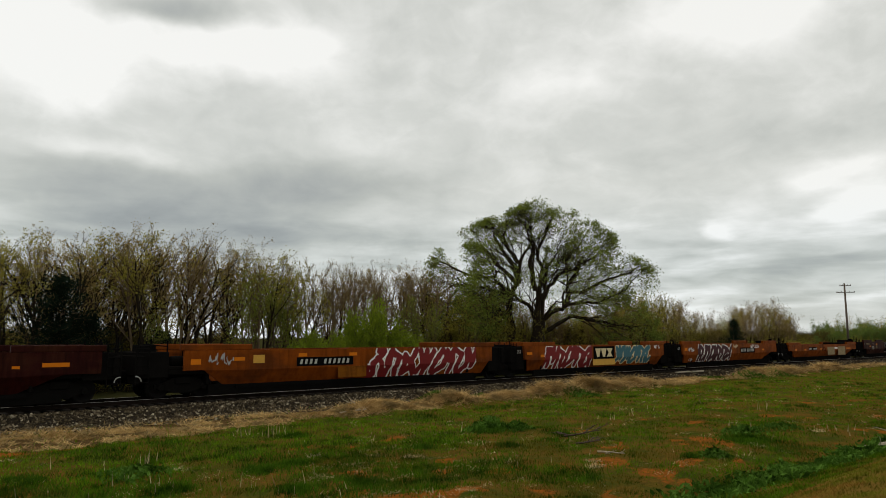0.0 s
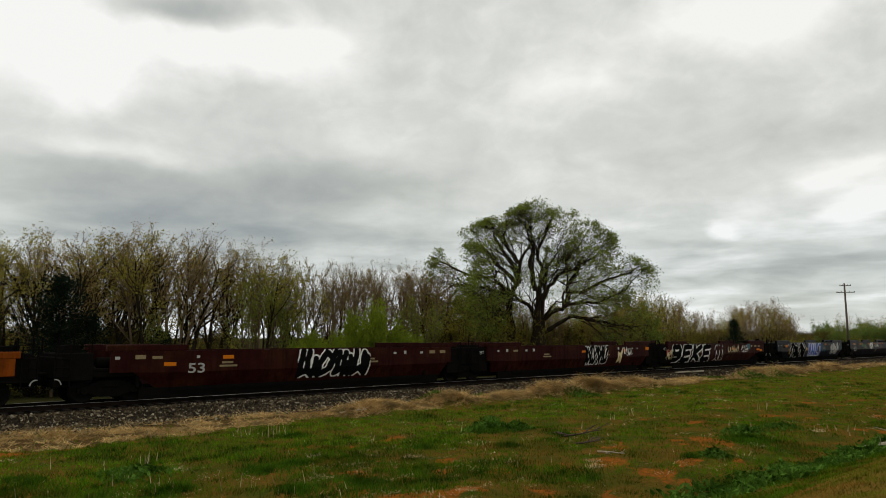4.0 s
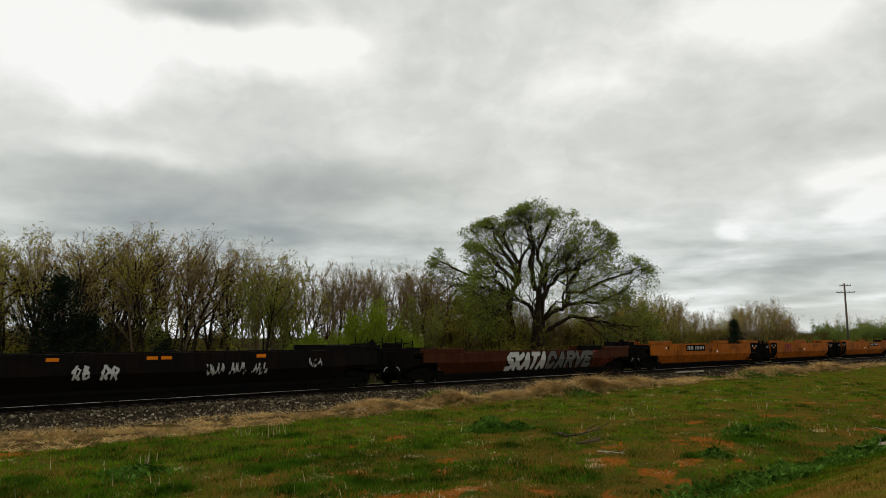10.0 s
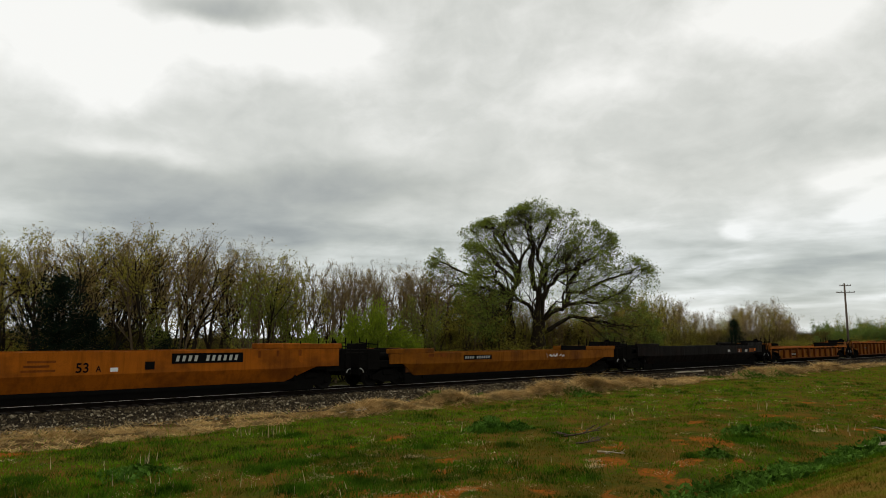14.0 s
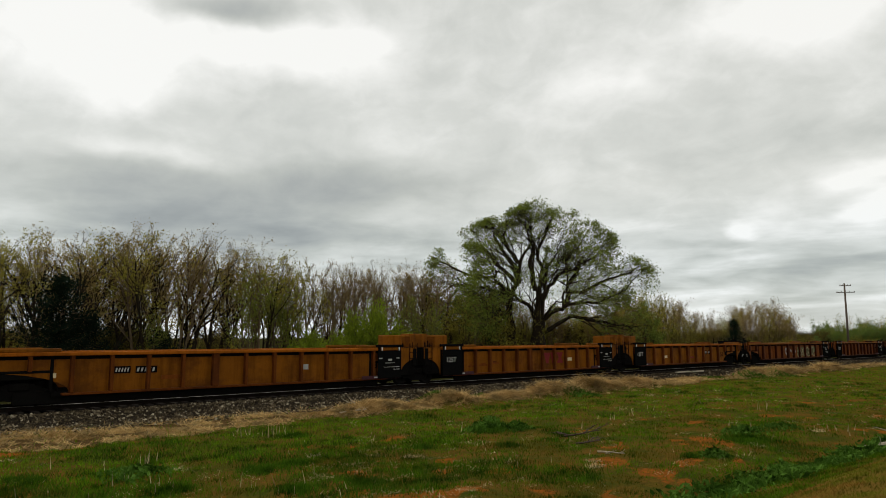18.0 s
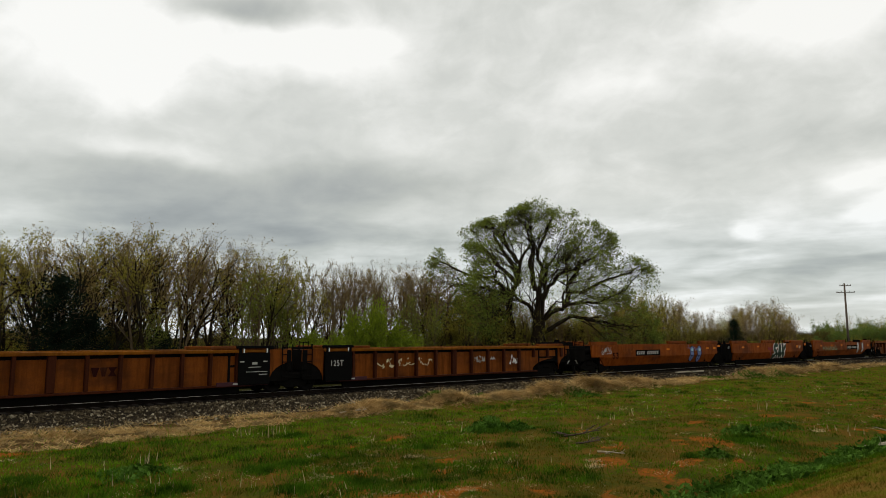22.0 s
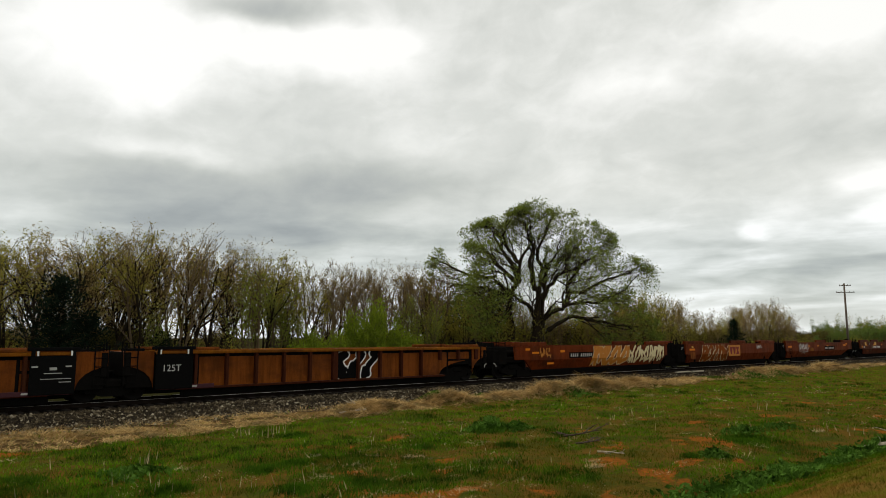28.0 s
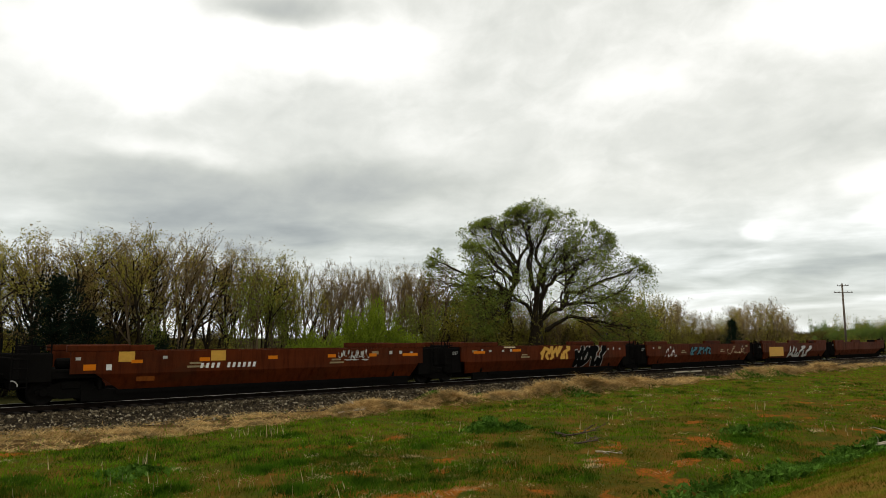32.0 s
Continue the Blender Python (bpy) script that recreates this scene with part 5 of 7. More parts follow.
def ladder_mesh(d, mat):
    s = Shape()
    for x in (0.28, 0.78):
        s.rod((d * x, -1.43, 0.6), (d * x, -1.43, 2.15), 0.025)
    for k in range(5):
        s.rod((d * 0.28, -1.43, 0.7 + k * 0.33), (d * 0.78, -1.43, 0.7 + k * 0.33), 0.02)
    return s.mesh("ladder", mat)


def smooth_unit(L, mat, end0, end1, label, top=TOP_Z, black=False):
    """A well unit with smooth flanks, 0 to L along the train."""
    u = thing("well_car", label, "freight car", group="train of empty well cars")
    a, b = (1.45 if end0 == "art" else 2.15), L - (1.45 if end1 == "art" else 1.0)
    c0, c1 = (0.6 if end0 == "art" else 1.9), (0.6 if end1 == "art" else 2.8)
    for side in (-1, 1):
        me = cached(("flank", round(L, 2), end0, end1, mat.name, side, top), lambda: smooth_flank(a, b, c0, c1, side, top).mesh("flank", mat))
        part("flank", me, u)
    floor_and_ends(u, L, a, b, mat, end0, end1, "smooth")
    for x0, x1 in ((a - 0.15, a + 3.0), (b - 3.0, b + 0.15)):
        for y in (-1, 1):
            me = cached(("wing", round(x1 - x0, 2), mat.name), lambda: Shape().box(0, x1 - x0, -0.1, 0.1, 0, 0.24, 0.02).mesh("guide_wing", mat))
            part("guide_wing", me, u).matrix_basis = pose(x0, y * 1.41, top + 0.004)
    u["ribbed"], u["panel_y"], u["top"] = 0, -HALF, top
    for x, kind, d in ((a, end0, 1), (b, end1, -1)):
        if black and kind == "art":
            plate = part("black_panel", cached(("blackpanel", d), lambda: Shape().box(*sorted((0, d * 1.5)), -0.004, 0.004, 1.09, 1.98).mesh("black_panel", M_BOARD)), u, "black painted end panel")
            plate.matrix_basis = pose(x, -HALF - 0.006, 0)
            low = part("black_panel", cached(("blacklow", d), lambda: low_plate(d).mesh("black_panel", M_BOARD)), u)
            low.matrix_basis = pose(x, 0, 0)
            for k in (0.35, 1.05):
                part("stencil_bar", cached("stencil", lambda: Shape().box(-0.09, 0.09, -0.002, 0.002, 0, 0.16).mesh("stencil_bar", M_GREY)), u).matrix_basis = pose(x + d * k, -HALF - 0.014, 1.62)
            part("reflector", cached("stub_reflector", lambda: Shape().box(-0.16, 0.16, -0.002, 0.002, 0, 0.13).mesh("reflector", M_AMBER)), u, "amber reflective strip").matrix_basis = pose(x + d * 0.7, -HALF - 0.014, 1.45)
    return u


def low_plate(d):
    xs = sorted((d * 0.3, d * 1.5))
    v = [(x, face_y(z) - 0.008 + o, z) for o in (0, 0.006) for x, z in ((xs[0], 0.5), (xs[1], 0.5), (xs[1], 1.08), (xs[0], 1.08))]
    return Shape().add(v, [(0, 1, 2, 3), (7, 6, 5, 4), (0, 4, 5, 1), (1, 5, 6, 2), (2, 6, 7, 3), (3, 7, 4, 0)])


# chords take a lighter paint than their flank: light caught on top, put into colour
LIT_CHORD = {M_RUST.name: M_OLDYEL, M_OLDYEL.name: M_YELLOW}
# ribs and sills take a darker paint than their flank
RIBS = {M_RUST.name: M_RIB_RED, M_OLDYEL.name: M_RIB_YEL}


def ribbed_unit(L, mat, end0, end1, label, tower=True, top=TOP_Z):
    """A well unit with a box top chord and upright ribs on recessed panels."""
    u = thing("well_car", label, "freight car", group="train of empty well cars")
    a, b = (1.5 if end0 == "art" else 0.9), L - (1.5 if end1 == "art" else 0.9)
    c0, c1 = (0.9 if end0 == "art" else 3.0), (0.9 if end1 == "art" else 3.0)
    key = (round(L, 2), end0, end1, mat.name, top)
    u["ribbed"], u["panel_y"], u["top"] = 1, -1.292, top - 0.14
    def arch(x0, x1):
        pts = [(x0 + c0, 0.44), (x1 - c1, 0.44)]
        for k in range(7):
            t = k / 6 * math.pi / 2
            pts.append((x1 - c1 * math.cos(t), 0.44 + 0.78 * math.sin(t)))
        pts += [(x1, top - 0.27), (x0, top - 0.27)]
        for k in range(6, -1, -1):
            t = k / 6 * math.pi / 2
            pts.append((x0 + c0 * math.cos(t), 0.44 + 0.78 * math.sin(t)))
        return pts[:-1] if abs(c0) < 1e-6 else pts
    for side in (-1, 1):
        y = side * 1.26
        # dark strip added behind the slot, standing in for the shade there
        part("inner_web", cached(("rweb", key, side), lambda: Shape().box(a, b, side * 1.17 - 0.03, side * 1.17 + 0.03, top - 0.5, top - 0.1).mesh("inner_web", M_STEEL)), u, "dark strip added for the shade behind the slot")
        part("flank", cached(("rflank", key, side), lambda: Shape().prism(arch(a, b), y - 0.03, y + 0.03).mesh("flank", mat)), u)
        part("top_chord", cached(("rchord", key, side), lambda: Shape().box(a, b, side * 1.38 - 0.13, side * 1.38 + 0.13, top - 0.135, top, 0.02).mesh("top_chord", LIT_CHORD[mat.name])), u, "box-section top chord")
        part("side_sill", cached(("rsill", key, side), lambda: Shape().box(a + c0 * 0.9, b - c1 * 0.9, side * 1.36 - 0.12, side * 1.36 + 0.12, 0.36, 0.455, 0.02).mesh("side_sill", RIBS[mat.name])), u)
        n = 14
        for i in range(n):
            x = a + 0.25 + (b - a - 0.5) * i / (n - 1)
            wide = 0.28 if i in (0, 6, n - 1) else 0.13
            z0 = 0.458
            for d, c in ((x - a, c0), (b - x, c1)):
                if d < c:
                    z0 = 1.24
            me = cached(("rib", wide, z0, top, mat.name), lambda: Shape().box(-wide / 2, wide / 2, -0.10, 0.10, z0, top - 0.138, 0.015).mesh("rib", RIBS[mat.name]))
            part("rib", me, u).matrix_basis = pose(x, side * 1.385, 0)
    floor_and_ends(u, L, a, b, mat, end0, end1, "ribbed")
    for x0, x1 in ((a + 0.1, a + 2.6), (b - 2.6, b - 0.1)):
        for y in (-1, 1):
            me = cached(("rwing", mat.name), lambda: Shape().box(0, 2.5, -0.12, 0.12, 0, 0.13, 0.02).mesh("guide_wing", mat))
            part("guide_wing", me, u).matrix_basis = pose(x0, y * 1.36, top + 0.004)
    for x0, d, kind in ((0, 1, end0), (L, -1, end1)):
        me = cached(("saddle", d, kind, mat.name), lambda: saddle_mesh(d, kind).mesh("end_saddle", mat))
        part("end_saddle", me, u, "painted end saddle over the truck").matrix_basis = pose(x0, 0, 0)
        if kind == "art":
            me = cached(("panel", d), lambda: panel_mesh(d).mesh("black_panel", M_BOARD))
            post = part("black_panel", me, u, "black painted end panel with a notched top")
            post.matrix_basis = pose(x0, -1.53, 0)
            for k in (1.62, 2.72):
                part("upright", cached("white_upright", lambda: Shape().box(-0.03, 0.03, -0.004, 0.004, 1.80, 1.98).mesh("upright", M_WHITE)), post, "small white upright mark").matrix_basis = pose(d * k, -0.045, 0)
            part("slot_bar", cached("slot_bar", lambda: Shape().box(-0.45, 0.45, -0.004, 0.004, 1.83, 1.93).mesh("slot_bar", mat)), post).matrix_basis = pose(d * 2.17, -0.045, 0)
            strip = part("sill_strip", cached(("sill_strip", d), lambda: Shape().box(*sorted((d * 1.5, d * 3.9)), -0.02, 0.02, 0.40, 0.57, 0.008).mesh("sill_strip", M_WINE)), u, "dark red sill strip with white bars")
            strip.matrix_basis = pose(x0, -1.50, 0)
            for k in (2.2, 3.0):
                part("stencil_bar", cached("sill_bar", lambda: Shape().box(-0.16, 0.16, -0.003, 0.003, -0.03, 0.03).mesh("stencil_bar", M_GREY)), strip).matrix_basis = pose(d * k, -0.024, 0.49)
            if d < 0:
                for kx, kz, kw, kh in ((-0.6, 1.42, 0.1, 0.05), (0.5, 1.42, 0.1, 0.05), (0.0, 1.34, 0.12, 0.1), (0.0, 1.18, 0.3, 0.03), (0.1, 0.98, 0.5, 0.025), (0.4, 0.86, 0.2, 0.03)):
                    part("stencil_bar", cached(("pstencil", kw, kh), lambda: Shape().box(-kw, kw, -0.003, 0.003, -kh / 2, kh / 2).mesh("stencil_bar", M_GREY)), post).matrix_basis = pose(d * 2.2 + kx, -0.045, kz)
            if tower:
                me = cached(("tower", d, mat.name), lambda: tower_mesh(d).mesh("end_tower", mat))
                part("end_tower", me, u).matrix_basis = pose(x0, 0, 0)
    return u


def panel_mesh(d):
    """The tall black end post: a plate with a folded rim and a slot near its top."""
    s = Shape()
    s.box(*sorted((d * 1.45, d * 2.95)), -0.03, 0.03, 0.42, 1.80, 0.015)
    s.box(*sorted((d * 1.30, d * 3.05)), -0.04, 0.10, 1.98, 2.10, 0.02)
    for k in (1.5, 2.8):
        s.box(*sorted((d * k, d * (k + 0.12))), -0.035, 0.035, 1.80, 1.99)
    return s


def tower_mesh(d):
    """A folded steel tower over the joint, open in the middle."""
    s = Shape()
    s.box(*sorted((d * 0.25, d * 0.62)), -1.22, -0.4, 1.93, 2.66, 0.03)
    s.box(*sorted((d * 1.15, d * 2.1)), -1.22, -0.4, 1.93, 2.58, 0.03)
    s.box(*sorted((d * 0.6, d * 1.2)), -1.20, -1.1, 2.46, 2.58, 0.02)
    s.box(*sorted((d * 0.6, d * 1.2)), -0.6, -0.5, 1.93, 2.3, 0.02)
    return s


def saddle_mesh(d, kind):
    s = Shape()
    bow = [(d * (1.42 - 1.15 * (1 - math.cos(k * math.pi / 12))), 0.47 + 0.88 * math.sin(k * math.pi / 12)) for k in range(7)]
    outline = [(d * 1.42, 1.93)] + bow + [(d * 0.27, 1.93)]
    for y in (-1.40, 1.34):
        s.prism(outline, y, y + 0.06)
    s.box(*sorted((d * 0.4, d * 1.2)), -1.25, 1.25, 1.55, 1.9, 0.03)
    return s


# joints of the train at the start, in seconds of travel past the camera's line: (joint, joint, kind, paint, ends, label)
U = []


def add(kind, mat, joints, label, first="cpl", last="cpl", **kw):
    made = []
    for i in range(len(joints) - 1):
        L = (joints[i + 1] - joints[i]) * SPEED
        e0 = first if i == 0 else "art"
        e1 = last if i == len(joints) - 2 else "art"
        u = (smooth_unit if kind == "smooth" else ribbed_unit)(L, mat, e0, e1, label, **kw)
        u["start"] = -30.355 + SPEED * joints[i]
        made.append(u)
        U.append(u)
    return made


C_DARK0 = add("smooth", M_MAROON, (0.85, 1.83), "sooty maroon steel well car, empty, with amber reflectors")
C_ORA1 = add("smooth", M_ORANGE, (1.83, 2.83), "orange steel well car end unit with a red and white graffito", "cpl", "art") + add("smooth", M_ORANGE, (2.83, 3.71), "orange steel middle well unit with red and teal graffiti", "art", "art") + add("smooth", M_ORANGE, (3.71, 4.65), "orange steel well car end unit with a wine-red graffito", "art", "cpl")
C_ORA2 = add("smooth", M_ORANGE, (4.65, 5.70), "orange steel single well car with pale primer patches", top=1.72)
C_MAR = add("smooth", M_MAROON, (5.70, 6.68, 7.61, 8.52), "dark maroon steel well car covered in outline graffiti")
C_BLUE = add("smooth", M_BLUE, (8.52, 9.505, 10.417, 11.33), "navy blue steel well car with pale graffiti")
C_BLK = add("smooth", M_BLACK, (11.33, 12.425), "soot-black single well car with small white tags", top=1.85)
C_SKA = add("smooth", M_BROWN, (12.425, 13.465), "rusty single well car with grey block-letter graffiti", top=1.62)
C_YEL = add("smooth", M_YELLOW, (13.465, 14.477, 15.37, 16.32), "clean yellow steel well car with black end panels", black=True)
C_ORS = add("smooth", M_OLDYEL, (16.32, 17.38), "faded yellow single well car with a dark number board", top=1.64)
C_DKS = add("smooth", M_BLACK, (17.38, 18.50), "sooty single well car with amber panels", top=1.76)
C_RBS = add("ribbed", M_OLDYEL, (18.50, 19.56), "old yellow ribbed single well car", top=1.52)
C_RBY = add("ribbed", M_OLDYEL, (19.56, 20.516, 21.39, 22.29), "old yellow ribbed well car unit with end towers")
C_RBB = add("ribbed", M_RUST, (22.29, 23.297, 24.172, 25.119), "rust-brown ribbed well car unit with chalky tags", tower=False)
C_ORA3 = add("smooth", M_ORANGE, (25.119, 26.109, 26.975, 27.95), "orange steel well car unit with spray-painted figures")
C_RBC = add("ribbed", M_RUST, (27.95, 28.86, 29.81, 30.76), "rust-brown ribbed well car unit with pale blue and black graffiti", tower=False)
C_ORA4 = add("smooth", M_BURNT, (30.76, 31.735, 32.65, 33.64), "orange-brown steel well car unit with cream graffiti")
C_RED5 = add("smooth", M_REDBROWN, (33.64, 34.59, 35.48, 36.42, 37.31, 38.25), "red-brown steel well car unit with amber reflectors")


# ---- signs, numbers and graffiti on the flanks: along the unit from x0 to x1, from z0 up to z1 ----
M_CHALK = plain("faded_white_paint", (0.40, 0.40, 0.37), 0.8, 0.5, 12)
M_PRIMER = plain("grey_primer", (0.25, 0.19, 0.10), 0.85, 0.6, 3)
M_VERDI = plain("pale_green_spray", (0.11, 0.22, 0.11), 0.7, 0.5)
M_OCHRE = plain("ochre_spray", (0.42, 0.15, 0.012), 0.7, 0.5)
M_MINTP = plain("olive_spray", (0.062, 0.052, 0.012), 0.7, 0.4)


def flank_y(unit, z):
    """The outer face of a unit's flank at a height."""
    return unit["panel_y"] if unit["ribbed"] else face_y(z)


def panel(unit, x0, x1, z0, z1, mat):
    z1 = min(z1, unit["top"] - 0.01)
    z0 = min(z0, z1 - 0.08)
    me = cached(("panel", round(x1 - x0, 2), round(z1 - z0, 2), mat.name), lambda: Shape().box(0, x1 - x0, -0.003, 0.003, 0, z1 - z0).mesh("paint_patch", mat))
    lean = z0 < BREAK_Z - 0.05 and not unit["ribbed"]
    ob = part("paint_patch", me, unit)
    ob.matrix_basis = pose(x0, (min(flank_y(unit, z0), flank_y(unit, z1)) if lean else flank_y(unit, z0)) - 0.008, z0)
    return ob


def reflector(unit, x0, x1, z0, z1):
    me = cached(("reflector", round(x1 - x0, 1), round(z1 - z0, 1)), lambda: Shape().box(0, x1 - x0, -0.003, 0.003, 0, max(0.08, min(0.22, z1 - z0))).mesh("reflector", M_AMBER))
    ob = part("reflector", me, unit, "amber reflective strip")
    ob.matrix_basis = pose(x0, -HALF - 0.010, max(min(z0, unit["top"] - 0.26), 0.7))


def number(unit, x0, x1, z0, z1, board=M_BOARD, ink=M_CHALK):
    w, h = x1 - x0, z1 - z0
    host = None
    if board:
        host = part("number_board", Shape().box(0, w, -0.003, 0.003, 0, h).mesh("number_board", board), unit, "black number board with white bars")
        host.matrix_basis = pose(x0, flank_y(unit, max(z0, BREAK_Z)) - 0.013, z0)
    n = 10 if w > 2.2 else 5
    for i in range(n):
        k = 0.9 / (n + (1 if n == 10 else 0))
        a, b, c = w * (0.05 + k * (i + (1 if n == 10 and i > 3 else 0))), w * k * 0.50, h * 0.22
        me = cached(("bar", round(w, 2), round(h, 2), ink.name), lambda: Shape().prism([(0, c), (b, c), (b + h * 0.13, h - c), (h * 0.13, h - c)], -0.002, 0.002).mesh("bar", ink))
        ob = part("bar", me, host or unit)
        ob.matrix_basis = pose(a, -0.008, 0) if host else pose(x0 + a, flank_y(unit, max(z0, BREAK_Z)) - 0.013, z0)


def bars(unit, x0, x1, z0, z1, mat):
    """Small lettering too fine to read."""
    n = 3 if z1 - z0 > 0.3 else 2
    for i in range(n):
        h = (z1 - z0) / n
        panel(unit, x0 + 0.1 * i, x1 - 0.2 * (i % 2), z0 + h * i + h * 0.25, z0 + h * i + h * 0.7, mat)


def letters(unit, x0, x1, z0, z1, body, mat):
    key = ("text", body, mat.name)
    if key not in MESHES:
        me = text_mesh(body, 1.0, 0.0, 0.02)
        me.materials.clear()
        me.materials.append(mat)
        MESHES[key] = me
    me = MESHES[key]
    wide = max(v.co.x for v in me.vertices)
    tall = max(v.co.z for v in me.vertices)
    ob = part("marking", me, unit, "painted number or letter")
    ob.matrix_basis = Matrix.LocRotScale((x0, min(flank_y(unit, z0), flank_y(unit, z1)) - 0.016, z0), None, ((x1 - x0) / wide, 1, (z1 - z0) / tall))


def sign(unit, x0, x1, z0, z1, mat, back=None):
    w, h, y = x1 - x0, z1 - z0, min(flank_y(unit, z0), flank_y(unit, z1))
    if back:
        ob = part("sign_panel", Shape().box(0, w * 1.2, -0.003, 0.003, 0, h * 1.5).mesh("sign_panel", back), unit)
        ob.matrix_basis = pose(x0 - w * 0.1, y - 0.010, z0 - h * 0.25)
    for i in range(2):
        me = cached(("wedge", round(w, 2), round(h, 2), mat.name), lambda: Shape().prism([(0.10 * w, 0), (0.22 * w, 0), (0.315 * w, h), (0, h)], -0.003, 0.003).mesh("sign_shape", mat))
        part("sign_shape", me, unit).matrix_basis = pose(x0 + i * 0.33 * w, y - 0.018, z0)
    s = Shape().prism([(w * 0.66, 0), (w, 0), (w * 0.89, h * 0.5), (w, h), (w * 0.66, h), (w * 0.77, h * 0.5)], -0.003, 0.003)
    part("sign_shape", s.mesh("sign_shape", mat), unit).matrix_basis = pose(x0, y - 0.018, z0)


# strokes on a grid of five by five, one digit pair a point
STROKES = {"S": "44 34 14 03 12 32 41 30 10 00", "K": "00 04;44 02 40", "A": "00 24 40;11 31", "T": "04 44;24 20", "C": "43 34 14 03 01 10 30 41", "R": "00 04 34 43 32 02;22 40", "V": "04 20 44", "E": "44 04 00 40;02 32", "B": "00 04 34 43 32 02;32 41 30 00", "I": "20 24", "U": "04 01 10 30 41 44", "L": "04 00 40", "h": "20 02 03 14 23 34 43 42 20"}

# tangled strokes for lettering that cannot be read
MOTIFS = ("00 13 04 24 12 20;23 44 41", "03 14 34 23 11 30 41;02 20", "01 00 20 12 33 44 24", "04 11 24 31 44;11 00", "40 22 44;22 03 00 21", "10 14 02;14 43 31 40", "00 02 24 43 31 10;31 44", "04 00 21 40 43;21 24")


def strokes_of(body, style, rnd):
    """Polylines in letter cells: known letters, or free strokes where nothing can be read."""
    out = []
    count = len(body) if isinstance(body, str) else body
    for i in range(count):
        if isinstance(body, str):
            for line in STROKES[body[i]].split(";"):
                out.append([((i + 0.16 + int(p[0]) / 4 * 0.68 + rnd.uniform(-0.05, 0.05) + 0.05 * (int(p[1]) - 2)) / count, 0.14 + int(p[1]) / 4 * 0.72 + rnd.uniform(-0.03, 0.03)) for p in line.split()])
            continue
        if style == "figure":
            out.append([(0.5, 0.25), (0.5, 0.72)])
            continue
        if style == "tag":
            a, u, pts = rnd.random() * 6.28, -0.05, []
            for q in range(14):
                a += rnd.uniform(0.5, 1.5) * (1 if q % 5 else -1)
                u += 0.085
                size = rnd.uniform(0.14, 0.40)
                pts.append((u + 0.5 * size * math.cos(a) + 0.18 * size * math.sin(a), 0.54 + size * math.sin(a)))
            out.append([((i + a) / count, min(0.95, max(0.12, b))) for a, b in pts])
            if i == 0 and rnd.random() < 0.35:
                out.append([(0.04, rnd.uniform(0.08, 0.2)), (0.5, 0.1), (0.97, rnd.uniform(0.05, 0.2))])
            continue
        for line in rnd.choice(MOTIFS).split(";"):
            out.append([((i + 0.12 + int(p[0]) / 4 * 0.76 + rnd.uniform(-0.09, 0.09) + 0.06 * (int(p[1]) - 2)) / count, 0.11 + int(p[1]) / 4 * 0.78 + rnd.uniform(-0.05, 0.05)) for p in line.split()])
        if rnd.random() < 0.45:
            x = (i + rnd.random()) / count
            out.append([(x, 0.5), (min(0.97, x + rnd.uniform(-0.4, 0.4) / count), rnd.choice((0.06, 0.94)))])
    return out


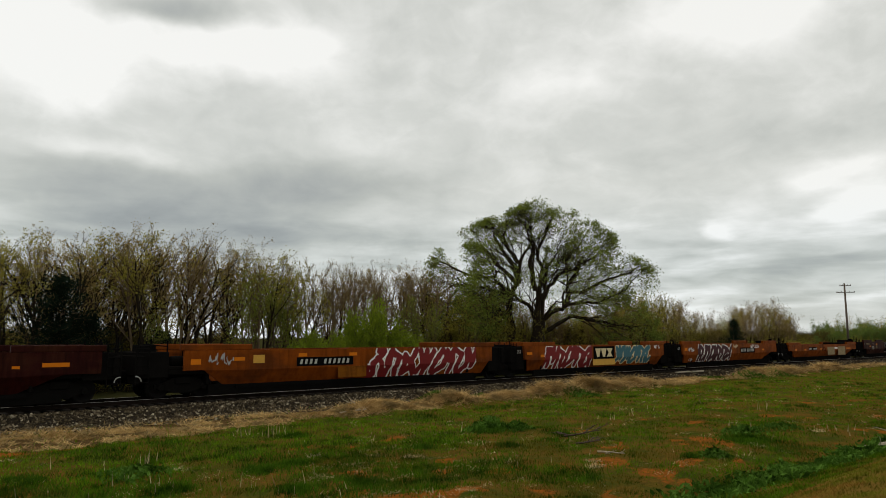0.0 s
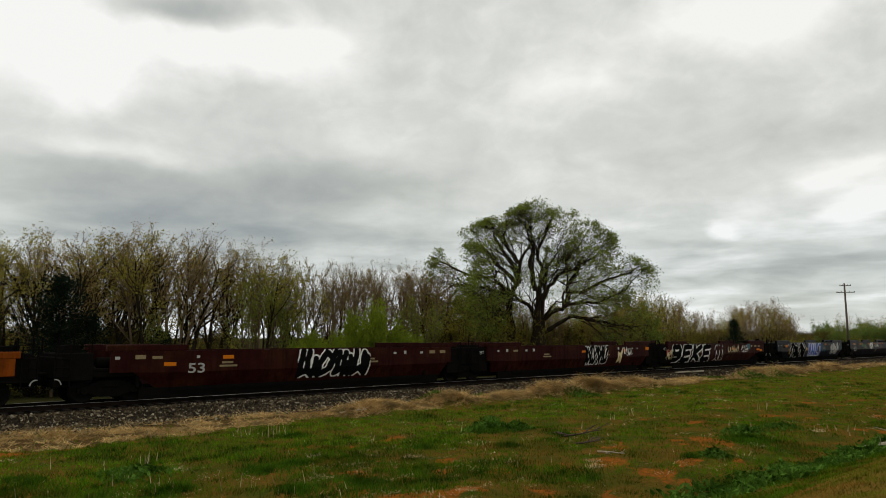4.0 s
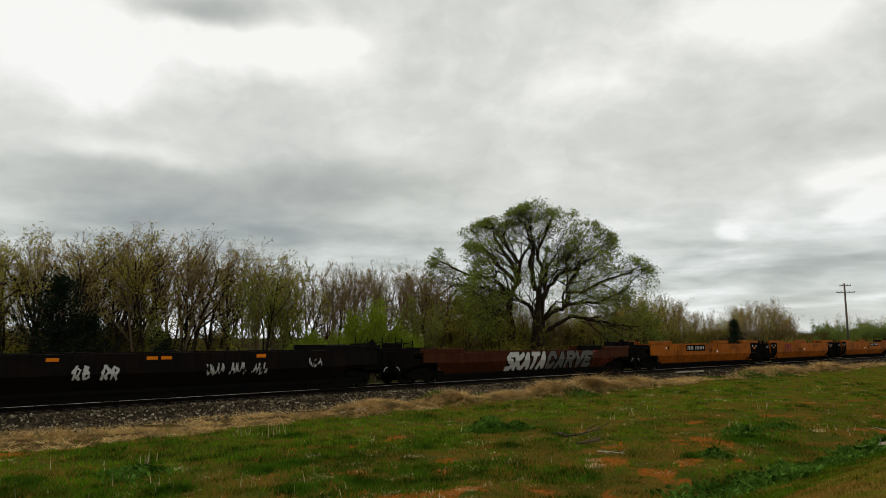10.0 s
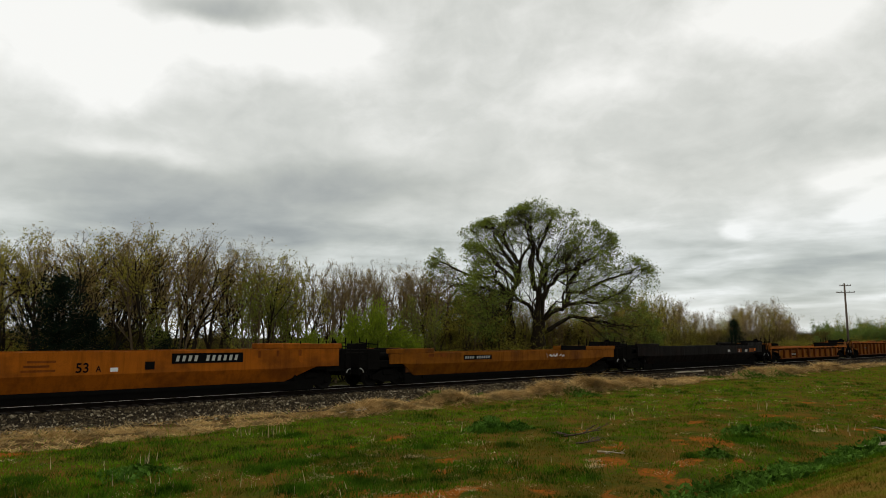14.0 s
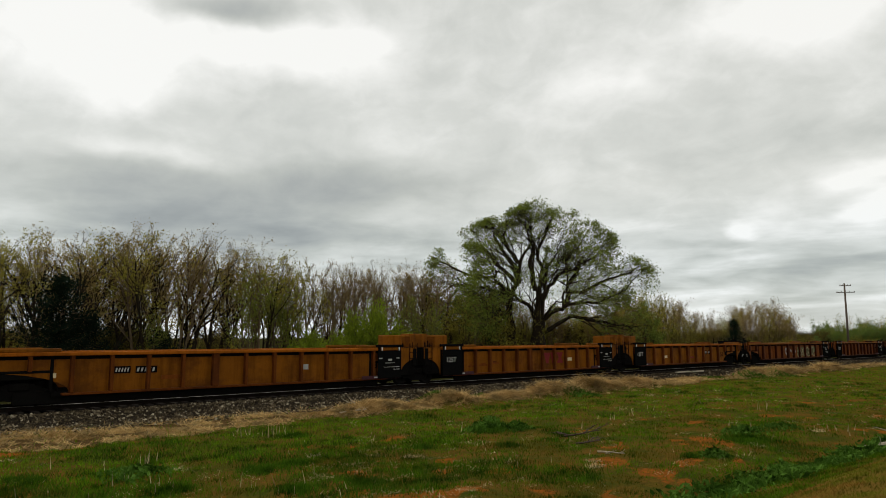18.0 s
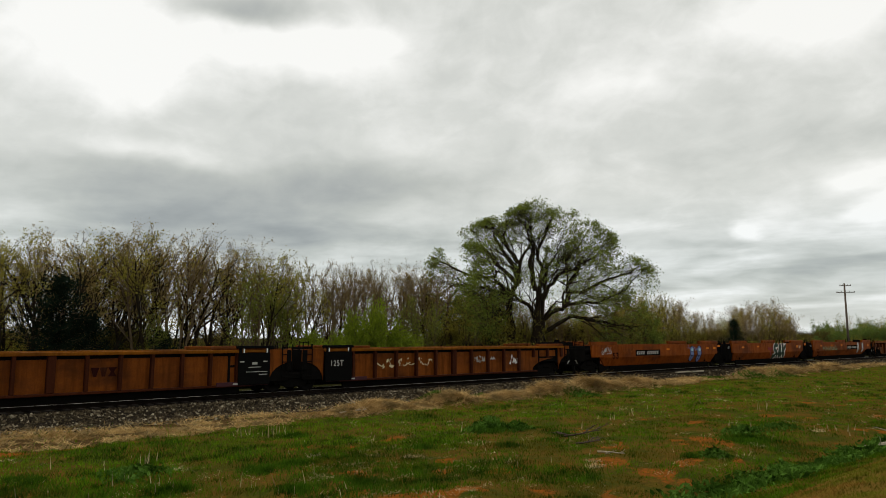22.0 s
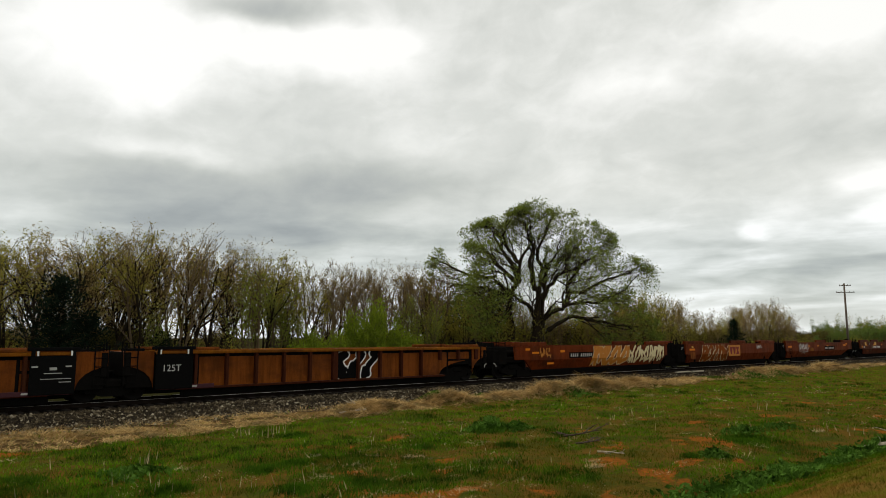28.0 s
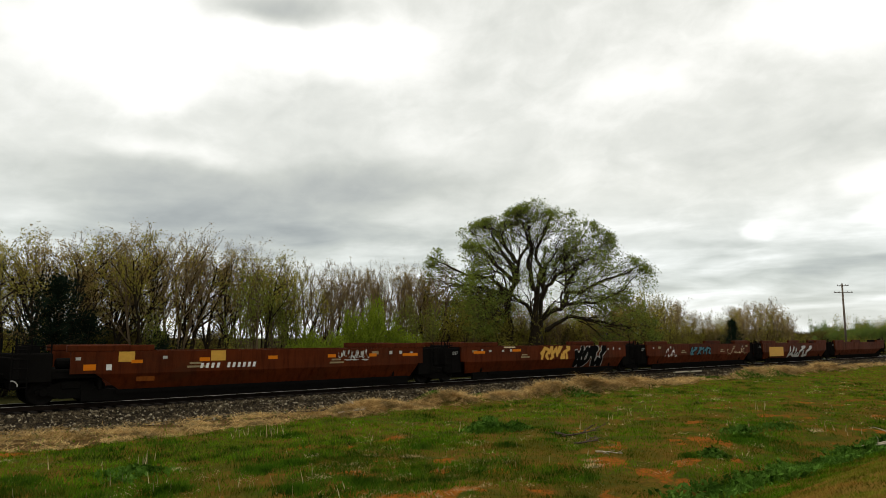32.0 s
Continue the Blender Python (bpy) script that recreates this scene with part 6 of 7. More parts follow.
def spray(unit, x0, x1, z0, z1, body, style, fill, edge, seed):
    """Spray paint laid on the flank as small cells: a fill and an edge colour."""
    rnd = random.Random(seed)
    z1 = min(z1, unit["top"] - 0.01)
    w, h = x1 - x0, z1 - z0
    cell = 0.024 if h > 0.6 else 0.018
    nx, nz = int(w / cell), int(h / cell)
    gx, gz = np.meshgrid((np.arange(nx) + 0.5) / nx * w, (np.arange(nz) + 0.5) / nz * h)
    ripple = 0.02 * np.sin(gx * 9 + seed) * np.sin(gz * 11 + gx * 3)
    d = np.full(gx.shape, 9.0)
    for line in strokes_of(body, style, rnd):
        for (ax, az), (bx, bz) in zip(line, line[1:]):
            ax, bx, az, bz = ax * w, bx * w, az * h, bz * h
            t = np.clip(((gx - ax) * (bx - ax) + (gz - az) * (bz - az)) / ((bx - ax) ** 2 + (bz - az) ** 2 + 1e-9), 0, 1)
            d = np.minimum(d, np.hypot(gx - ax - t * (bx - ax), gz - az - t * (bz - az)))
    d = d + ripple
    pitch = w / (len(body) if isinstance(body, str) else body)
    r = {"block": 0.115 * h, "bubble": 0.12 * h, "thick": 0.075 * h, "tag": 0.018, "thin": 0.045, "figure": 0.34 * w}[style]
    r = min(r, pitch * (0.13 if style == "thick" else 0.21)) if style in ("block", "bubble", "thick") else r
    if isinstance(body, str) and style != "thin":
        r = min(0.135 * h, pitch * 0.2)
    e = {"block": 0.075, "bubble": 0.045, "thick": 0.03, "tag": 0.0, "thin": 0.0, "figure": 0.06}[style]
    kinds = [("graffiti", d < r, fill)]
    if e:
        kinds.append(("graffiti_outline", (d >= r) & (d < r + e), edge))
    if style == "figure":
        inside = d < r
        cap = inside & (gz > h * 0.6) & (np.abs(gz - h * 0.63 - 0.05 * np.sin(gx * 7 / w)) < 0.022)
        mouth = inside & (np.abs(gz - h * (0.40 + 0.05 * np.cos(gx * 6 / w))) < 0.03) & (np.abs(gx - w / 2) < w * 0.27)
        crease = inside & (np.abs(gx - w * (0.36 + 0.1 * np.sin(gz * 5 / h))) < 0.02) & (gz < h * 0.38)
        lines = cap | mouth | crease
        pale = inside & ~lines & (np.hypot((gx - w * 0.55) / (0.2 * w), (gz - h * 0.74) / (0.09 * h)) < 1)
        kinds = [("graffiti", inside & ~lines & ~pale, fill), ("graffiti_outline", kinds[1][1] | lines, edge), ("graffiti_detail", pale, M_SKYB)]
    host = None
    for name, mask, mat in kinds:
        iz, ix = np.nonzero(mask)
        if not len(ix):
            continue
        ids = np.full((nz + 1, nx + 1), -1)
        v, f = [], []
        def vid(a, b):
            if ids[b, a] < 0:
                ids[b, a] = len(v)
                z = z0 + b * h / nz
                v.append((x0 + a * w / nx, flank_y(unit, z) - 0.022, z))
            return int(ids[b, a])
        for a, b in zip(ix.tolist(), iz.tolist()):
            f.append((vid(a, b), vid(a + 1, b), vid(a + 1, b + 1), vid(a, b + 1)))
        ob = part(name, mesh_from(name, v, f, mat), host or unit, "spray-painted graffiti" if host is None else "")
        host = host or ob


def end_marks(unit, seed):
    """Small stencilled blocks and a large reflector near both ends of a unit."""
    rnd = random.Random(seed)
    length = max(o.location.x for o in unit.children)
    for x0, d in ((2.3, 1), (length - 2.3, -1)):
        for k in (0.0, 0.75, 1.4, 2.5, 3.2):
            if rnd.random() < 0.75:
                w = rnd.choice((0.14, 0.18, 0.4))
                panel(unit, x0 + d * k, x0 + d * k + w, 1.62, 1.62 + rnd.choice((0.11, 0.16)), M_CHALK if w < 0.3 else M_PRIMER)
        bars(unit, *sorted((x0 + d * 4.2, x0 + d * 5.0)), 1.22, 1.5, M_PRIMER)


for k, unit in enumerate(C_BLUE + C_MAR + C_RED5[:3]):
    end_marks(unit, 200 + k)
reflector(C_DARK0[0], 18.36, 19.25, 1.40, 1.55)
reflector(C_DARK0[0], 17.42, 17.66, 1.36, 1.46)
reflector(C_ORA1[0], 2.42, 2.85, 1.35, 1.58)
reflector(C_ORA1[0], 4.32, 4.81, 1.47, 1.62)
reflector(C_ORA1[0], 7.46, 7.91, 1.59, 1.74)
reflector(C_ORA1[0], 10.28, 10.75, 1.59, 1.73)
spray(C_ORA1[0], 3.14, 4.29, 1.20, 1.87, 3, "tag", M_GREY, M_DARK, 31)
panel(C_ORA1[0], 5.21, 5.75, 1.35, 1.70, M_GOLD)
number(C_ORA1[0], 7.37, 10.51, 1.16, 1.56)
panel(C_ORA1[0], 9.63, 11.30, 0.56, 1.09, M_OLDYEL)
spray(C_ORA1[0], 11.37, 19.01, 0.48, 2.03, 7, "block", M_RED, M_WHITE, 1)
reflector(C_ORA1[1], 1.66, 2.12, 1.41, 1.64)
reflector(C_ORA1[1], 2.98, 3.43, 1.24, 1.35)
spray(C_ORA1[1], 3.36, 8.42, 0.48, 2.04, 5, "block", M_RED, M_WHITE, 2)
sign(C_ORA1[1], 8.77, 10.83, 1.15, 1.72, M_CREAM, M_BOARD)
panel(C_ORA1[1], 8.51, 11.16, 0.59, 1.03, M_GOLD)
spray(C_ORA1[1], 11.16, 15.81, 0.59, 1.97, 5, "block", M_TEAL, M_CREAM, 3)
spray(C_ORA1[1], 16.33, 17.11, 1.65, 2.01, 3, "tag", M_WHITE, M_WHITE, 4)
spray(C_ORA1[2], 2.38, 3.26, 1.33, 1.68, 4, "tag", M_WHITE, M_WHITE, 5)
spray(C_ORA1[2], 2.64, 3.28, 0.56, 0.81, 4, "tag", M_WHITE, M_WHITE, 6)
spray(C_ORA1[2], 3.89, 10.00, 0.48, 2.02, 6, "block", M_WINE, M_WHITE, 7)
spray(C_ORA1[2], 10.25, 11.16, 1.48, 1.95, 3, "tag", M_CREAM, M_CREAM, 8)
number(C_ORA1[2], 11.66, 14.64, 1.10, 1.58)
reflector(C_ORA1[2], 1.76, 2.19, 1.42, 1.62)
reflector(C_ORA1[2], 16.21, 16.70, 1.28, 1.40)
reflector(C_ORA1[2], 9.66, 10.17, 1.46, 1.60)
spray(C_ORA1[2], 13.74, 15.57, 1.52, 1.88, 5, "tag", M_WHITE, M_WHITE, 9)
reflector(C_ORA2[0], 3.59, 4.05, 1.15, 1.36)
reflector(C_ORA2[0], 6.09, 6.59, 1.13, 1.24)
reflector(C_ORA2[0], 10.39, 11.05, 1.17, 1.29)
number(C_ORA2[0], 7.24, 9.59, 1.12, 1.46)
panel(C_ORA2[0], 12.61, 14.75, 0.59, 1.44, M_PRIMER)
panel(C_ORA2[0], 15.84, 18.18, 0.53, 1.47, M_PRIMER)
panel(C_ORA2[0], 14.81, 15.74, 1.21, 1.42, M_WHITE)
spray(C_ORA2[0], 10.94, 12.11, 1.03, 1.54, 3, "tag", M_DARK, M_DARK, 10)
panel(C_ORA2[0], 18.63, 20.01, 1.18, 1.32, M_AMBER)
reflector(C_MAR[0], 4.17, 4.62, 1.33, 1.55)
reflector(C_MAR[0], 6.64, 7.10, 1.57, 1.73)
letters(C_MAR[0], 5.15, 5.86, 1.02, 1.42, "53", M_GREY)
spray(C_MAR[0], 10.25, 14.37, 0.61, 2.02, 4, "block", M_DARK, M_WHITE, 11)
reflector(C_MAR[1], 10.53, 10.96, 1.47, 1.60)
reflector(C_MAR[1], 15.50, 15.98, 1.47, 1.60)
reflector(C_MAR[1], 13.14, 13.58, 1.48, 1.60)
reflector(C_MAR[1], 18.40, 18.82, 1.54, 1.77)
spray(C_MAR[1], 10.93, 13.58, 0.60, 1.94, 6, "bubble", M_DARK, M_WHITE, 12)
spray(C_MAR[1], 14.74, 15.39, 0.64, 1.75, 1, "thick", M_CREAM, M_CREAM, 13)
spray(C_MAR[1], 15.54, 16.60, 1.01, 1.86, 4, "tag", M_WHITE, M_PERI, 14)
panel(C_MAR[1], 16.90, 18.17, 1.17, 1.58, M_MAROON)
spray(C_MAR[2], 1.13, 2.18, 0.49, 1.71, 5, "tag", M_CREAM, M_CREAM, 15)
panel(C_MAR[2], 1.13, 1.81, 1.06, 1.52, M_RED)
spray(C_MAR[2], 1.92, 8.34, 0.48, 2.06, "BEKE", "block", M_DARK, M_WHITE, 16)
spray(C_MAR[2], 8.98, 10.59, 0.51, 1.85, 3, "bubble", M_MAROON, M_WHITE, 17)
spray(C_MAR[2], 11.33, 13.59, 0.88, 1.99, 4, "tag", M_CREAM, M_WHITE, 18)
spray(C_MAR[2], 13.98, 15.37, 1.09, 2.03, 3, "tag", M_WHITE, M_WHITE, 19)
panel(C_MAR[2], 15.26, 15.84, 1.41, 1.90, M_TEAL)
reflector(C_MAR[2], 9.39, 9.92, 1.42, 1.55)
reflector(C_MAR[2], 12.18, 12.78, 1.42, 1.57)
reflector(C_MAR[2], 17.23, 17.79, 1.31, 1.56)
reflector(C_MAR[2], 17.86, 18.39, 1.23, 1.46)
reflector(C_BLUE[0], 4.11, 4.51, 1.52, 1.73)
reflector(C_BLUE[0], 14.74, 15.26, 1.66, 1.79)
reflector(C_BLUE[0], 18.47, 18.84, 1.69, 1.82)
letters(C_BLUE[0], 4.73, 5.08, 0.85, 1.31, "53", M_GOLD)
spray(C_BLUE[0], 5.19, 9.42, 0.48, 1.98, 6, "bubble", M_DARK, M_WHITE, 20)
number(C_BLUE[0], 8.95, 10.02, 1.15, 1.44, None, M_GOLD)
spray(C_BLUE[0], 9.97, 13.55, 0.51, 1.99, "VAULT", "block", M_COBALT, M_WHITE, 21)
spray(C_BLUE[0], 13.59, 15.05, 0.55, 1.93, 4, "tag", M_TEAL, M_SKYB, 22)
spray(C_BLUE[0], 16.35, 18.84, 0.61, 1.96, 5, "thick", M_SILVER, M_DARK, 23)
panel(C_BLUE[0], 3.52, 4.00, 1.44, 1.77, M_BLACK)
spray(C_BLUE[0], 19.09, 19.82, 0.89, 1.87, 2, "tag", M_TEAL, M_TEAL, 24)
letters(C_BLUE[1], 2.47, 3.40, 0.91, 1.38, "53", M_GREY)
reflector(C_BLUE[1], 2.60, 3.04, 1.60, 1.82)
reflector(C_BLUE[1], 4.86, 5.26, 1.72, 1.83)
spray(C_BLUE[1], 5.40, 7.40, 1.13, 1.85, 6, "tag", M_MINT, M_MINT, 25)
reflector(C_BLUE[1], 4.75, 5.18, 1.61, 1.73)
reflector(C_BLUE[1], 7.79, 8.25, 1.63, 1.73)
reflector(C_BLUE[1], 10.12, 10.58, 1.65, 1.76)
reflector(C_BLUE[1], 12.44, 12.91, 1.64, 1.75)
reflector(C_BLUE[1], 13.39, 13.68, 1.75, 1.90)
spray(C_BLUE[1], 8.35, 9.76, 1.04, 1.91, 5, "thick", M_WHITE, M_DARK, 26)
letters(C_BLUE[1], 10.27, 10.44, 1.19, 1.51, "C", M_WHITE)
spray(C_BLUE[1], 10.66, 12.01, 1.07, 1.91, 4, "tag", M_WHITE, M_WHITE, 27)
spray(C_BLUE[1], 10.30, 11.26, 0.65, 1.09, 4, "tag", M_GREY, M_GREY, 28)
spray(C_BLUE[1], 14.09, 16.22, 0.89, 1.86, 3, "tag", M_TEAL, M_SKYB, 29)
reflector(C_BLUE[1], 18.50, 18.96, 1.56, 1.82)
letters(C_BLUE[2], 1.87, 2.65, 0.88, 1.43, "53", M_RED)
reflector(C_BLUE[2], 1.91, 2.41, 1.61, 1.85)
reflector(C_BLUE[2], 4.10, 4.56, 1.72, 1.84)
spray(C_BLUE[2], 4.54, 7.39, 0.63, 1.91, 7, "thin", M_WHITE, M_WHITE, 30)
reflector(C_BLUE[2], 7.08, 7.48, 1.65, 1.74)
reflector(C_BLUE[2], 9.89, 10.37, 1.62, 1.75)
reflector(C_BLUE[2], 12.80, 13.30, 1.66, 1.79)
reflector(C_BLUE[2], 15.88, 16.33, 1.65, 1.80)
reflector(C_BLUE[2], 18.93, 19.40, 1.57, 1.84)
letters(C_BLUE[2], 11.39, 11.57, 1.18, 1.46, "A", M_WHITE)
number(C_BLUE[2], 12.36, 14.55, 1.15, 1.43, None, M_GREY)
spray(C_BLUE[2], 13.33, 14.36, 1.54, 1.93, 4, "tag", M_WHITE, M_WHITE, 32)
spray(C_BLUE[2], 14.61, 15.40, 0.79, 1.95, 3, "tag", M_SKYB, M_TEAL, 33)
panel(C_BLUE[2], 16.98, 17.47, 1.19, 1.56, M_GOLD)
panel(C_BLUE[2], 18.23, 18.63, 1.54, 1.91, M_MINT)
panel(C_BLUE[2], 12.50, 12.80, 1.78, 1.90, M_WHITE)
reflector(C_BLK[0], 8.00, 8.42, 1.76, 1.88)
reflector(C_BLK[0], 11.54, 11.91, 1.80, 1.90)
reflector(C_BLK[0], 12.10, 12.49, 1.80, 1.91)
reflector(C_BLK[0], 16.25, 16.72, 1.82, 1.94)
spray(C_BLK[0], 8.87, 9.55, 0.85, 1.43, 2, "thick", M_SILVER, M_DARK, 34)
spray(C_BLK[0], 9.85, 10.54, 0.83, 1.44, 2, "thick", M_SILVER, M_DARK, 35)
spray(C_BLK[0], 13.99, 14.79, 0.74, 1.45, 3, "tag", M_GREY, M_GREY, 36)
spray(C_BLK[0], 15.02, 15.79, 0.78, 1.49, 3, "tag", M_GREY, M_GREY, 37)
spray(C_BLK[0], 16.04, 16.79, 0.75, 1.49, 3, "tag", M_GREY, M_GREY, 38)
spray(C_BLK[0], 18.88, 19.62, 1.01, 1.62, 2, "tag", M_GREY, M_GREY, 39)
spray(C_SKA[0], 8.67, 12.37, 0.48, 1.60, "SKATA", "block", M_SILVER, M_DARK, 40)
spray(C_SKA[0], 12.43, 17.30, 0.48, 1.66, "CARVE", "block", M_DIM, M_DARK, 41)
panel(C_SKA[0], 17.24, 17.73, 1.46, 1.64, M_RED)
spray(C_SKA[0], 18.23, 19.46, 0.58, 1.21, 3, "tag", M_RED, M_GREY, 42)
number(C_YEL[0], 7.37, 10.47, 1.39, 1.87)
letters(C_YEL[0], 11.17, 11.61, 1.21, 1.52, "53", M_DARK)
letters(C_YEL[0], 11.99, 12.14, 1.24, 1.46, "B", M_DARK)
panel(C_YEL[0], 12.50, 12.77, 1.22, 1.39, M_WHITE)
spray(C_YEL[0], 5.34, 6.67, 0.78, 1.74, 3, "tag", M_RUST, M_RUST, 43)
panel(C_YEL[0], 4.54, 4.71, 1.54, 1.77, M_DARK)
panel(C_YEL[0], 4.19, 4.40, 1.57, 1.73, M_CREAM)
bars(C_YEL[0], 14.95, 16.26, 1.51, 1.82, M_RUST)
panel(C_YEL[0], 12.63, 12.71, 1.66, 1.86, M_DARK)
sign(C_YEL[1], 4.69, 6.53, 1.10, 1.80, M_RED)
letters(C_YEL[1], 8.30, 8.74, 1.18, 1.54, "53", M_DARK)
letters(C_YEL[1], 9.13, 9.29, 1.18, 1.42, "C", M_DARK)
panel(C_YEL[1], 9.66, 9.94, 1.19, 1.35, M_WHITE)
bars(C_YEL[1], 12.07, 13.44, 1.45, 1.76, M_RUST)
letters(C_YEL[2], 8.13, 8.57, 1.16, 1.52, "53", M_DARK)
letters(C_YEL[2], 8.81, 9.02, 1.17, 1.41, "A", M_DARK)
panel(C_YEL[2], 9.34, 9.62, 1.17, 1.32, M_WHITE)
panel(C_YEL[2], 10.62, 10.99, 1.21, 1.52, M_BOARD)
number(C_YEL[2], 11.66, 14.74, 1.41, 1.82)
panel(C_YEL[2], 15.46, 15.58, 1.58, 1.87, M_RUST)
panel(C_YEL[2], 16.36, 16.49, 1.62, 1.88, M_RUST)
panel(C_YEL[2], 17.49, 17.63, 1.63, 1.90, M_RUST)
bars(C_YEL[2], 6.34, 7.46, 1.19, 1.68, M_RUST)
number(C_ORS[0], 7.35, 9.63, 1.22, 1.48)
spray(C_ORS[0], 14.65, 16.45, 1.18, 1.50, 5, "tag", M_WHITE, M_WHITE, 44)
panel(C_ORS[0], 4.74, 5.12, 1.43, 1.59, M_RUST)
panel(C_ORS[0], 5.58, 6.05, 1.43, 1.61, M_RUST)
panel(C_DKS[0], 18.35, 19.09, 1.17, 1.48, M_RUST)
spray(C_DKS[0], 18.35, 18.67, 1.18, 1.49, 1, "tag", M_GREY, M_GREY, 45)
panel(C_DKS[0], 19.79, 20.28, 1.20, 1.40, M_GREY)
panel(C_DKS[0], 20.67, 21.59, 1.17, 1.50, M_RUST)
reflector(C_DKS[0], 21.72, 21.97, 1.27, 1.51)
panel(C_DKS[0], 16.45, 16.87, 1.24, 1.42, M_GREY)
number(C_RBS[0], 6.03, 6.96, 0.63, 0.96)
number(C_RBS[0], 7.05, 8.16, 0.63, 0.96)
letters(C_RBS[0], 10.31, 10.68, 0.69, 1.02, "53", M_DARK)
panel(C_RBS[0], 8.92, 9.52, 0.69, 0.80, M_RUST)
panel(C_RBS[0], 12.80, 13.18, 0.74, 0.88, M_RUST)
number(C_RBY[0], 5.41, 6.01, 1.09, 1.36)
number(C_RBY[0], 6.20, 7.03, 1.08, 1.35)
panel(C_RBY[0], 7.22, 7.94, 0.81, 0.97, M_RUST)
panel(C_RBY[0], 13.52, 14.00, 0.99, 1.23, M_GREY)
panel(C_RBY[0], 3.25, 3.41, 1.00, 1.17, M_CREAM)
letters(C_RBY[0], 17.56, 18.01, 0.93, 1.26, "53", M_DARK)
sign(C_RBY[1], 10.39, 12.33, 0.84, 1.51, M_RED)
panel(C_RBY[1], 12.77, 13.25, 0.96, 1.16, M_CREAM)
bars(C_RBY[1], 3.66, 4.12, 0.81, 1.12, M_RUST)
bars(C_RBY[1], 4.54, 5.27, 0.86, 1.03, M_RUST)
bars(C_RBY[1], 5.59, 6.22, 0.94, 1.11, M_RUST)
letters(C_RBY[1], 15.81, 16.36, 0.92, 1.26, "53", M_DARK)
number(C_RBY[2], 12.07, 12.76, 1.09, 1.39)
number(C_RBY[2], 12.95, 13.74, 1.09, 1.39)
letters(C_RBY[2], 15.18, 15.67, 0.88, 1.20, "53", M_DARK)
panel(C_RBY[2], 15.99, 16.39, 0.91, 1.26, M_BOARD)
panel(C_RBY[2], 5.92, 6.38, 0.90, 1.08, M_CREAM)
panel(C_RBY[2], 9.98, 10.58, 0.80, 0.93, M_RED)
spray(C_RBB[0], 9.29, 10.01, 0.67, 1.53, "h", "thin", M_GREY, M_GREY, 46)
spray(C_RBB[0], 10.27, 11.06, 0.85, 1.51, 2, "tag", M_GREY, M_GREY, 47)
spray(C_RBB[0], 11.26, 12.06, 0.56, 1.52, 3, "tag", M_GREY, M_CREAM, 48)
spray(C_RBB[0], 12.43, 17.05, 0.52, 1.50, 5, "bubble", M_MINTP, M_CREAM, 49)
panel(C_RBB[0], 16.35, 17.55, 0.98, 1.46, M_VERDI)
sign(C_RBB[1], 10.30, 11.23, 0.99, 1.33, M_MAROON)
spray(C_RBB[2], 4.67, 8.45, 0.80, 1.49, 4, "tag", M_CREAM, M_CREAM, 50)
spray(C_RBB[2], 11.65, 12.51, 0.94, 1.47, 4, "tag", M_GREY, M_GREY, 51)
spray(C_RBB[2], 12.84, 13.36, 1.15, 1.37, 3, "tag", M_GREY, M_GREY, 52)
spray(C_RBB[2], 14.59, 15.36, 0.75, 1.47, 3, "tag", M_WHITE, M_WHITE, 53)
number(C_ORA3[0], 7.48, 10.88, 1.14, 1.56)
spray(C_ORA3[0], 3.20, 4.40, 1.27, 1.90, 3, "tag", M_GREY, M_GREY, 54)
spray(C_ORA3[0], 5.87, 7.70, 1.30, 1.80, 4, "tag", M_RUST, M_RUST, 55)
letters(C_ORA3[0], 4.53, 5.26, 0.99, 1.41, "53", M_DARK)
spray(C_ORA3[0], 15.38, 16.21, 0.54, 1.83, 1, "figure", M_PERI, M_DARK, 56)
spray(C_ORA3[0], 16.56, 17.44, 0.48, 1.84, 1, "figure", M_PERI, M_DARK, 57)
spray(C_ORA3[0], 14.95, 15.43, 1.47, 1.92, 1, "tag", M_PERI, M_DARK, 58)
spray(C_ORA3[0], 16.11, 16.59, 1.36, 1.77, 1, "tag", M_PERI, M_DARK, 59)
reflector(C_ORA3[0], 11.85, 12.25, 1.50, 1.61)
reflector(C_ORA3[0], 18.20, 18.64, 1.52, 1.63)
reflector(C_ORA3[0], 19.41, 19.91, 1.52, 1.61)
reflector(C_ORA3[0], 20.21, 20.67, 1.70, 1.93)
reflector(C_ORA3[1], 3.33, 3.74, 1.53, 1.66)
reflector(C_ORA3[1], 6.46, 6.88, 1.57, 1.69)
panel(C_ORA3[1], 8.85, 9.89, 1.32, 1.53, M_RED)
panel(C_ORA3[1], 9.26, 9.54, 0.79, 1.32, M_RED)
spray(C_ORA3[1], 10.06, 13.06, 0.48, 2.04, "SAK", "block", M_GREEN, M_WHITE, 60)
reflector(C_ORA3[1], 15.75, 16.13, 1.46, 1.63)
reflector(C_ORA3[1], 17.78, 18.18, 1.68, 1.92)
spray(C_ORA3[1], 16.35, 16.87, 1.39, 1.69, 2, "tag", M_CREAM, M_CREAM, 61)
spray(C_ORA3[2], 4.22, 8.63, 1.06, 1.61, 8, "tag", M_MINT, M_MINT, 62)
letters(C_ORA3[2], 2.24, 3.01, 0.79, 1.27, "53", M_DARK)
number(C_ORA3[2], 11.76, 15.21, 1.11, 1.58)
spray(C_ORA3[2], 15.12, 16.03, 0.71, 2.06, 1, "figure", M_SILVER, M_DARK, 63)
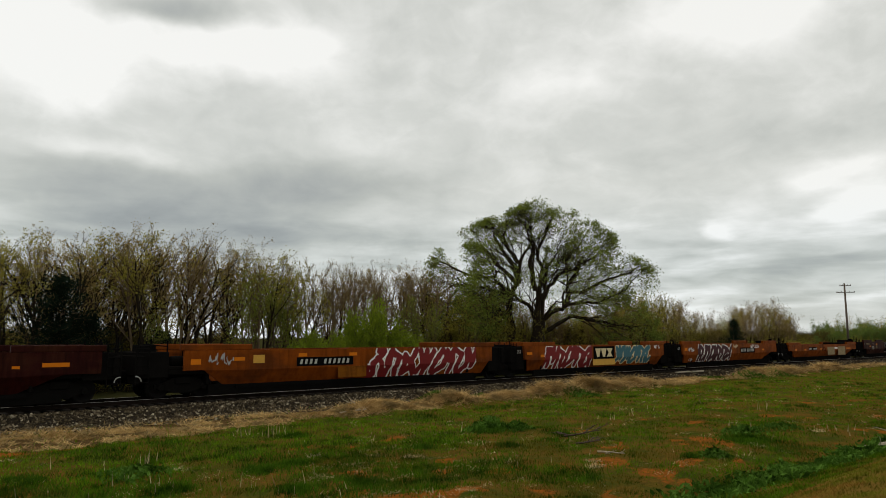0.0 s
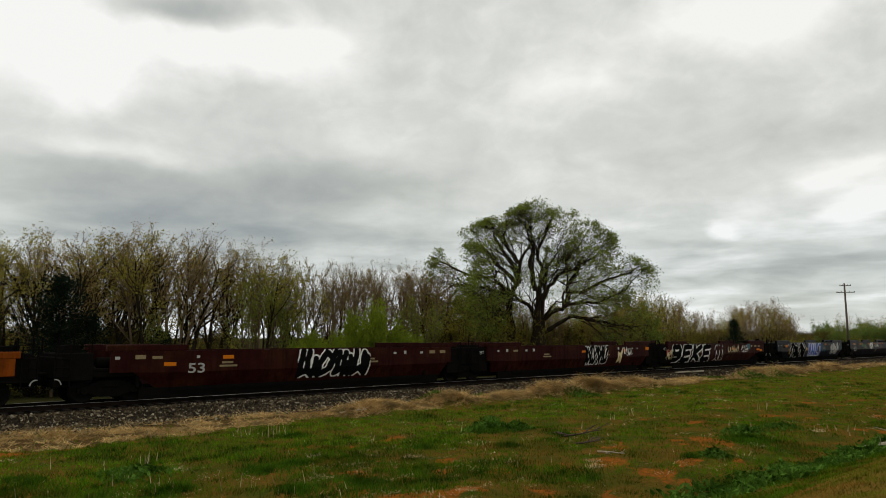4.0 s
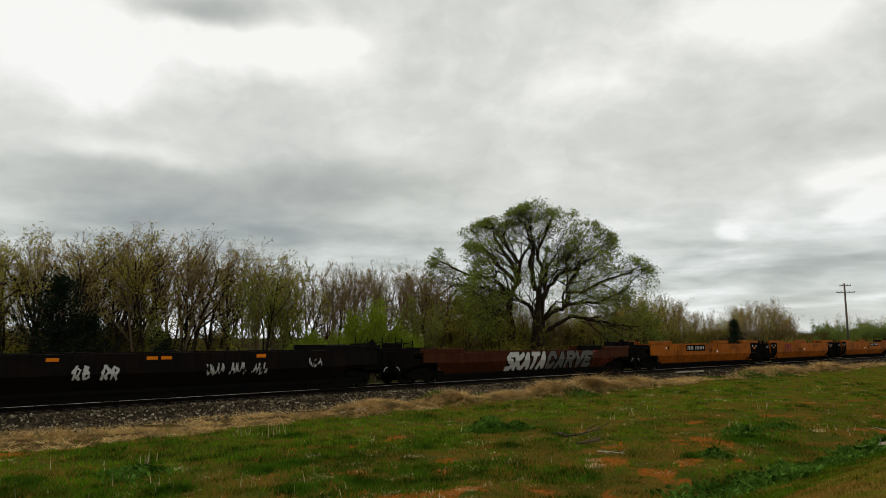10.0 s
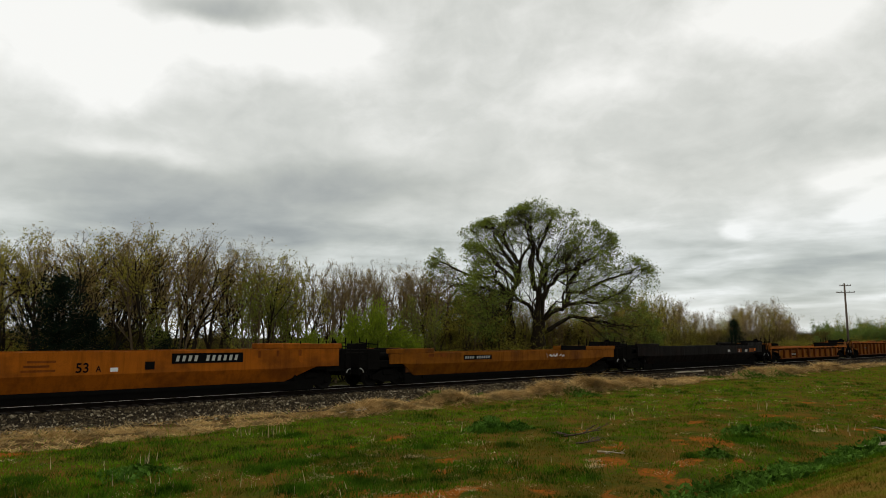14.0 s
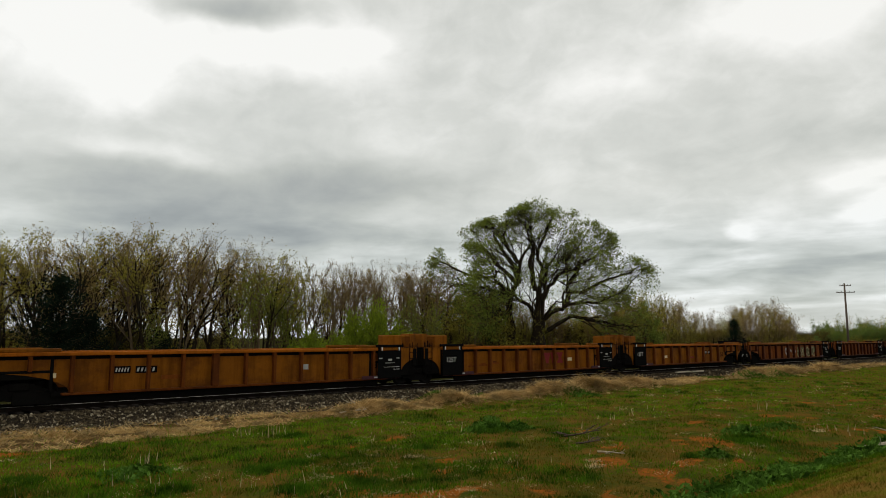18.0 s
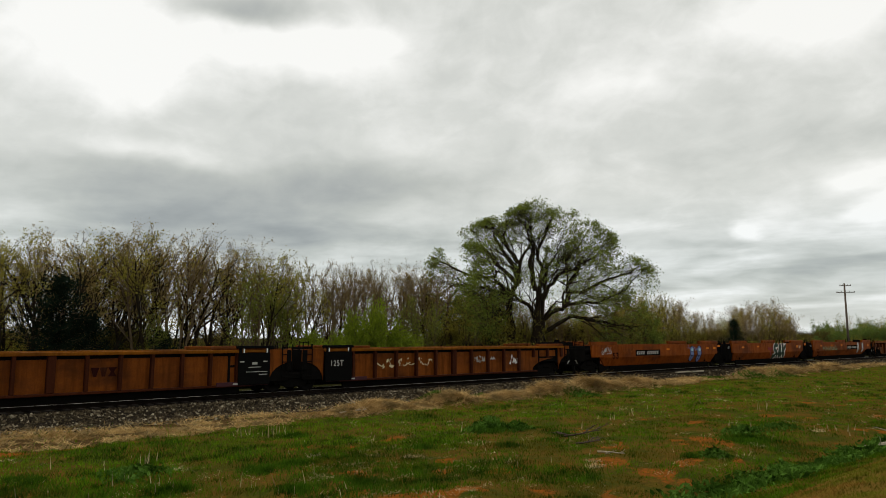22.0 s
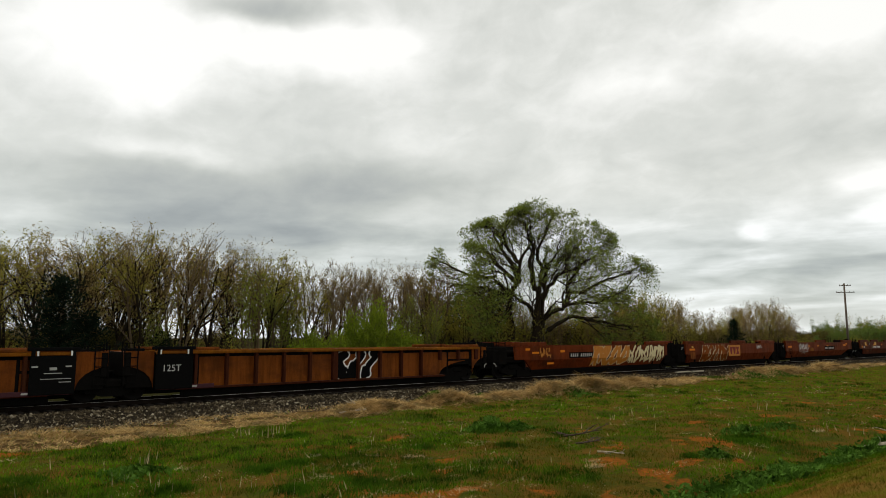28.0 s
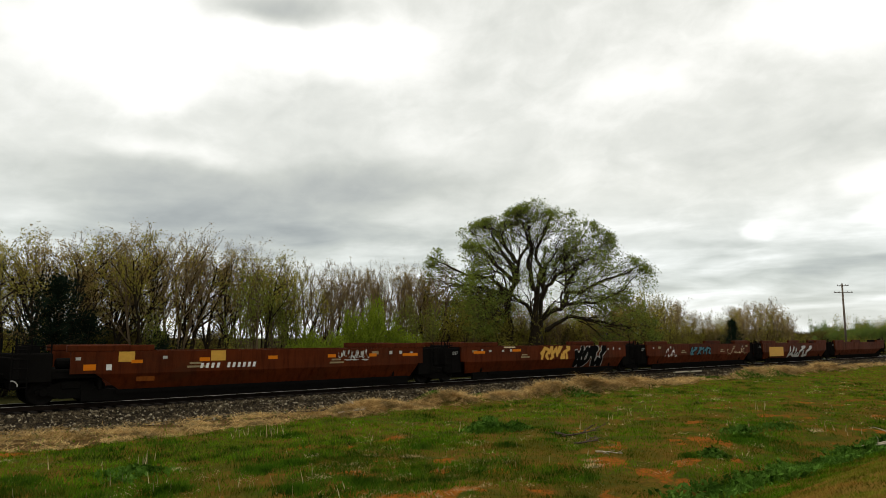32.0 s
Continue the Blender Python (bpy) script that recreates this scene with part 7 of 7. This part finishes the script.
spray(C_ORA3[2], 16.77, 17.64, 0.72, 1.89, 1, "figure", M_SILVER, M_DARK, 64)
reflector(C_ORA3[2], 3.49, 3.95, 1.52, 1.63)
reflector(C_ORA3[2], 6.66, 7.12, 1.51, 1.65)
reflector(C_ORA3[2], 9.85, 10.30, 1.54, 1.69)
reflector(C_ORA3[2], 19.03, 19.54, 1.42, 1.97)
spray(C_RBC[1], 11.82, 14.37, 0.48, 1.74, 3, "block", M_SKYB, M_DARK, 65)
spray(C_RBC[1], 14.42, 14.93, 0.48, 1.40, 3, "tag", M_RUST, M_GREY, 66)
spray(C_RBC[2], 9.94, 12.60, 0.48, 1.89, 3, "block", M_DARK, M_WHITE, 67)
reflector(C_ORA4[0], 3.08, 3.53, 1.78, 1.91)
reflector(C_ORA4[0], 3.69, 4.42, 1.46, 1.58)
reflector(C_ORA4[0], 6.52, 7.01, 1.51, 1.64)
reflector(C_ORA4[0], 5.13, 5.83, 0.78, 0.92)
number(C_ORA4[0], 7.43, 10.12, 1.13, 1.50)
spray(C_ORA4[0], 4.34, 5.53, 1.03, 1.92, 5, "tag", M_OCHRE, M_OCHRE, 68)
spray(C_ORA4[0], 9.95, 14.55, 0.55, 1.90, 4, "bubble", M_OCHRE, M_CREAM, 69)
spray(C_ORA4[0], 14.45, 19.28, 0.62, 1.95, 6, "thick", M_CREAM, M_DARK, 169)
reflector(C_ORA4[1], 2.04, 2.91, 1.42, 1.58)
reflector(C_ORA4[1], 5.08, 5.53, 1.46, 1.58)
spray(C_ORA4[1], 2.16, 2.65, 1.60, 1.77, 3, "tag", M_GOLD, M_GOLD, 70)
panel(C_ORA4[1], 2.16, 2.96, 0.74, 1.29, M_RUST)
spray(C_ORA4[1], 4.06, 8.87, 0.48, 1.85, 5, "bubble", M_ORANGE, M_CREAM, 71)
sign(C_ORA4[1], 9.08, 10.93, 1.02, 1.65, M_RED, M_OCHRE)
spray(C_ORA4[1], 14.51, 15.78, 1.38, 1.89, 3, "tag", M_WHITE, M_CREAM, 72)
reflector(C_ORA4[2], 1.98, 2.85, 1.47, 1.62)
reflector(C_ORA4[2], 7.24, 7.71, 1.49, 1.62)
reflector(C_ORA4[2], 9.75, 10.23, 1.53, 1.63)
reflector(C_ORA4[2], 12.57, 13.00, 1.53, 1.64)
reflector(C_ORA4[2], 17.65, 18.49, 1.52, 1.69)
reflector(C_ORA4[2], 18.54, 19.08, 1.71, 1.85)
letters(C_ORA4[2], 2.17, 2.92, 0.81, 1.30, "53", M_DARK)
spray(C_ORA4[2], 4.69, 7.24, 0.98, 1.96, 6, "tag", M_WHITE, M_WHITE, 73)
spray(C_ORA4[2], 5.65, 6.52, 0.71, 1.03, 3, "tag", M_GREY, M_GREY, 74)
number(C_ORA4[2], 11.82, 14.89, 1.13, 1.54)
panel(C_ORA4[2], 7.73, 8.64, 1.07, 1.41, M_OLDYEL)
reflector(C_RED5[0], 2.58, 3.03, 1.24, 1.47)
reflector(C_RED5[0], 4.29, 4.73, 1.47, 1.59)
reflector(C_RED5[0], 7.01, 7.50, 1.49, 1.61)
reflector(C_RED5[0], 10.16, 10.64, 1.51, 1.62)
reflector(C_RED5[0], 13.28, 13.77, 1.52, 1.65)
reflector(C_RED5[0], 15.72, 16.18, 1.52, 1.64)
reflector(C_RED5[0], 17.87, 18.89, 1.51, 1.65)
panel(C_RED5[0], 3.81, 4.41, 1.53, 1.94, M_GOLD)
panel(C_RED5[0], 7.50, 8.15, 1.50, 1.96, M_GOLD)
panel(C_RED5[0], 3.38, 3.58, 1.23, 1.45, M_WHITE)
number(C_RED5[0], 6.90, 9.78, 1.13, 1.49, None, M_WHITE)
spray(C_RED5[0], 13.88, 15.70, 1.32, 1.96, 5, "tag", M_SILVER, M_DARK, 75)
panel(C_RED5[0], 4.53, 5.23, 0.77, 0.95, M_RUST)
reflector(C_RED5[1], 2.40, 3.33, 1.54, 1.69)
reflector(C_RED5[1], 5.73, 6.50, 1.62, 1.76)
spray(C_RED5[1], 8.27, 11.40, 1.06, 1.94, 3, "block", M_GOLD, M_RUST, 76)
spray(C_RED5[1], 11.89, 15.52, 0.52, 1.99, 4, "bubble", M_DARK, M_GREY, 77)
panel(C_RED5[1], 4.97, 5.98, 1.84, 2.01, M_CREAM)
spray(C_RED5[2], 4.00, 5.90, 0.76, 1.83, 2, "tag", M_WHITE, M_WHITE, 78)
spray(C_RED5[2], 7.97, 11.55, 1.04, 1.70, 3, "block", M_TEAL, M_DARK, 79)
spray(C_RED5[2], 14.46, 18.39, 0.82, 1.64, 3, "tag", M_CREAM, M_CREAM, 80)
panel(C_RED5[3], 2.83, 6.18, 0.67, 1.56, M_GOLD)
spray(C_RED5[3], 7.59, 13.61, 0.48, 1.63, 3, "block", M_SILVER, M_DARK, 81)


def motions():
    """The train runs past at a steady speed; the clouds drift."""
    for u in U:
        walk(u, [(t, pose(u["start"] - SPEED * t, TRACK_Y, 0)) for t in (0, 8, 16, 24, 32)])
    drift = Vector((math.sin(radians(YAW)), -math.cos(radians(YAW)), 0)) * 135
    walk(clouds, [(t, Matrix.Translation(drift * (t / 32 - 0.0))) for t in (0, 16, 32)])


motions()
